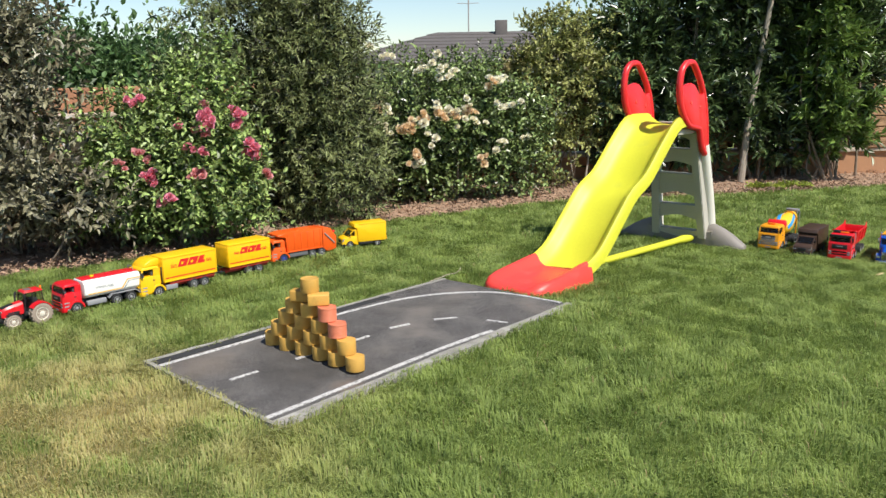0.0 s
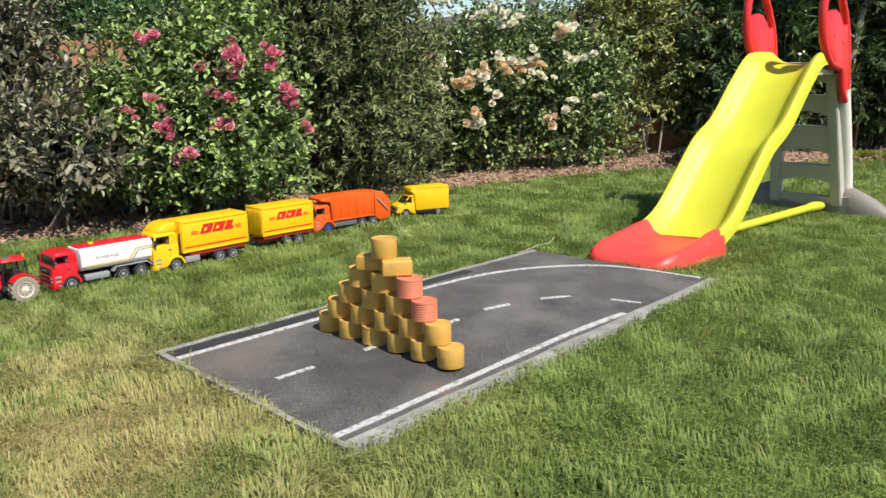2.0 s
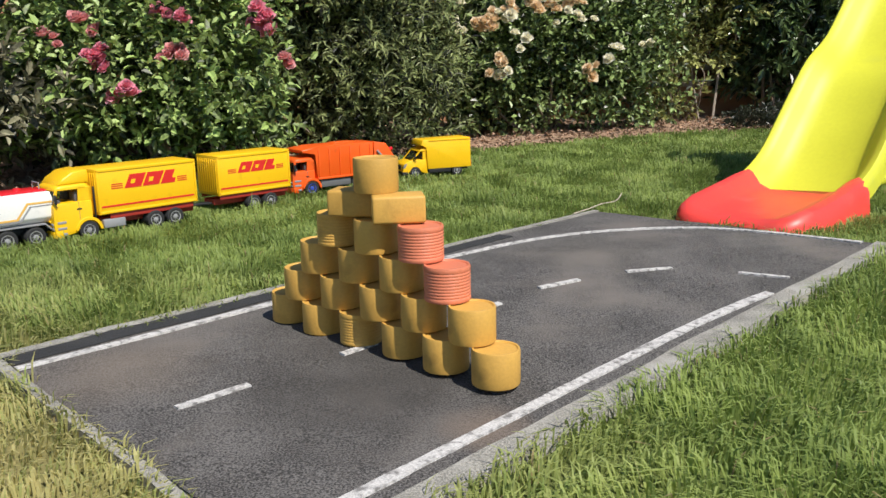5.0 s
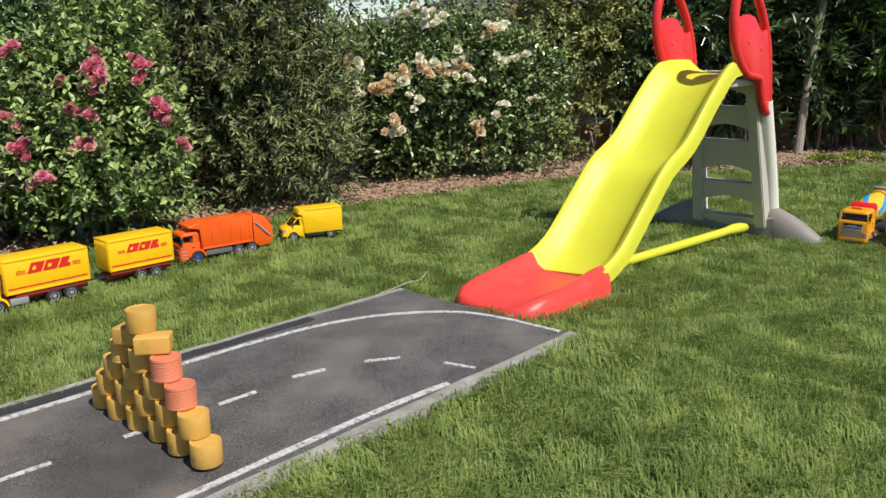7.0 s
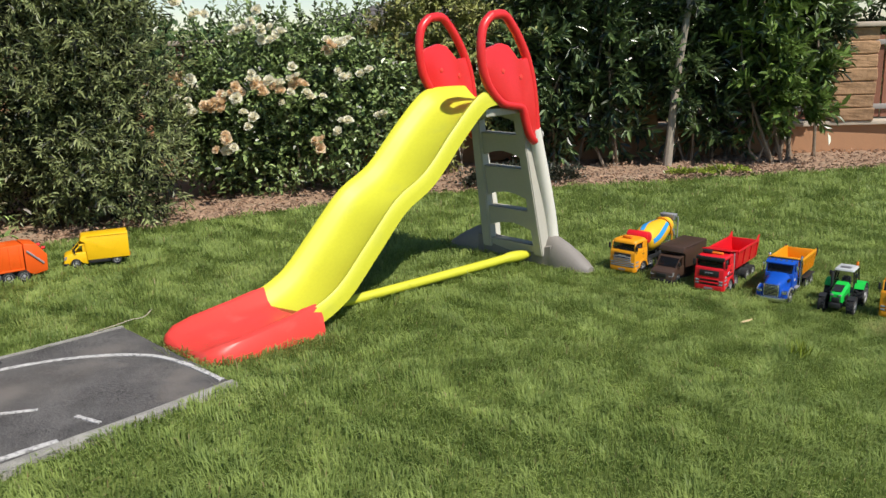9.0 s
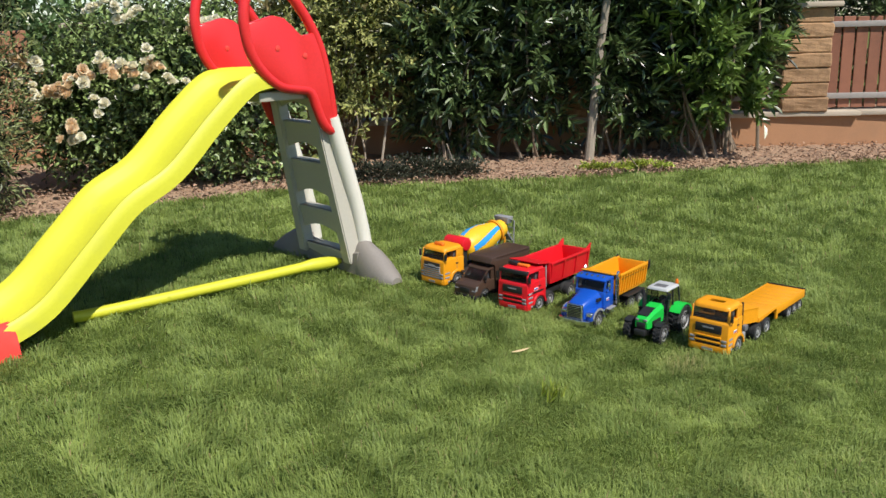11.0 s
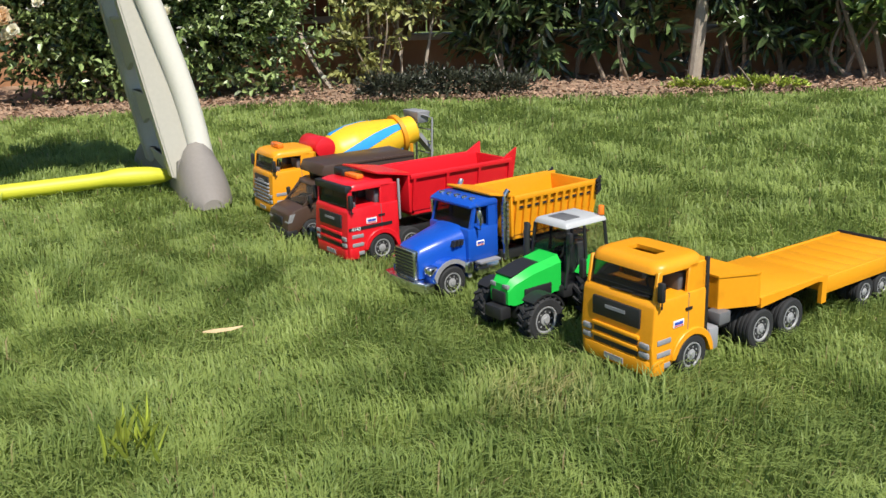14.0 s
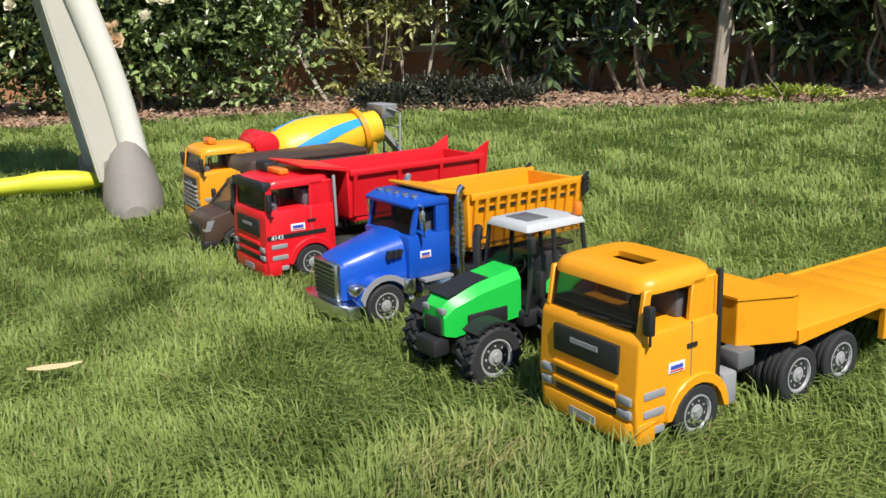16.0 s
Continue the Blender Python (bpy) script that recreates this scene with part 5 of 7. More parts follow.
def cabover(root, body, W=0.166, L=0.132, z0=0.022, zb=0.152, zr=0.214, wy=0.098, wr=0.044, slope=0.016, grille="black_plastic", sunroof=True, bumper=None, dark_brow=False, bars=0):
    """A flat-fronted lorry cab: lower shell with wheel arches, door, pillars, panes, roof, and what is inside."""
    h = W / 2
    bumper = bumper or body
    arch = [(wy + wr * math.cos(a), max(z0, 0.034 + wr * math.sin(a))) for a in [math.pi * k / 10 for k in range(11)]]
    prof = [(0.008, z0), (0.002, z0 + 0.012), (0.0, z0 + 0.05), (0.004, zb - 0.01), (0.010, zb), (L, zb), (L, 0.045)] + [p for p in arch if p[0] < L - 0.002 and p[1] >= z0]
    shell = part("cab", prism(bmesh.new(), prof, -h, h, "x", 0.0035, 2), body, root, smooth=40)
    # roof with a flat crown, open hatch if any
    crown = [rounded(h - 0.004 - c, slope - 0.002 + c + e, L - c * 0.4, z, 0.022) for c, e, z in ((0.0, 0.0, zr - 0.020), (0.0, 0.001, zr - 0.012), (0.003, 0.003, zr - 0.005), (0.010, 0.006, zr - 0.001), (0.018, 0.010, zr))]
    if sunroof:
        crown += [rounded(h * 0.40, slope + 0.040, slope + 0.068, z, 0.004) for z in (zr, zr - 0.007)]
        crown += [rounded(h - 0.014, slope + 0.008, L - 0.008, zr - 0.010, 0.016), rounded(h - 0.012, slope + 0.006, L - 0.008, zr - 0.020, 0.016)]
    roof = loft(bmesh.new(), crown, cap=not sunroof)
    part("cab_roof", roof, body, root, smooth=45)
    block(root, "rear_wall", body, -h + 0.004, h - 0.004, L - 0.006, L, zb - 0.002, zr - 0.016)
    for s in (-1, 1):
        a = s * (h - 0.004)
        b = s * (h - 0.011)
        lo, hi = min(a, b), max(a, b)
        part("pillar", prism(bmesh.new(), [(0.008, zb - 0.002), (0.018, zb - 0.002), (slope + 0.012, zr - 0.014), (slope, zr - 0.014)], lo, hi, "x", 0.0015, 1), body, root)
        part("pillar", prism(bmesh.new(), [(L * 0.66, zb - 0.002), (L, zb - 0.002), (L, zr - 0.014), (L * 0.66 + 0.004, zr - 0.014)], lo, hi, "x", 0.0015, 1), body, root)
        # door seam and grip
        x = s * h
        block(root, "door_handle", "black_plastic", min(x, x + s * 0.002), max(x, x + s * 0.002), L * 0.60, L * 0.72, zb - 0.030, zb - 0.025)
        block(root, "door_seam", "grey_plastic", min(x - s * 0.002, x + s * 0.0004), max(x - s * 0.002, x + s * 0.0004), L * 0.655, L * 0.665, z0 + 0.06, zb)
        for k in range(3):
            block(root, "step", "mid_grey", min(s * (h - 0.02), s * (h + 0.0015)), max(s * (h - 0.02), s * (h + 0.0015)), 0.012, 0.046, z0 + 0.008 + k * 0.022, z0 + 0.018 + k * 0.022, bev=0.002)
        mirror(root, s * h, 0.012, zb + 0.002, 0.034, s)
    for s in (-1, 1):
        ring = [(wy + (wr + 0.010) * math.cos(a), 0.034 + (wr + 0.010) * math.sin(a)) for a in [0.02 + 3.0 * k / 12 for k in range(13)]]
        inner = [(wy + wr * math.cos(a), 0.034 + wr * math.sin(a)) for a in [3.02 - 3.0 * k / 12 for k in range(13)]]
        part("wheel_arch", prism(bmesh.new(), ring + inner, min(s * (h - 0.03), s * (h + 0.005)), max(s * (h - 0.03), s * (h + 0.005)), "x", 0.0015, 1), body, root, smooth=40)
    # windscreen and side pane
    bm = bmesh.new()
    prism(bm, [(0.010, zb), (0.0125, zb), (slope + 0.0045, zr - 0.018), (slope + 0.002, zr - 0.018)], -h + 0.011, h - 0.011)
    part("windscreen", bm, "toy_glass", root)
    part("wiper", tube(bmesh.new(), [(-0.02, 0.009, zb + 0.002), (0.03, 0.0092, zb + 0.006)], 0.0012, 5), "black_plastic", root)
    part("wiper", tube(bmesh.new(), [(0.03, 0.009, zb + 0.002), (0.065, 0.0092, zb + 0.006)], 0.0012, 5), "black_plastic", root)
    # inside
    block(root, "dashboard", "seat_grey", -h + 0.012, h - 0.012, 0.014, 0.036, zb - 0.002, zb + 0.012, bev=0.003)
    for s in (-1, 1):
        block(root, "seat", "seat_grey", s * 0.04 - 0.024, s * 0.04 + 0.024, L * 0.62, L * 0.8, zb - 0.002, zr - 0.03, bev=0.005)
    part("steering_wheel", tube(bmesh.new(), [(0.04 + 0.013 * math.cos(a), 0.045, zb + 0.016 + 0.013 * math.sin(a)) for a in [2 * math.pi * k / 14 for k in range(14)]], 0.002, 5, True), "black_plastic", root)
    # face
    block(root, "grille", grille, -h * 0.66, h * 0.66, -0.0015, 0.006, zb - 0.052, zb - 0.018, bev=0.0015)
    block(root, "grille_badge", "mid_grey", -h * 0.28, h * 0.28, -0.0025, 0.004, zb - 0.034, zb - 0.028)
    for k in range(bars):
        z = z0 + 0.03 + k * (zb - 0.03 - z0 - 0.03) / bars
        block(root, "grille_bar", "mid_grey", -h * 0.7, h * 0.7, -0.004, 0.004, z, z + 0.006, bev=0.0015)
    if not bars:
        for k in range(2):
            block(root, "bumper_slot", "black_plastic", -h * 0.62, h * 0.62, -0.0008, 0.006, z0 + 0.028 + k * 0.020, z0 + 0.038 + k * 0.020, bev=0.001)
            block(root, "bumper_rib", bumper, -h * 0.66, h * 0.66, -0.004, 0.006, z0 + 0.0385 + k * 0.020, z0 + 0.046 + k * 0.020, bev=0.002)
    part("bumper", prism(bmesh.new(), [(-h - 0.002, 0.03), (-h - 0.002, 0.006), (-h + 0.012, -0.003), (h - 0.012, -0.003), (h + 0.002, 0.006), (h + 0.002, 0.03), (h - 0.01, 0.03), (-h + 0.01, 0.03)], z0, z0 + 0.026, "z", 0.002, 2), bumper, root)
    block(root, "number_plate", "mid_grey", -0.022, 0.022, -0.0045, 0.0, z0 + 0.006, z0 + 0.016)
    for s in (-1, 1):
        for k in range(2):
            block(root, "headlight", "lamp_clear", s * h * 0.80 - 0.011, s * h * 0.80 + 0.011, -0.0035, 0.006, z0 + 0.030 + k * 0.016, z0 + 0.041 + k * 0.016, bev=0.003)
    if dark_brow:
        block(root, "sun_visor", "black_plastic", -h + 0.004, h - 0.004, slope - 0.008, slope + 0.012, zr - 0.024, zr - 0.006, bev=0.003)
    return shell


def chassis(root, y0, y1, z=0.042, material="black_plastic"):
    for s in (-1, 1):
        block(root, "frame_rail", material, s * 0.036 - 0.006, s * 0.036 + 0.006, y0, y1, z, z + 0.026, bev=0.002)
    n = int((y1 - y0) / 0.08) + 1
    for k in range(n):
        y = y0 + 0.01 + (y1 - y0 - 0.02) * k / max(1, n - 1)
        block(root, "cross_member", material, -0.036, 0.036, y - 0.006, y + 0.006, z + 0.004, z + 0.022)


def tipper_bed(root, body, y0, y1, z0, z1, W, visor=0.0, ribs=7, rear_up=0.0, slots=False, kick=0.0):
    """An open tipper body with floor, ribbed sides, front wall with visor, tailgate."""
    h = W / 2
    bed = block(root, "bed", body, -h * 0.82, h * 0.82, y0 + 0.01, y1 - 0.005, z0, z0 + 0.01, bev=0.002)
    for s in (-1, 1):
        prof = [(y0, z0 + 0.012), (y0, z1 - 0.004), (y1 - 0.05, z1), (y1 - 0.02, z1 + rear_up * 0.6), (y1, z1 + rear_up), (y1 - 0.012, z0 + 0.012)]
        rings = []
        for p in prof:
            t = (p[1] - z0) / (z1 - z0)
            xo = h * (0.84 + 0.16 * min(1, t))
            rings.append((p, xo))
        bm = bmesh.new()
        outv = [bm.verts.new((s * xo, p[0], p[1])) for p, xo in rings]
        inv = [bm.verts.new((s * (xo - 0.006), p[0], p[1])) for p, xo in rings]
        bm.faces.new(outv)
        bm.faces.new(inv[::-1])
        for i in range(len(prof)):
            j = (i + 1) % len(prof)
            bm.faces.new((outv[i], outv[j], inv[j], inv[i]))
        side = part("side_wall", bm, body, bed, smooth=0)
        a, b = s * h * 0.99, s * (h + 0.006)
        block(bed, "top_rail", body, min(a, b), max(a, b), y0, y1 - 0.02, z1 - 0.012, z1 + 0.001, bev=0.002)
        for k in range(ribs):
            y = y0 + 0.012 + (y1 - y0 - 0.04) * k / (ribs - 1)
            x0 = s * h * 0.85
            x1 = s * (h + 0.004)
            bm = bmesh.new()
            prism(bm, [(s * h * 0.84, z0 + 0.014), (s * (h * 0.84 + 0.007), z0 + 0.014), (s * (h + 0.006), z1 - 0.01), (s * (h - 0.002), z1 - 0.01)], y - 0.004, y + 0.004, "y")
            part("rib", bm, body, bed, smooth=0)
            if slots and k < ribs - 1:
                yy = y + (y1 - y0 - 0.04) / (ribs - 1) / 2
                block(bed, "slot", "black_plastic", min(s * h * 0.975, s * (h * 0.982 + 0.001)), max(s * h * 0.975, s * (h * 0.982 + 0.001)), yy - 0.008, yy + 0.008, z1 - 0.032, z1 - 0.027)
    block(bed, "front_wall", body, -h * 0.97, h * 0.97, y0 - 0.004, y0 + 0.004, z0 + 0.012, z1, bev=0.001)
    if visor:
        prof = [(y0 + 0.006, z1 - 0.004), (y0 + 0.006, z1 + 0.004), (y0 - visor, z1 + kick + 0.006), (y0 - visor, z1 + kick)]
        part("visor", prism(bmesh.new(), prof, -h * 0.98, h * 0.98, "x", 0.0015, 1), body, bed)
    block(bed, "tailgate", body, -h * 0.9, h * 0.9, y1 - 0.018, y1 - 0.010, z0 + 0.012, z1 - 0.004, bev=0.002)
    return bed


def place_toy(name, x, y, z, yaw, label, category, group):
    return thing(name, pose(x, y, z, 0, 0, yaw), label, category, group)


ROW_R, ROW_L = "toy vehicles parked beside the slide", "toy vehicles parked along the rose bed"


def low_loader(x, y, z, yaw):
    root = place_toy("toy_low_loader_lorry", x, y, z, yaw, "amber toy lorry tractor unit with open roof hatch on grass", "toy truck", ROW_R)
    cabover(root, "amber")
    sticker(root, 0.0835, 0.062, 0.098)
    chassis(root, 0.12, 0.43)
    axle(root, 0.100, 0.085, 0.037, 0.026)
    for yy in (0.286, 0.376):
        axle(root, yy, 0.088, 0.038, 0.030, double=True)
    for s in (-1, 1):
        block(root, "air_dam", "black_plastic", s * 0.078 - 0.004, s * 0.078 + 0.004, 0.133, 0.140, 0.07, 0.205, bev=0.002)
        block(root, "side_tank", "mid_grey", s * 0.066 - 0.016, s * 0.066 + 0.016, 0.146, 0.172, 0.03, 0.072, bev=0.004)
        block(root, "battery_box", "grey_plastic", s * 0.06 - 0.016, s * 0.06 + 0.016, 0.18, 0.212, 0.066, 0.09, bev=0.004)
    block(root, "coupling", "black_plastic", -0.035, 0.035, 0.28, 0.36, 0.068, 0.082, bev=0.004)
    tr = place_toy("toy_low_loader_trailer", 0, 0, 0, 0, "amber toy low-loader trailer with stepped flat deck", "toy trailer", ROW_R)
    tr.matrix_world = root.matrix_world.copy()
    h = 0.088
    hexa = [(-h, 0.275), (-h, 0.264), (-h * 0.66, 0.196), (h * 0.66, 0.196), (h, 0.264), (h, 0.275)]
    part("front_box", prism(bmesh.new(), hexa, 0.088, 0.148, "z", 0.001, 1), "amber", tr, smooth=0)
    part("box_lid", prism(bmesh.new(), [(x * 1.02, y - 0.002) for x, y in hexa], 0.1485, 0.152, "z"), "amber", tr, smooth=0)
    block(tr, "neck_deck", "amber", -h + 0.001, h - 0.001, 0.276, 0.472, 0.090, 0.102, bev=0.0015)
    for s in (-1, 1):
        prof = [(0.276, 0.082), (0.276, 0.1005), (0.482, 0.1005), (0.482, 0.046), (0.466, 0.046), (0.466, 0.090), (0.452, 0.094)]
        part("side_plate", prism(bmesh.new(), prof, min(s * (h + 0.002), s * (h - 0.006)), max(s * (h + 0.002), s * (h - 0.006)), "x"), "amber", tr, smooth=0)
        block(tr, "edge_rail", "amber", min(s * h, s * (h - 0.008)), max(s * h, s * (h - 0.008)), 0.484, 0.80, 0.062, 0.0965, bev=0.002)
    part("deck_step", bx(bmesh.new(), -h + 0.009, h - 0.009, 0.473, 0.486, 0.068, 0.0995, 0.001), "amber", tr)
    for k in range(6):
        y0 = 0.487 + k * 0.052
        block(tr, "deck_board", "amber", -h + 0.009, h - 0.009, y0, y0 + 0.0515, 0.080, 0.095, bev=0.0006)
    for yy in (0.636, 0.70, 0.762):
        axle(tr, yy, 0.082, 0.030, 0.022, double=True)
    block(tr, "tail_bar", "black_plastic", -h, h, 0.801, 0.807, 0.06, 0.10, bev=0.002)


def toy_tractor(x, y, z, yaw, body, roof, rim, label, group, rr=0.064, fr=0.044, rubber="tyre"):
    root = place_toy("toy_tractor", x, y, z, yaw, label, "toy tractor", group)
    rear, front = 0.225, 0.055
    axle(root, front, 0.086, fr, 0.036, rim, lugs=True, rubber=rubber)
    axle(root, rear, 0.096, rr, 0.046, rim, lugs=True, rubber=rubber)
    # bonnet: rounded wedge, dark stripe and face
    rings = []
    for yy, w, zl, zh in ((0.010, 0.026, 0.070, 0.108), (0.024, 0.031, 0.066, 0.122), (0.07, 0.034, 0.070, 0.135), (0.140, 0.037, 0.074, 0.146)):
        rings.append([(-w, yy, zl), (-w, yy, zh - 0.014), (-w * 0.7, yy, zh), (w * 0.7, yy, zh), (w, yy, zh - 0.014), (w, yy, zl)])
    bonnet = part("bonnet", loft(bmesh.new(), rings), body, root, smooth=30)
    block(bonnet, "grille", "black_plastic", -0.020, 0.020, 0.006, 0.014, 0.068, 0.094, bev=0.003)
    part("bonnet_stripe", prism(bmesh.new(), [(0.022, 0.1205), (0.07, 0.134), (0.092, 0.1375), (0.092, 0.1395), (0.07, 0.137), (0.02, 0.1240)], -0.023, 0.023, "x"), "black_plastic", bonnet)
    for s in (-1, 1):
        block(bonnet, "side_vent", "black_plastic", s * 0.0355 - 0.0025, s * 0.0355 + 0.0025, 0.045, 0.115, 0.074, 0.096, bev=0.002)
        block(bonnet, "headlight", "lamp_clear", s * 0.018 - 0.008, s * 0.018 + 0.008, 0.008, 0.016, 0.100, 0.109, bev=0.002)
        # mudguards
        arc = [(front + (fr + 0.008) * math.cos(a), fr + (fr + 0.008) * math.sin(a)) for a in [0.35 + 1.9 * k / 8 for k in range(9)]]
        inner = [(front + (fr + 0.004) * math.cos(a), fr + (fr + 0.004) * math.sin(a)) for a in [2.25 - 1.9 * k / 8 for k in range(9)]]
        part("front_mudguard", prism(bmesh.new(), arc + inner, s * 0.068 - 0.017, s * 0.068 + 0.017, "x"), "black_plastic", root)
        arc = [(rear + (rr + 0.010) * math.cos(a), rr + (rr + 0.010) * math.sin(a)) for a in [0.3 + 2.2 * k / 10 for k in range(11)]]
        inner = [(rear + (rr + 0.004) * math.cos(a), rr + (rr + 0.004) * math.sin(a)) for a in [2.5 - 2.2 * k / 10 for k in range(11)]]
        part("rear_mudguard", prism(bmesh.new(), arc + inner, s * 0.072 - 0.024, s * 0.072 + 0.024, "x"), body, root)
    block(root, "engine", "black_plastic", -0.028, 0.028, 0.03, 0.17, 0.034, 0.07, bev=0.004)
    block(root, "front_weight", "black_plastic", -0.024, 0.024, -0.008, 0.02, 0.04, 0.066, bev=0.004)
    block(root, "floor", "black_plastic", -0.05, 0.05, 0.135, 0.27, 0.058, 0.085, bev=0.006)
    # cab
    zr = 0.198
    for s in (-1, 1):
        for ya, yb in ((0.140, 0.150), (0.195, 0.195), (0.262, 0.252)):
            part("cab_post", tube(bmesh.new(), [(s * 0.050, ya, 0.08), (s * 0.052, (ya + yb) / 2, 0.13), (s * 0.047, yb, zr)], 0.0035, 6), "black_plastic", root)
        part("side_pane", prism(bmesh.new(), [(0.144, 0.088), (0.258, 0.088), (0.25, zr - 0.002), (0.152, zr - 0.002)], s * 0.0485 - 0.0008, s * 0.0485 + 0.0008, "x"), "clear_pane", root)
        mirror(root, s * 0.054, 0.142, 0.172, 0.024, s)
    part("front_pane", prism(bmesh.new(), [(0.1425, 0.146), (0.144, 0.146), (0.1515, zr), (0.150, zr)], -0.046, 0.046, "x"), "clear_pane", root)
    block(root, "seat", "seat_grey", -0.02, 0.02, 0.20, 0.235, 0.085, 0.155, bev=0.006)
    part("steering_wheel", tube(bmesh.new(), [(0.013 * math.cos(a), 0.168 + 0.006 * math.sin(a), 0.138 + 0.011 * math.sin(a)) for a in [2 * math.pi * k / 12 for k in range(12)]], 0.002, 5, True), "black_plastic", root)
    rp = part("cab_roof", bx(bmesh.new(), -0.049, 0.049, 0.144, 0.262, zr, zr + 0.012, 0.004, 2, taper=(0.88, 0.9)), roof, root)
    block(rp, "roof_hatch", "grey_plastic", -0.026, 0.026, 0.165, 0.205, zr + 0.010, zr + 0.0135, bev=0.001)
    part("beacon", cyl(bmesh.new(), (0.04, 0.25, zr + 0.012), (0.04, 0.25, zr + 0.032), 0.007, 0.006, 12, 0.002), "lamp_amber", root)
    part("exhaust", tube(bmesh.new(), [(-0.050, 0.128, 0.085), (-0.050, 0.128, 0.180), (-0.052, 0.134, 0.194)], 0.0068, 8), "black_plastic", root)
    part("tow_hitch", bx(bmesh.new(), -0.015, 0.015, 0.265, 0.295, 0.04, 0.055, 0.003), "black_plastic", root)


def bonnet_tipper(x, y, z, yaw):
    root = place_toy("toy_bonnet_tipper", x, y, z, yaw, "blue bonneted toy tipper with amber ribbed bed and chrome stack", "toy truck", ROW_R)
    W, h = 0.16, 0.08
    chassis(root, 0.05, 0.50)
    axle(root, 0.082, 0.082, 0.037, 0.027)
    for yy in (0.375, 0.462):
        axle(root, yy, 0.085, 0.037, 0.030, double=True)
    # bonnet, narrower than the wings
    rings = []
    for yy, w, zh in ((0.018, 0.044, 0.112), (0.028, 0.047, 0.122), (0.09, 0.056, 0.138), (0.142, 0.065, 0.150)):
        arcs = [math.pi * (1 - k / 14) for k in range(15)]
        rings.append([(w * math.copysign(abs(math.cos(a)) ** 0.5, math.cos(a)), yy, 0.05 + (zh - 0.05) * abs(math.sin(a)) ** 0.42) for a in arcs])
    bon = part("bonnet", loft(bmesh.new(), rings), "toy_blue", root, smooth=35)
    g = block(bon, "grille", "chrome", -0.040, 0.040, 0.010, 0.022, 0.048, 0.114, bev=0.004)
    for k in range(7):
        block(g, "grille_slot", "black_plastic", -0.034, 0.034, 0.0085, 0.012, 0.053 + k * 0.0074, 0.0575 + k * 0.0074)
    block(g, "name_bar", "black_plastic", -0.032, 0.032, 0.0085, 0.012, 0.1050, 0.1110)
    for s in (-1, 1):
        arc = [(0.082 + 0.052 * math.cos(a), 0.037 + 0.052 * math.sin(a)) for a in [0.05 + 2.95 * k / 12 for k in range(13)]]
        inner = [(0.082 + 0.044 * math.cos(a), 0.037 + 0.044 * math.sin(a)) for a in [3.0 - 2.95 * k / 12 for k in range(13)]]
        part("wing", prism(bmesh.new(), arc + inner, min(s * 0.04, s * h), max(s * 0.04, s * h), "x", 0.0015, 1), "toy_blue", bon, smooth=40)
        part("wing_edge", prism(bmesh.new(), [(0.082 + 0.0535 * math.cos(a), 0.037 + 0.0535 * math.sin(a)) for a in [0.05 + 2.7 * k / 12 for k in range(13)]] + inner, min(s * h, s * (h + 0.003)), max(s * h, s * (h + 0.003)), "x"), "mid_grey", bon)
        part("headlight", bx(bmesh.new(), s * 0.062 - 0.014, s * 0.062 + 0.014, 0.024, 0.05, 0.060, 0.080, 0.006, 3), "chrome", bon)
        for k in range(3):
            part("vent", prism(bmesh.new(), [(0.098 + k * 0.01, 0.112), (0.105 + k * 0.01, 0.112), (0.109 + k * 0.01, 0.124), (0.102 + k * 0.01, 0.124)], min(s * 0.055, s * 0.0665), max(s * 0.055, s * 0.0665), "x"), "black_plastic", bon)
        a, b = s * 0.058, s * 0.086
        block(root, "fuel_tank", "chrome", min(a, b), max(a, b), 0.150, 0.222, 0.034, 0.066, bev=0.012)
        block(root, "tank_step", "mid_grey", min(a, s * 0.09), max(a, s * 0.09), 0.155, 0.215, 0.0655, 0.070)
        part("air_cleaner", cyl(bmesh.new(), (s * 0.078, 0.128, 0.052), (s * 0.078, 0.128, 0.078), 0.013, None, 14, 0.003), "chrome", root)
        # stack with a pierced guard
        st = part("exhaust_stack", tube(bmesh.new(), smooth_curve([(s * 0.083, 0.236, 0.06), (s * 0.083, 0.236, 0.15), (s * 0.083, 0.236, 0.205), (s * 0.086, 0.244, 0.222)], 4), 0.0065, 10), "chrome", root)
        gd = part("stack_guard", tube(bmesh.new(), [(s * 0.083, 0.236, 0.098), (s * 0.083, 0.236, 0.196)], 0.0092, 12), "chrome", st)
        for k in range(9):
            part("guard_slot", bx(bmesh.new(), s * 0.083 - 0.0035, s * 0.083 + 0.0035, 0.2262, 0.2458, 0.104 + k * 0.010, 0.1065 + k * 0.010), "grey_plastic", gd)
            part("guard_slot", bx(bmesh.new(), s * 0.083 - 0.0098, s * 0.083 + 0.0098, 0.2335, 0.2385, 0.108 + k * 0.010, 0.1105 + k * 0.010), "grey_plastic", gd)
    part("bumper", prism(bmesh.new(), [(-0.084, 0.03), (-0.078, 0.008), (-0.045, -0.002), (0.045, -0.002), (0.078, 0.008), (0.084, 0.03), (0.074, 0.03), (-0.074, 0.03)], 0.026, 0.048, "z", 0.002), "chrome", root)
    # cab
    y0, y1, zb, zr = 0.135, 0.222, 0.136, 0.204
    block(root, "cab", "toy_blue", -0.074, 0.074, y0, y1, 0.07, zb + 0.01, bev=0.004)
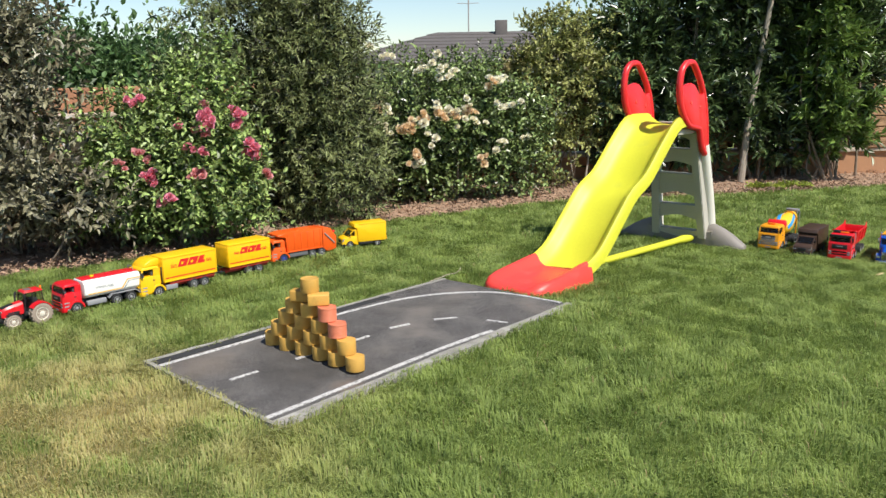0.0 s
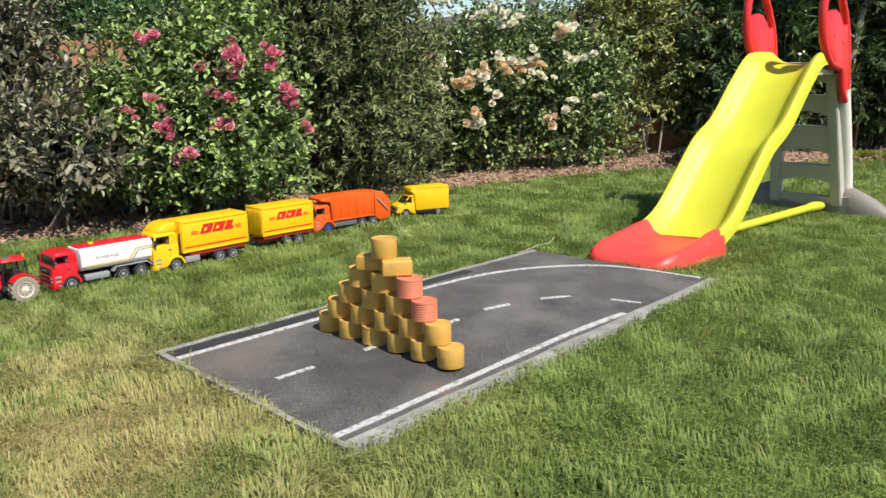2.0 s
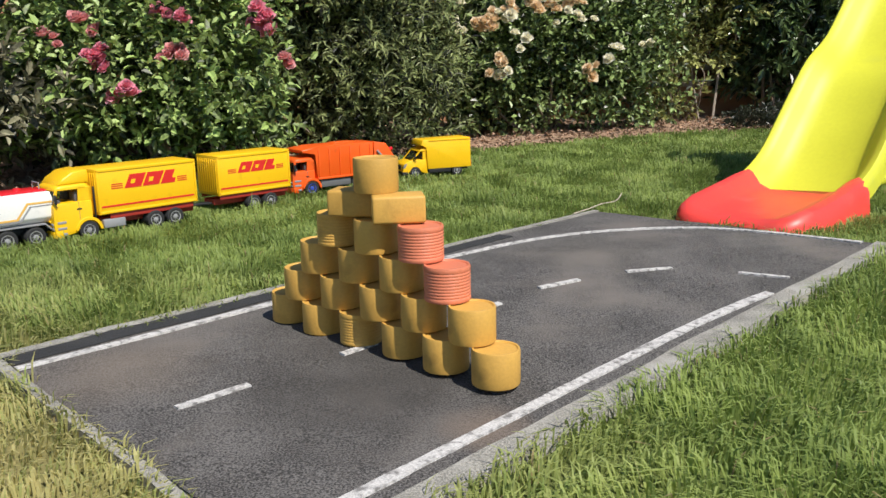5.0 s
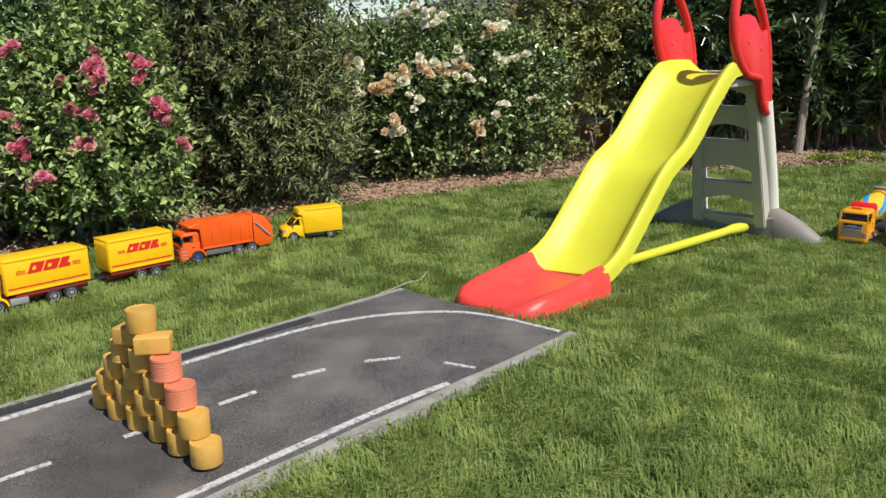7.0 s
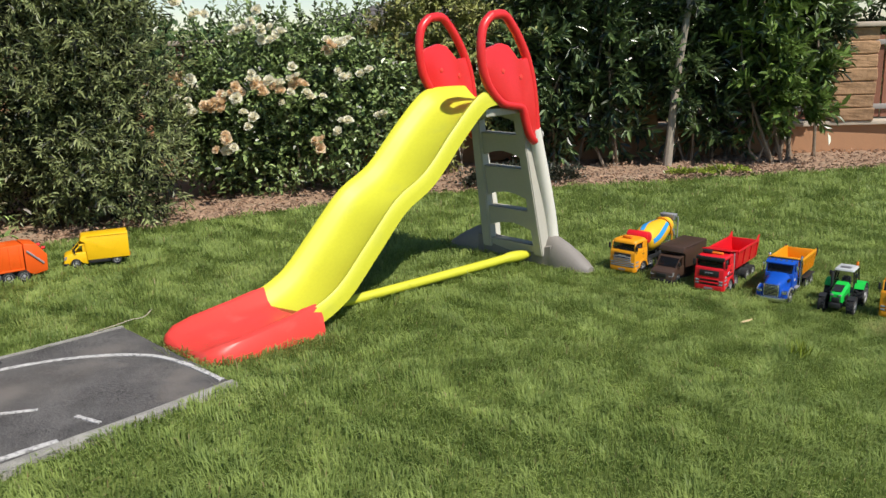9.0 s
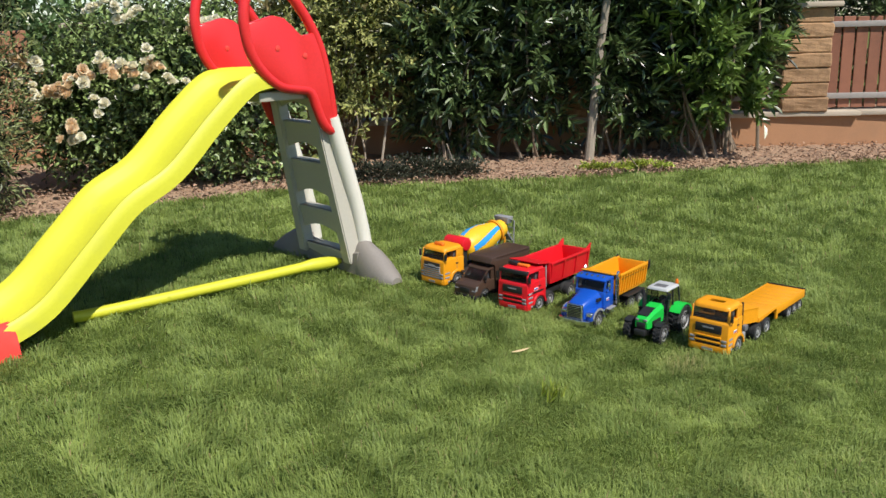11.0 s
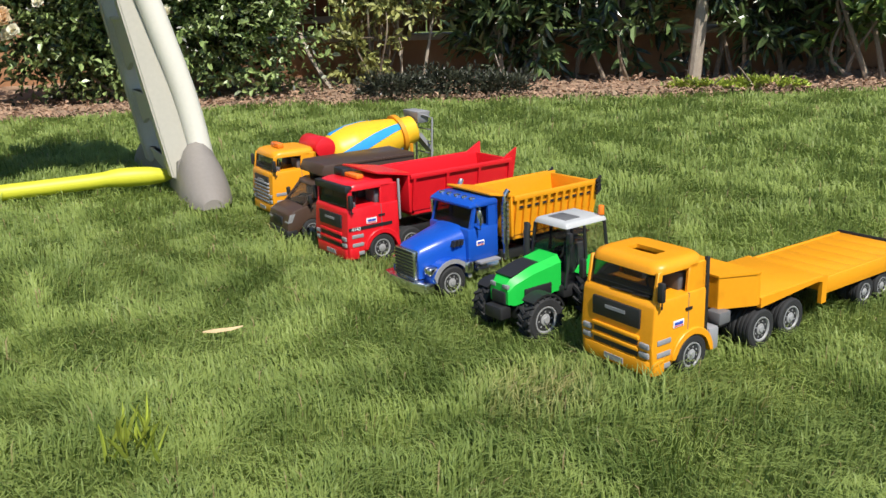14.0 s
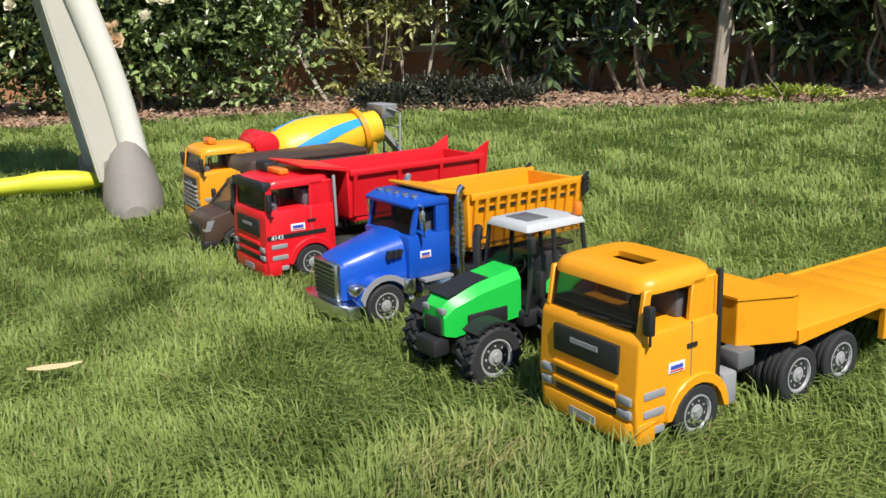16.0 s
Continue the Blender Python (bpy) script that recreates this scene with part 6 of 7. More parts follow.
    block(root, "rear_wall", "toy_blue", -0.073, 0.073, y1 - 0.006, y1, zb, zr - 0.006)
    for s in (-1, 1):
        lo, hi = min(s * 0.066, s * 0.073), max(s * 0.066, s * 0.073)
        part("pillar", prism(bmesh.new(), [(y0 + 0.004, zb), (y0 + 0.013, zb), (y0 + 0.028, zr - 0.006), (y0 + 0.020, zr - 0.006)], lo, hi, "x"), "toy_blue", root)
        part("pillar", prism(bmesh.new(), [(y1 - 0.028, zb), (y1, zb), (y1, zr - 0.006), (y1 - 0.028, zr - 0.006)], lo, hi, "x"), "toy_blue", root)
        mi = part("mirror", bx(bmesh.new(), s * 0.088 - 0.006, s * 0.088 + 0.006, y0 + 0.018, y0 + 0.024, 0.155, 0.19, 0.002), "chrome", root)
        part("arm", tube(bmesh.new(), [(s * 0.074, y0 + 0.024, 0.198), (s * 0.09, y0 + 0.022, 0.198), (s * 0.09, y0 + 0.022, 0.145), (s * 0.074, y0 + 0.024, 0.145)], 0.0016, 6), "chrome", mi)
    part("windscreen", prism(bmesh.new(), [(y0 + 0.006, zb + 0.006), (y0 + 0.008, zb + 0.006), (y0 + 0.024, zr - 0.006), (y0 + 0.022, zr - 0.006)], -0.066, 0.066, "x"), "toy_glass", root)
    rf = part("cab_roof", prism(bmesh.new(), [(y0 + 0.006, zr - 0.012), (y0 + 0.004, zr - 0.005), (y0 + 0.03, zr + 0.006), (y1 - 0.01, zr + 0.006), (y1, zr - 0.002), (y1, zr - 0.012)], -0.075, 0.075, "x", 0.003), "toy_blue", root)
    for k in (-2, -1, 0, 1, 2):
        part("marker_lamp", bx(bmesh.new(), k * 0.028 - 0.005, k * 0.028 + 0.005, y0 + 0.022, y0 + 0.034, zr + 0.002, zr + 0.009, 0.002), "chrome", rf)
    block(root, "seat", "seat_grey", -0.05, 0.05, y1 - 0.035, y1 - 0.012, zb, zr - 0.025, bev=0.005)
    sticker(root, 0.0745, 0.168, 0.105, 0.022, 0.012)
    bed = tipper_bed(root, "amber", 0.262, 0.545, 0.095, 0.203, 0.162, visor=0.068, ribs=11, slots=True, kick=0.012)
    for s in (-1, 1):
        for k in range(4):
            part("warning_stripe", prism(bmesh.new(), [(0.529, 0.165 + k * 0.010), (0.544, 0.176 + k * 0.010), (0.544, 0.181 + k * 0.010), (0.529, 0.170 + k * 0.010)], min(s * 0.0815, s * 0.0885), max(s * 0.0815, s * 0.0885), "x"), "black_plastic", bed, smooth=0)
        block(root, "rear_mudguard", "black_plastic", s * 0.07 - 0.022, s * 0.07 + 0.022, 0.33, 0.50, 0.078, 0.083, bev=0.001)


def red_tipper(x, y, z, yaw):
    root = place_toy("toy_tipper", x, y, z, yaw, "red toy tipper lorry with red ribbed bed and cab visor", "toy truck", ROW_R)
    cabover(root, "toy_red", W=0.166, L=0.152, zb=0.150, zr=0.212, slope=0.012, sunroof=False, dark_brow=True)
    block(root, "side_stripe", "black_plastic", 0.0832, 0.0845, 0.004, 0.13, 0.094, 0.102)
    sticker(root, 0.0835, 0.070, 0.106, 0.030, 0.014)
    txt = bpy.data.curves.new("model_number", "FONT")
    txt.body, txt.size, txt.extrude = "4143", 0.013, 0.0003
    txt.materials.append(M["sticker_white"])
    num = new("model_number", txt)
    num.parent = root
    num.matrix_basis = Matrix.Translation((0.0848, 0.012, 0.0935)) @ Euler((radians(90), 0, radians(90))).to_matrix().to_4x4()
    block(root, "roof_lamp", "lamp_amber", -0.03, 0.05, 0.055, 0.075, 0.213, 0.224, bev=0.003)
    block(root, "roof_box", "black_plastic", -0.06, -0.01, 0.05, 0.078, 0.213, 0.232, bev=0.004)
    chassis(root, 0.12, 0.52)
    for yy in (0.098, 0.185):
        axle(root, yy, 0.085, 0.037, 0.026)
    for yy in (0.36, 0.448):
        axle(root, yy, 0.088, 0.037, 0.030, double=True)
    for s in (-1, 1):
        block(root, "air_dam", "mid_grey", s * 0.079 - 0.003, s * 0.079 + 0.003, 0.154, 0.160, 0.10, 0.205, bev=0.002)
    tipper_bed(root, "toy_red", 0.190, 0.545, 0.100, 0.210, 0.168, visor=0.10, ribs=4, rear_up=0.026, kick=0.016)


def delivery_van(x, y, z, yaw, body, label, group, name="toy_delivery_van"):
    root = place_toy(name, x, y, z, yaw, label, "toy van", group)
    h = 0.068
    arch = [(0.072 + 0.036 * math.cos(a), 0.03 + 0.036 * math.sin(a)) for a in [math.pi * k / 10 for k in range(11)]]
    prof = [(0.004, 0.02), (0.0, 0.04), (0.006, 0.078), (0.022, 0.088), (0.058, 0.098), (0.145, 0.098), (0.145, 0.02)] + [p for p in arch if p[1] > 0.02]
    part("cab", prism(bmesh.new(), prof, -h, h, "x", 0.004, 2), body, root, smooth=40)
    for s in (-1, 1):
        lo, hi = min(s * (h - 0.010), s * (h - 0.003)), max(s * (h - 0.010), s * (h - 0.003))
        part("pillar", prism(bmesh.new(), [(0.050, 0.096), (0.060, 0.096), (0.108, 0.145), (0.098, 0.145)], lo, hi, "x"), body, root)
        part("pillar", prism(bmesh.new(), [(0.118, 0.096), (0.146, 0.096), (0.146, 0.145), (0.118, 0.145)], lo, hi, "x"), body, root)
        part("headlight", prism(bmesh.new(), [(0.002, 0.058), (0.014, 0.058), (0.026, 0.082), (0.010, 0.080)], min(s * (h - 0.022), s * (h + 0.0008)), max(s * (h - 0.022), s * (h + 0.0008)), "x"), "lamp_clear", root)
        mirror(root, s * h, 0.070, 0.104, 0.024, s)
    part("windscreen", prism(bmesh.new(), [(0.055, 0.098), (0.057, 0.098), (0.104, 0.146), (0.102, 0.146)], -h + 0.011, h - 0.011, "x"), "toy_glass", root)
    block(root, "seat", "seat_grey", -0.05, 0.05, 0.115, 0.135, 0.09, 0.135, bev=0.005)
    part("cab_roof", prism(bmesh.new(), [(0.094, 0.142), (0.100, 0.150), (0.118, 0.156), (0.148, 0.156), (0.148, 0.142)], -h, h, "x", 0.003), body, root)
    block(root, "bumper", "black_plastic", -h - 0.001, h + 0.001, -0.003, 0.03, 0.018, 0.038, bev=0.004)
    block(root, "grille", "black_plastic", -0.03, 0.03, -0.001, 0.006, 0.048, 0.070, bev=0.002)
    box = part("cargo_box", prism(bmesh.new(), [(0.140, 0.045), (0.140, 0.165), (0.105, 0.175), (0.118, 0.203), (0.40, 0.207), (0.40, 0.045)], -0.076, 0.076, "x", 0.004, 2), body, root, smooth=40)
    for s in (-1, 1):
        block(box, "side_rail", body, min(s * 0.076, s * 0.079), max(s * 0.076, s * 0.079), 0.15, 0.395, 0.196, 0.203, bev=0.001)
        block(box, "skirt", "black_plastic", min(s * 0.06, s * 0.074), max(s * 0.06, s * 0.074), 0.15, 0.28, 0.024, 0.046, bev=0.002)
    axle(root, 0.072, 0.068, 0.030, 0.020)
    axle(root, 0.318, 0.072, 0.030, 0.020)
    chassis(root, 0.13, 0.395, 0.03)
    for s in (-1, 1):
        block(root, "tail_lamp", "lamp_amber", s * 0.066 - 0.006, s * 0.066 + 0.006, 0.399, 0.403, 0.05, 0.075)


def mixer(x, y, z, yaw):
    root = place_toy("toy_concrete_mixer", x, y, z, yaw, "amber toy concrete mixer with yellow and blue striped drum", "toy truck", ROW_R)
    cabover(root, "amber", L=0.150, zb=0.148, zr=0.208, sunroof=False, bars=6)
    block(root, "roof_lamp", "lamp_amber", -0.03, 0.03, 0.05, 0.07, 0.209, 0.224, bev=0.004)
    chassis(root, 0.12, 0.56)
    for yy in (0.098, 0.185):
        axle(root, yy, 0.085, 0.037, 0.026)
    for yy in (0.40, 0.488):
        axle(root, yy, 0.088, 0.037, 0.030, double=True)
    part("water_tank", cyl(bmesh.new(), (-0.070, 0.190, 0.197), (0.070, 0.190, 0.197), 0.034, None, 22, 0.006), "toy_red", root, "red plastic water tank")
    block(root, "tank_stand", "black_plastic", -0.06, 0.06, 0.172, 0.200, 0.066, 0.18, bev=0.003)
    # drum with two spiral stripes
    a, b = Vector((0, 0.215, 0.150)), Vector((0, 0.535, 0.212))
    axis = (b - a).normalized()
    up = Vector((1, 0, 0)).cross(axis)
    prof = [(0.0, 0.03), (0.03, 0.058), (0.12, 0.074), (0.30, 0.082), (0.48, 0.078), (0.75, 0.060), (0.90, 0.048), (1.0, 0.046)]
    seg, rows = 36, 30
    grid = []
    for i in range(rows + 1):
        t = i / rows
        r = float(np.interp(t, [p[0] for p in prof], [p[1] for p in prof]))
        grid.append([a + (b - a) * t + r * (math.cos(2 * math.pi * k / seg) * Vector((1, 0, 0)) + math.sin(2 * math.pi * k / seg) * up) for k in range(seg)])
    drum = part("drum", loft(bmesh.new(), grid), "drum_yellow", root, smooth=45)
    for st in range(4):
        rings = []
        for i in range(3, rows - 3):
            c = 9 * st + i * 0.16
            row = []
            for k in (c - 1.15, c - 0.4, c + 0.4, c + 1.15):
                an = 2 * math.pi * k / seg
                r = float(np.interp(i / rows, [p[0] for p in prof], [p[1] for p in prof])) + 0.0012
                row.append(a + (b - a) * (i / rows) + r * (math.cos(an) * Vector((1, 0, 0)) + math.sin(an) * up))
            low = [q - (q - (a + (b - a) * (i / rows))).normalized() * 0.003 for q in row[::-1]]
            rings.append(row + low)
        part("stripe", loft(bmesh.new(), rings), "drum_blue", drum, "blue painted stripe", smooth=45)
    part("drum_ring", lathe([(0, 0.062), (0, 0.066), (0.014, 0.066), (0.014, 0.062)], 30), "amber_deep", drum).matrix_basis = Matrix.Translation(a + (b - a) * 0.80) @ Matrix.Rotation(math.atan2(axis.z, axis.y), 4, "X") @ Matrix.Rotation(radians(90), 4, "Z")
    for s in (-1, 1):
        part("stand", tube(bmesh.new(), [(s * 0.05, 0.50, 0.06), (s * 0.055, 0.50, 0.175)], 0.006, 6), "amber_deep", root)
        part("frame", tube(bmesh.new(), [(s * 0.05, 0.535, 0.06), (s * 0.05, 0.575, 0.06), (s * 0.05, 0.585, 0.25), (s * 0.05, 0.545, 0.265)], 0.0035, 6), "mid_grey", root)
    part("hopper", bx(bmesh.new(), -0.04, 0.04, 0.535, 0.575, 0.235, 0.275, 0.004, 2, taper=(1.3, 1.2)), "mid_grey", root)
    part("chute", prism(bmesh.new(), [(0.55, 0.19), (0.60, 0.13), (0.605, 0.136), (0.56, 0.20)], -0.022, 0.022, "x"), "mid_grey", root)
    for k in range(4):
        part("rung", tube(bmesh.new(), [(-0.05, 0.583, 0.09 + k * 0.04), (0.05, 0.583, 0.09 + k * 0.04)], 0.0025, 5), "mid_grey", root)


def logo(parent, x, y, z, w):
    """Three slanted red blocks and two thin stripes, as on the side of the parcel boxes."""
    h = w * 0.235
    for k, (a, b) in enumerate(((0.0, 0.31), (0.34, 0.66), (0.69, 0.93))):
        y0, y1 = y + w * (a - 0.5), y + w * (b - 0.5)
        s = h * 0.5
        prof = [(y0, z), (y1, z), (y1 + s, z + h), (y0 + s, z + h)] if k < 2 else [(y0, z), (y1 + s * 0.35, z), (y1 + s * 0.55, z + h * 0.36), (y0 + s + h * 0.5, z + h * 0.36), (y0 + s + h * 0.8, z + h), (y0 + s, z + h)]
        part("logo_block", prism(bmesh.new(), prof, x, x + 0.0012, "x"), "logo_red", parent, smooth=0)
        if k < 2:
            part("logo_gap", prism(bmesh.new(), [(y0 + (y1 - y0) * 0.36, z + h * 0.30), (y0 + (y1 - y0) * 0.62, z + h * 0.30), (y0 + (y1 - y0) * 0.70, z + h * 0.62), (y0 + (y1 - y0) * 0.46, z + h * 0.62)], x + 0.001, x + 0.002, "x"), "mail_yellow", parent, smooth=0)
    for k in range(3):
        part("logo_stripe", bx(bmesh.new(), x, x + 0.0012, y - w * 0.74, y - w * 0.53, z + h * (0.05 + 0.15 * k), z + h * (0.12 + 0.15 * k)), "logo_red", parent, smooth=0)
        part("logo_stripe", bx(bmesh.new(), x, x + 0.0012, y + w * 0.53, y + w * 0.72, z + h * (0.05 + 0.15 * k), z + h * (0.12 + 0.15 * k)), "logo_red", parent, smooth=0)


def container(root, y0, y1, z0, z1, name):
    h = 0.084
    c = block(root, name, "mail_yellow", -h, h, y0, y1, z0, z1, bev=0.003, label="yellow swap-body box with red lettering blocks")
    for s in (-1, 1):
        for z in (z0 + 0.002, z1 - 0.012):
            block(c, "edge_rail", "mail_yellow", min(s * h, s * (h + 0.003)), max(s * h, s * (h + 0.003)), y0 + 0.002, y1 - 0.002, z, z + 0.010, bev=0.001)
        for y in (y0 + 0.002, y1 - 0.010):
            block(c, "corner_post", "mail_yellow", min(s * h, s * (h + 0.003)), max(s * h, s * (h + 0.003)), y, y + 0.008, z0, z1, bev=0.001)
    block(c, "red_band", "logo_red", h, h + 0.0012, y0 + 0.015, y1 - 0.015, z0 + 0.026, z0 + 0.033)
    for k in range(9):
        block(c, "door_rib", "mail_yellow", -h + 0.012 + k * 0.018, -h + 0.018 + k * 0.018, y0 - 0.003, y0 + 0.001, z0 + 0.012, z1 - 0.014, bev=0.001)
    logo(c, h + 0.0002, (y0 + y1) / 2 + 0.01, (z0 + z1) / 2 + 0.004, (y1 - y0) * 0.52)


def mail_lorry(x, y, z, yaw):
    root = place_toy("toy_parcel_lorry", x, y, z, yaw, "yellow toy parcel lorry with box body", "toy truck", ROW_L)
    cabover(root, "mail_yellow", W=0.168, L=0.150, zb=0.150, zr=0.218, wy=0.13, sunroof=False)
    prof = [(0.03, 0.216), (0.05, 0.238), (0.09, 0.262), (0.15, 0.268), (0.15, 0.216)]
    part("roof_fairing", prism(bmesh.new(), prof, -0.075, 0.075, "x", 0.006, 2), "mail_yellow", root, smooth=45)
    chassis(root, 0.14, 0.60, material="chassis_red")
    axle(root, 0.130, 0.085, 0.037, 0.026)
    for yy in (0.405, 0.492):
        axle(root, yy, 0.086, 0.037, 0.030, double=True)
    container(root, 0.172, 0.60, 0.086, 0.262, "box_body")
    for s in (-1, 1):
        block(root, "side_skirt", "chassis_red", min(s * 0.072, s * 0.078), max(s * 0.072, s * 0.078), 0.22, 0.58, 0.066, 0.086, bev=0.001)
        block(root, "side_tank", "mid_grey", s * 0.066 - 0.015, s * 0.066 + 0.015, 0.19, 0.28, 0.032, 0.066, bev=0.005)
        block(root, "air_dam", "black_plastic", s * 0.080 - 0.004, s * 0.080 + 0.004, 0.158, 0.164, 0.075, 0.20, bev=0.002)


def mail_trailer(x, y, z, yaw):
    root = place_toy("toy_parcel_trailer", x, y, z, yaw, "yellow toy parcel trailer with box body", "toy trailer", ROW_L)
    chassis(root, 0.0, 0.37, material="chassis_red")
    for yy in (0.175, 0.262):
        axle(root, yy, 0.086, 0.036, 0.030)
    container(root, 0.0, 0.375, 0.086, 0.258, "box_body")
    part("drawbar", tube(bmesh.new(), [(0.02, 0.03, 0.05), (0.0, -0.10, 0.05), (-0.02, 0.03, 0.05)], 0.005, 6), "black_plastic", root)
    for s in (-1, 1):
        block(root, "side_skirt", "chassis_red", min(s * 0.072, s * 0.078), max(s * 0.072, s * 0.078), 0.01, 0.36, 0.068, 0.086, bev=0.001)


def tanker(x, y, z, yaw):
    root = place_toy("toy_tank_lorry", x, y, z, yaw, "toy tank lorry with red cab and white red-topped tank", "toy truck", ROW_L)
    cabover(root, "toy_red", W=0.164, L=0.128, zb=0.140, zr=0.200, wy=0.09, sunroof=False)
    chassis(root, 0.12, 0.53)
    axle(root, 0.09, 0.085, 0.037, 0.026)
    for yy in (0.36, 0.46):
        axle(root, yy, 0.086, 0.037, 0.030, double=True)
    h = 0.084
    sec = [(-0.055, 0.082), (-h, 0.105), (-h, 0.175), (-0.066, 0.197), (0.066, 0.197), (h, 0.175), (h, 0.105), (0.055, 0.082)]
    tank = part("tank", prism(bmesh.new(), sec, 0.148, 0.535, "y", 0.006, 3), "tank_white", root, smooth=40)
    block(tank, "tank_top", "toy_red", -0.05, 0.05, 0.155, 0.528, 0.194, 0.205, bev=0.003)
    for k in range(3):
        part("filler_lid", cyl(bmesh.new(), (0, 0.24 + k * 0.1, 0.204), (0, 0.24 + k * 0.1, 0.213), 0.014, 0.012, 14), "mail_yellow" if k == 0 else "toy_red", tank)
    part("decal_line", prism(bmesh.new(), [(0.17, 0.112), (0.40, 0.112), (0.44, 0.165), (0.53, 0.165), (0.53, 0.158), (0.445, 0.158), (0.405, 0.105), (0.17, 0.105)], h, h + 0.0012, "x"), "decal_gold", tank, smooth=0)
    part("decal_line", prism(bmesh.new(), [(0.17, 0.102), (0.41, 0.102), (0.45, 0.152), (0.53, 0.152), (0.53, 0.148), (0.455, 0.148), (0.415, 0.098), (0.17, 0.098)], h, h + 0.0012, "x"), "mid_grey", tank, smooth=0)
    txt = bpy.data.curves.new("lettering", "FONT")
    txt.body, txt.size, txt.shear, txt.extrude = "POWER FUEL", 0.021, 0.2, 0.0003
    txt.materials.append(M["grey_plastic"])
    words = new("lettering", txt)
    words.parent = tank
    words.matrix_basis = Matrix.Translation((h + 0.0006, 0.222, 0.136)) @ Euler((radians(90), 0, radians(90))).to_matrix().to_4x4()
    for s in (-1, 1):
        part("mudguard", prism(bmesh.new(), [(0.305, 0.06), (0.325, 0.083), (0.50, 0.083), (0.52, 0.06), (0.514, 0.06), (0.497, 0.079), (0.328, 0.079), (0.311, 0.06)], min(s * 0.05, s * 0.088), max(s * 0.05, s * 0.088), "x"), "mid_grey", root)
        block(root, "hose_box", "mid_grey", s * 0.07 - 0.014, s * 0.07 + 0.014, 0.16, 0.29, 0.035, 0.066, bev=0.006)
    part("rear_hoop", tube(bmesh.new(), [(-0.03, 0.51, 0.205), (-0.03, 0.51, 0.228), (0.03, 0.51, 0.228), (0.03, 0.51, 0.205)], 0.0025, 6), "mid_grey", tank)


def refuse_lorry(x, y, z, yaw):
    root = place_toy("toy_refuse_lorry", x, y, z, yaw, "orange toy refuse lorry with ribbed body", "toy truck", ROW_L)
    cabover(root, "toy_orange", W=0.166, L=0.125, zb=0.125, zr=0.188, wy=0.105, sunroof=False)
    chassis(root, 0.12, 0.56)
    axle(root, 0.105, 0.085, 0.037, 0.026, "sticker_blue")
    for yy in (0.37, 0.458):
        axle(root, yy, 0.086, 0.037, 0.030)
    h = 0.084
    body = part("refuse_body", prism(bmesh.new(), [(0.135, 0.075), (0.135, 0.205), (0.06, 0.210), (0.06, 0.226), (0.15, 0.236), (0.47, 0.236), (0.47, 0.075)], -h, h, "x", 0.005, 2), "toy_orange", root, smooth=40)
    tail = part("tail_hopper", prism(bmesh.new(), [(0.475, 0.06), (0.475, 0.238), (0.55, 0.225), (0.605, 0.15), (0.60, 0.05), (0.52, 0.035)], -h, h, "x", 0.005, 2), "toy_orange", root, smooth=40)
    for s in (-1, 1):
        for y in (0.15, 0.21, 0.27, 0.33, 0.39, 0.45):
            block(body, "rib", "toy_orange", min(s * h, s * (h + 0.004)), max(s * h, s * (h + 0.004)), y - 0.004, y + 0.004, 0.085, 0.226, bev=0.001)
        block(body, "lower_rail", "toy_orange", min(s * h, s * (h + 0.005)), max(s * h, s * (h + 0.005)), 0.14, 0.468, 0.075, 0.086, bev=0.002)
        part("ram", tube(bmesh.new(), [(s * (h + 0.004), 0.49, 0.19), (s * (h + 0.004), 0.58, 0.10)], 0.006, 8), "mid_grey", tail)
        part("tail_lamp", cyl(bmesh.new(), (s * 0.06, 0.58, 0.19), (s * 0.06, 0.60, 0.19), 0.010, None, 12), "toy_red", tail)
        block(root, "side_guard", "grey_plastic", s * 0.075 - 0.004, s * 0.075 + 0.004, 0.16, 0.33, 0.035, 0.07, bev=0.002)
    part("roof_bump", prism(bmesh.new(), [(0.26, 0.235), (0.28, 0.245), (0.38, 0.245), (0.40, 0.235)], -0.03, 0.03, "x", 0.003), "toy_orange", body)


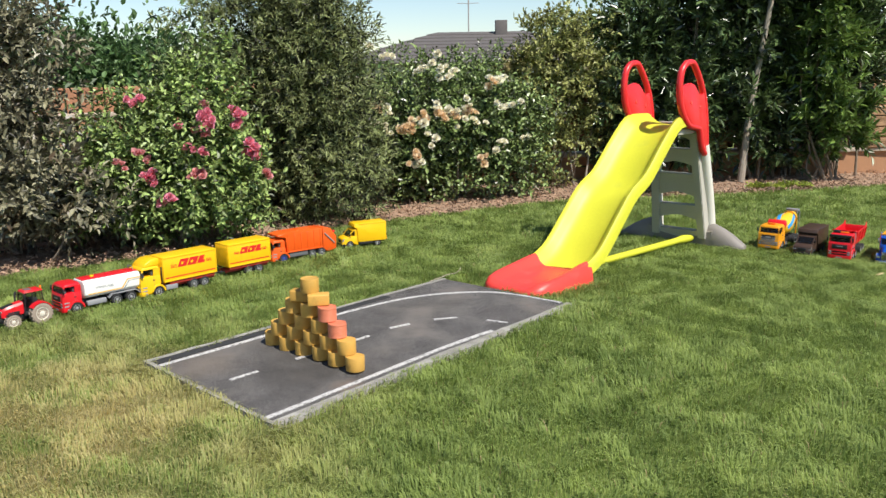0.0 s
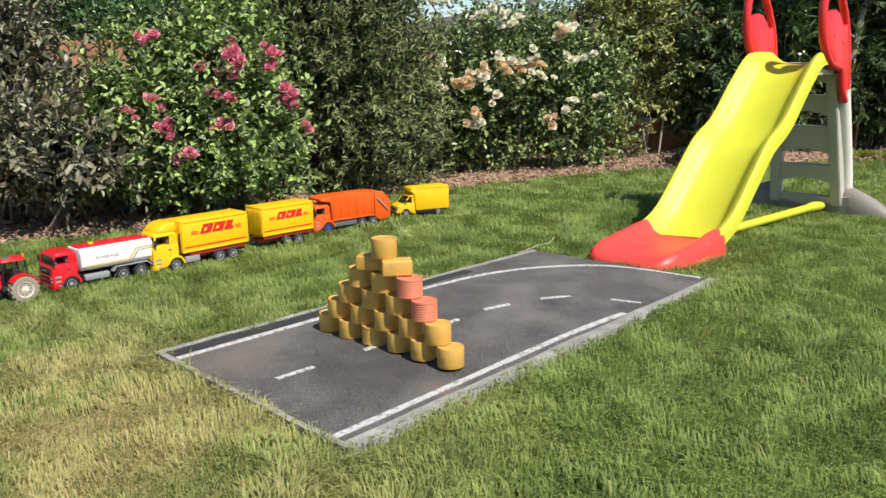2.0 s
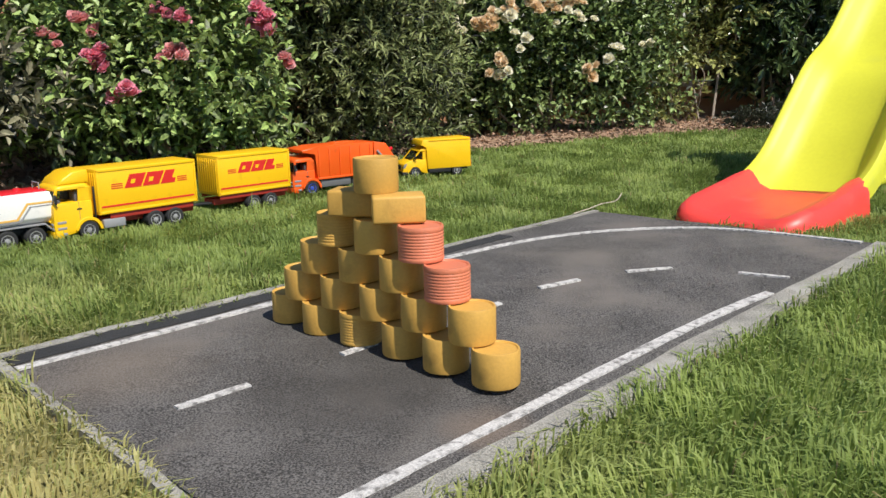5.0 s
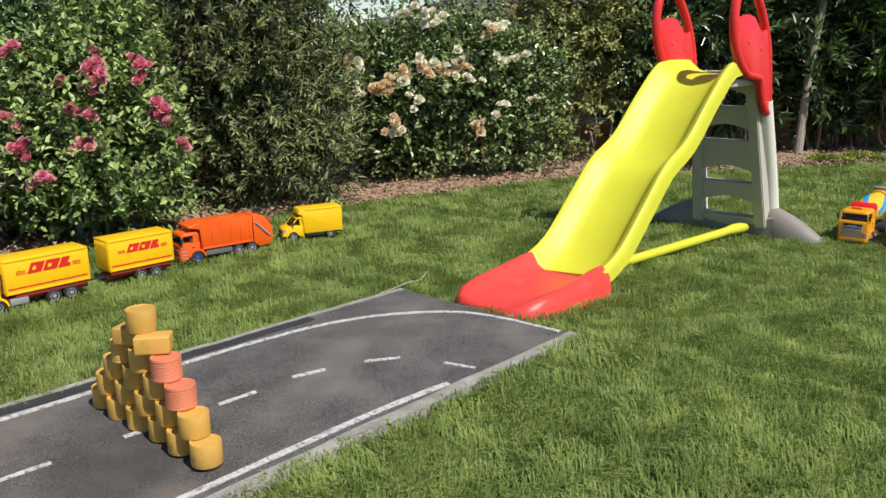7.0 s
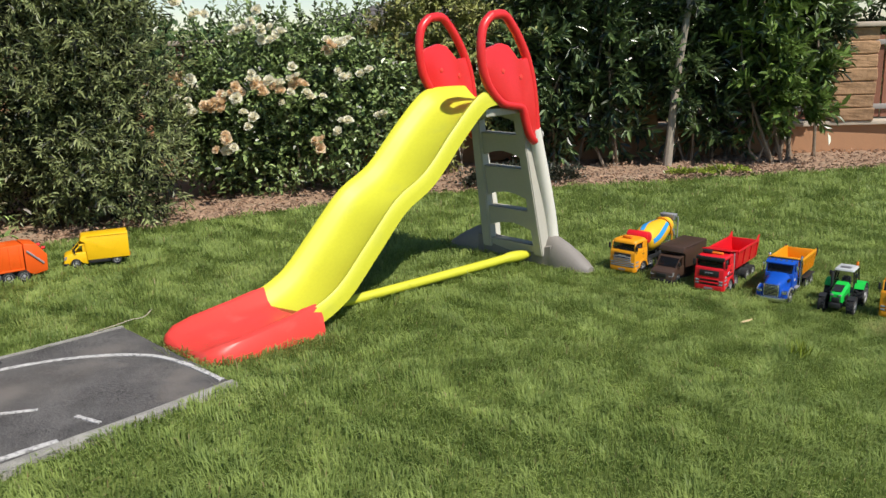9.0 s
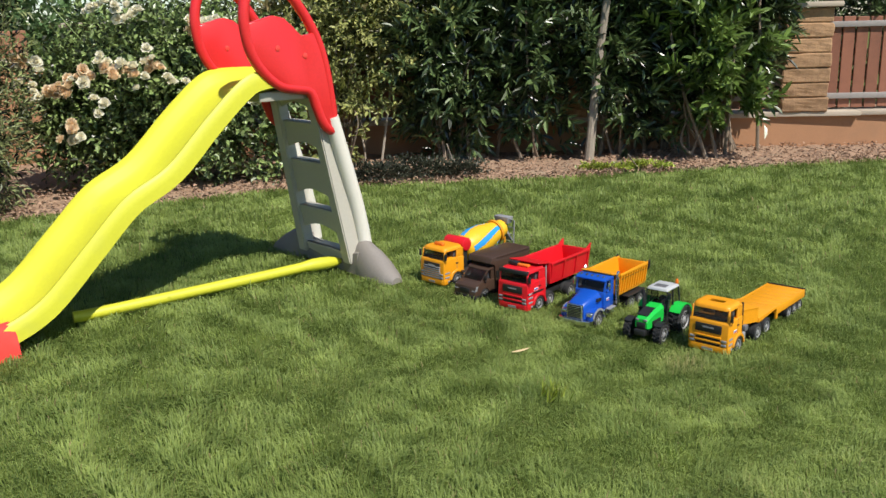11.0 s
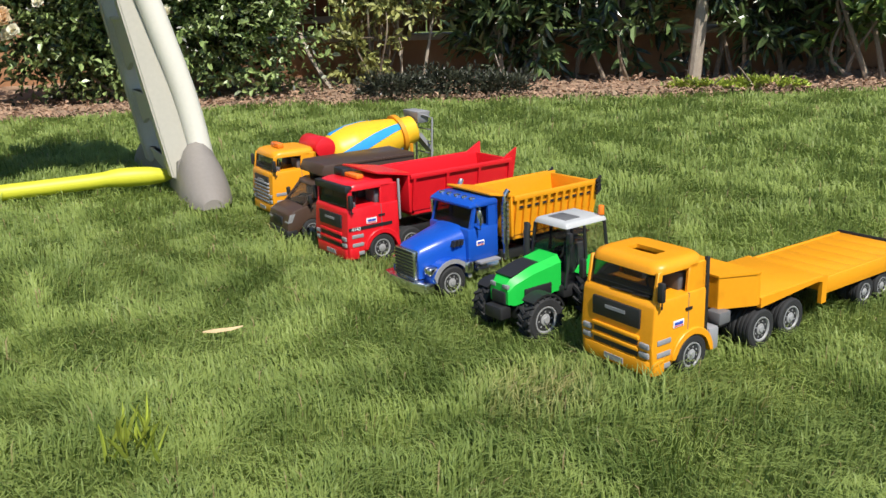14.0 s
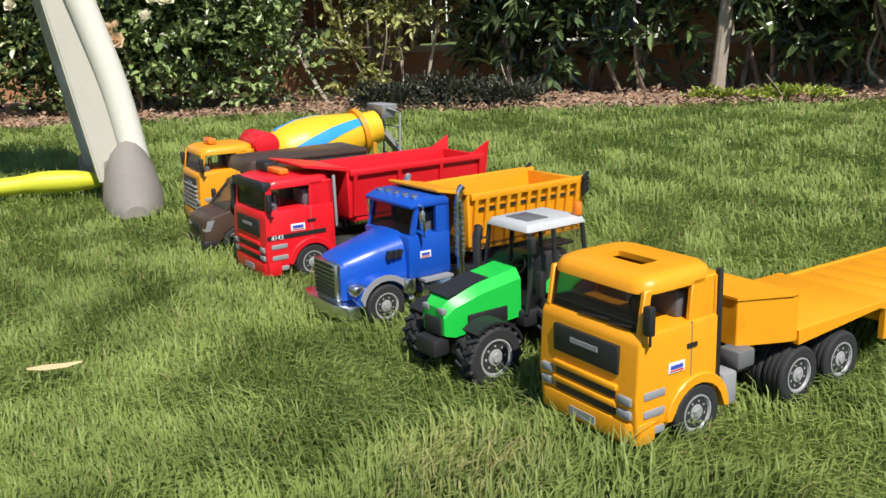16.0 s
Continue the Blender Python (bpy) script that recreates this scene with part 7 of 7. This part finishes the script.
def build_toys():
    low_loader(3.808, 6.081, -0.03, -37)
    toy_tractor(3.560, 6.215, -0.033, -35, "toy_green", "roof_white", "rim_silver", "green toy tractor with white cab roof and black tyres", ROW_R)
    bonnet_tipper(3.296, 6.391, -0.032, -35)
    red_tipper(3.030, 6.598, -0.025, -36)
    delivery_van(2.80, 6.74, -0.015, -40, "van_brown", "dark brown toy delivery van with box body", ROW_R)
    mixer(2.62, 6.98, -0.015, -40)
    toy_tractor(-2.70, 5.07, -0.01, -41.6, "toy_red", "toy_red", "cream_rim", "red toy tractor with dusty cream wheels", ROW_L, rubber="dusty_tyre")
    tanker(-2.48, 5.38, -0.01, -43)
    mail_lorry(-2.11, 5.745, -0.01, -41.6)
    mail_trailer(-1.655, 6.31, -0.01, -43.5)
    refuse_lorry(-1.42, 6.78, -0.01, -50)
    delivery_van(-0.905, 7.31, 0.0, -65, "mail_yellow", "yellow toy delivery van with box body", ROW_L)
    # a splinter of wood and a dry leaf on the grass
    bm = bmesh.new()
    rings = [[(-0.035, 0, 0.034), (-0.035, 0.002, 0.036), (-0.035, 0.0, 0.037)], [(-0.01, -0.006, 0.034), (-0.01, 0.007, 0.036), (-0.01, 0.0, 0.040)], [(0.02, -0.005, 0.036), (0.02, 0.005, 0.037), (0.02, 0.0, 0.041)], [(0.042, 0.001, 0.040), (0.042, 0.003, 0.041), (0.042, 0.002, 0.042)]]
    rng = np.random.default_rng(77)
    n = 30
    base = np.stack([rng.normal(0, 0.022, n), rng.normal(0, 0.022, n), np.full(n, 0.0)], 1)
    up = np.stack([rng.normal(0.1, 0.35, n), rng.normal(0, 0.35, n), np.ones(n)], 1)
    weed = leaves("weed_tuft", base, up, unit(rng, n), rng.uniform(0.045, 0.085, n), rng.uniform(0.003, 0.0055, n), "cover_lime", None, 0.2, 0.2)
    weed.location = (3.18, 5.60, -0.01)
    tagged(weed, "tuft of taller pale green weed in the lawn", "weed")
    ob = part("wood_splinter", loft(bmesh.new(), rings), "straw")
    ob.matrix_world = pose(3.065, 6.02, -0.024, 0, 0, 25)
    tagged(ob, "pale splinter of wood lying on the grass", "splinter")

# ---- build ----
build_ground()
build_wall()
build_far()
build_slide()
build_road()
build_cans()
build_toys()
build_plants()
build_lawn()
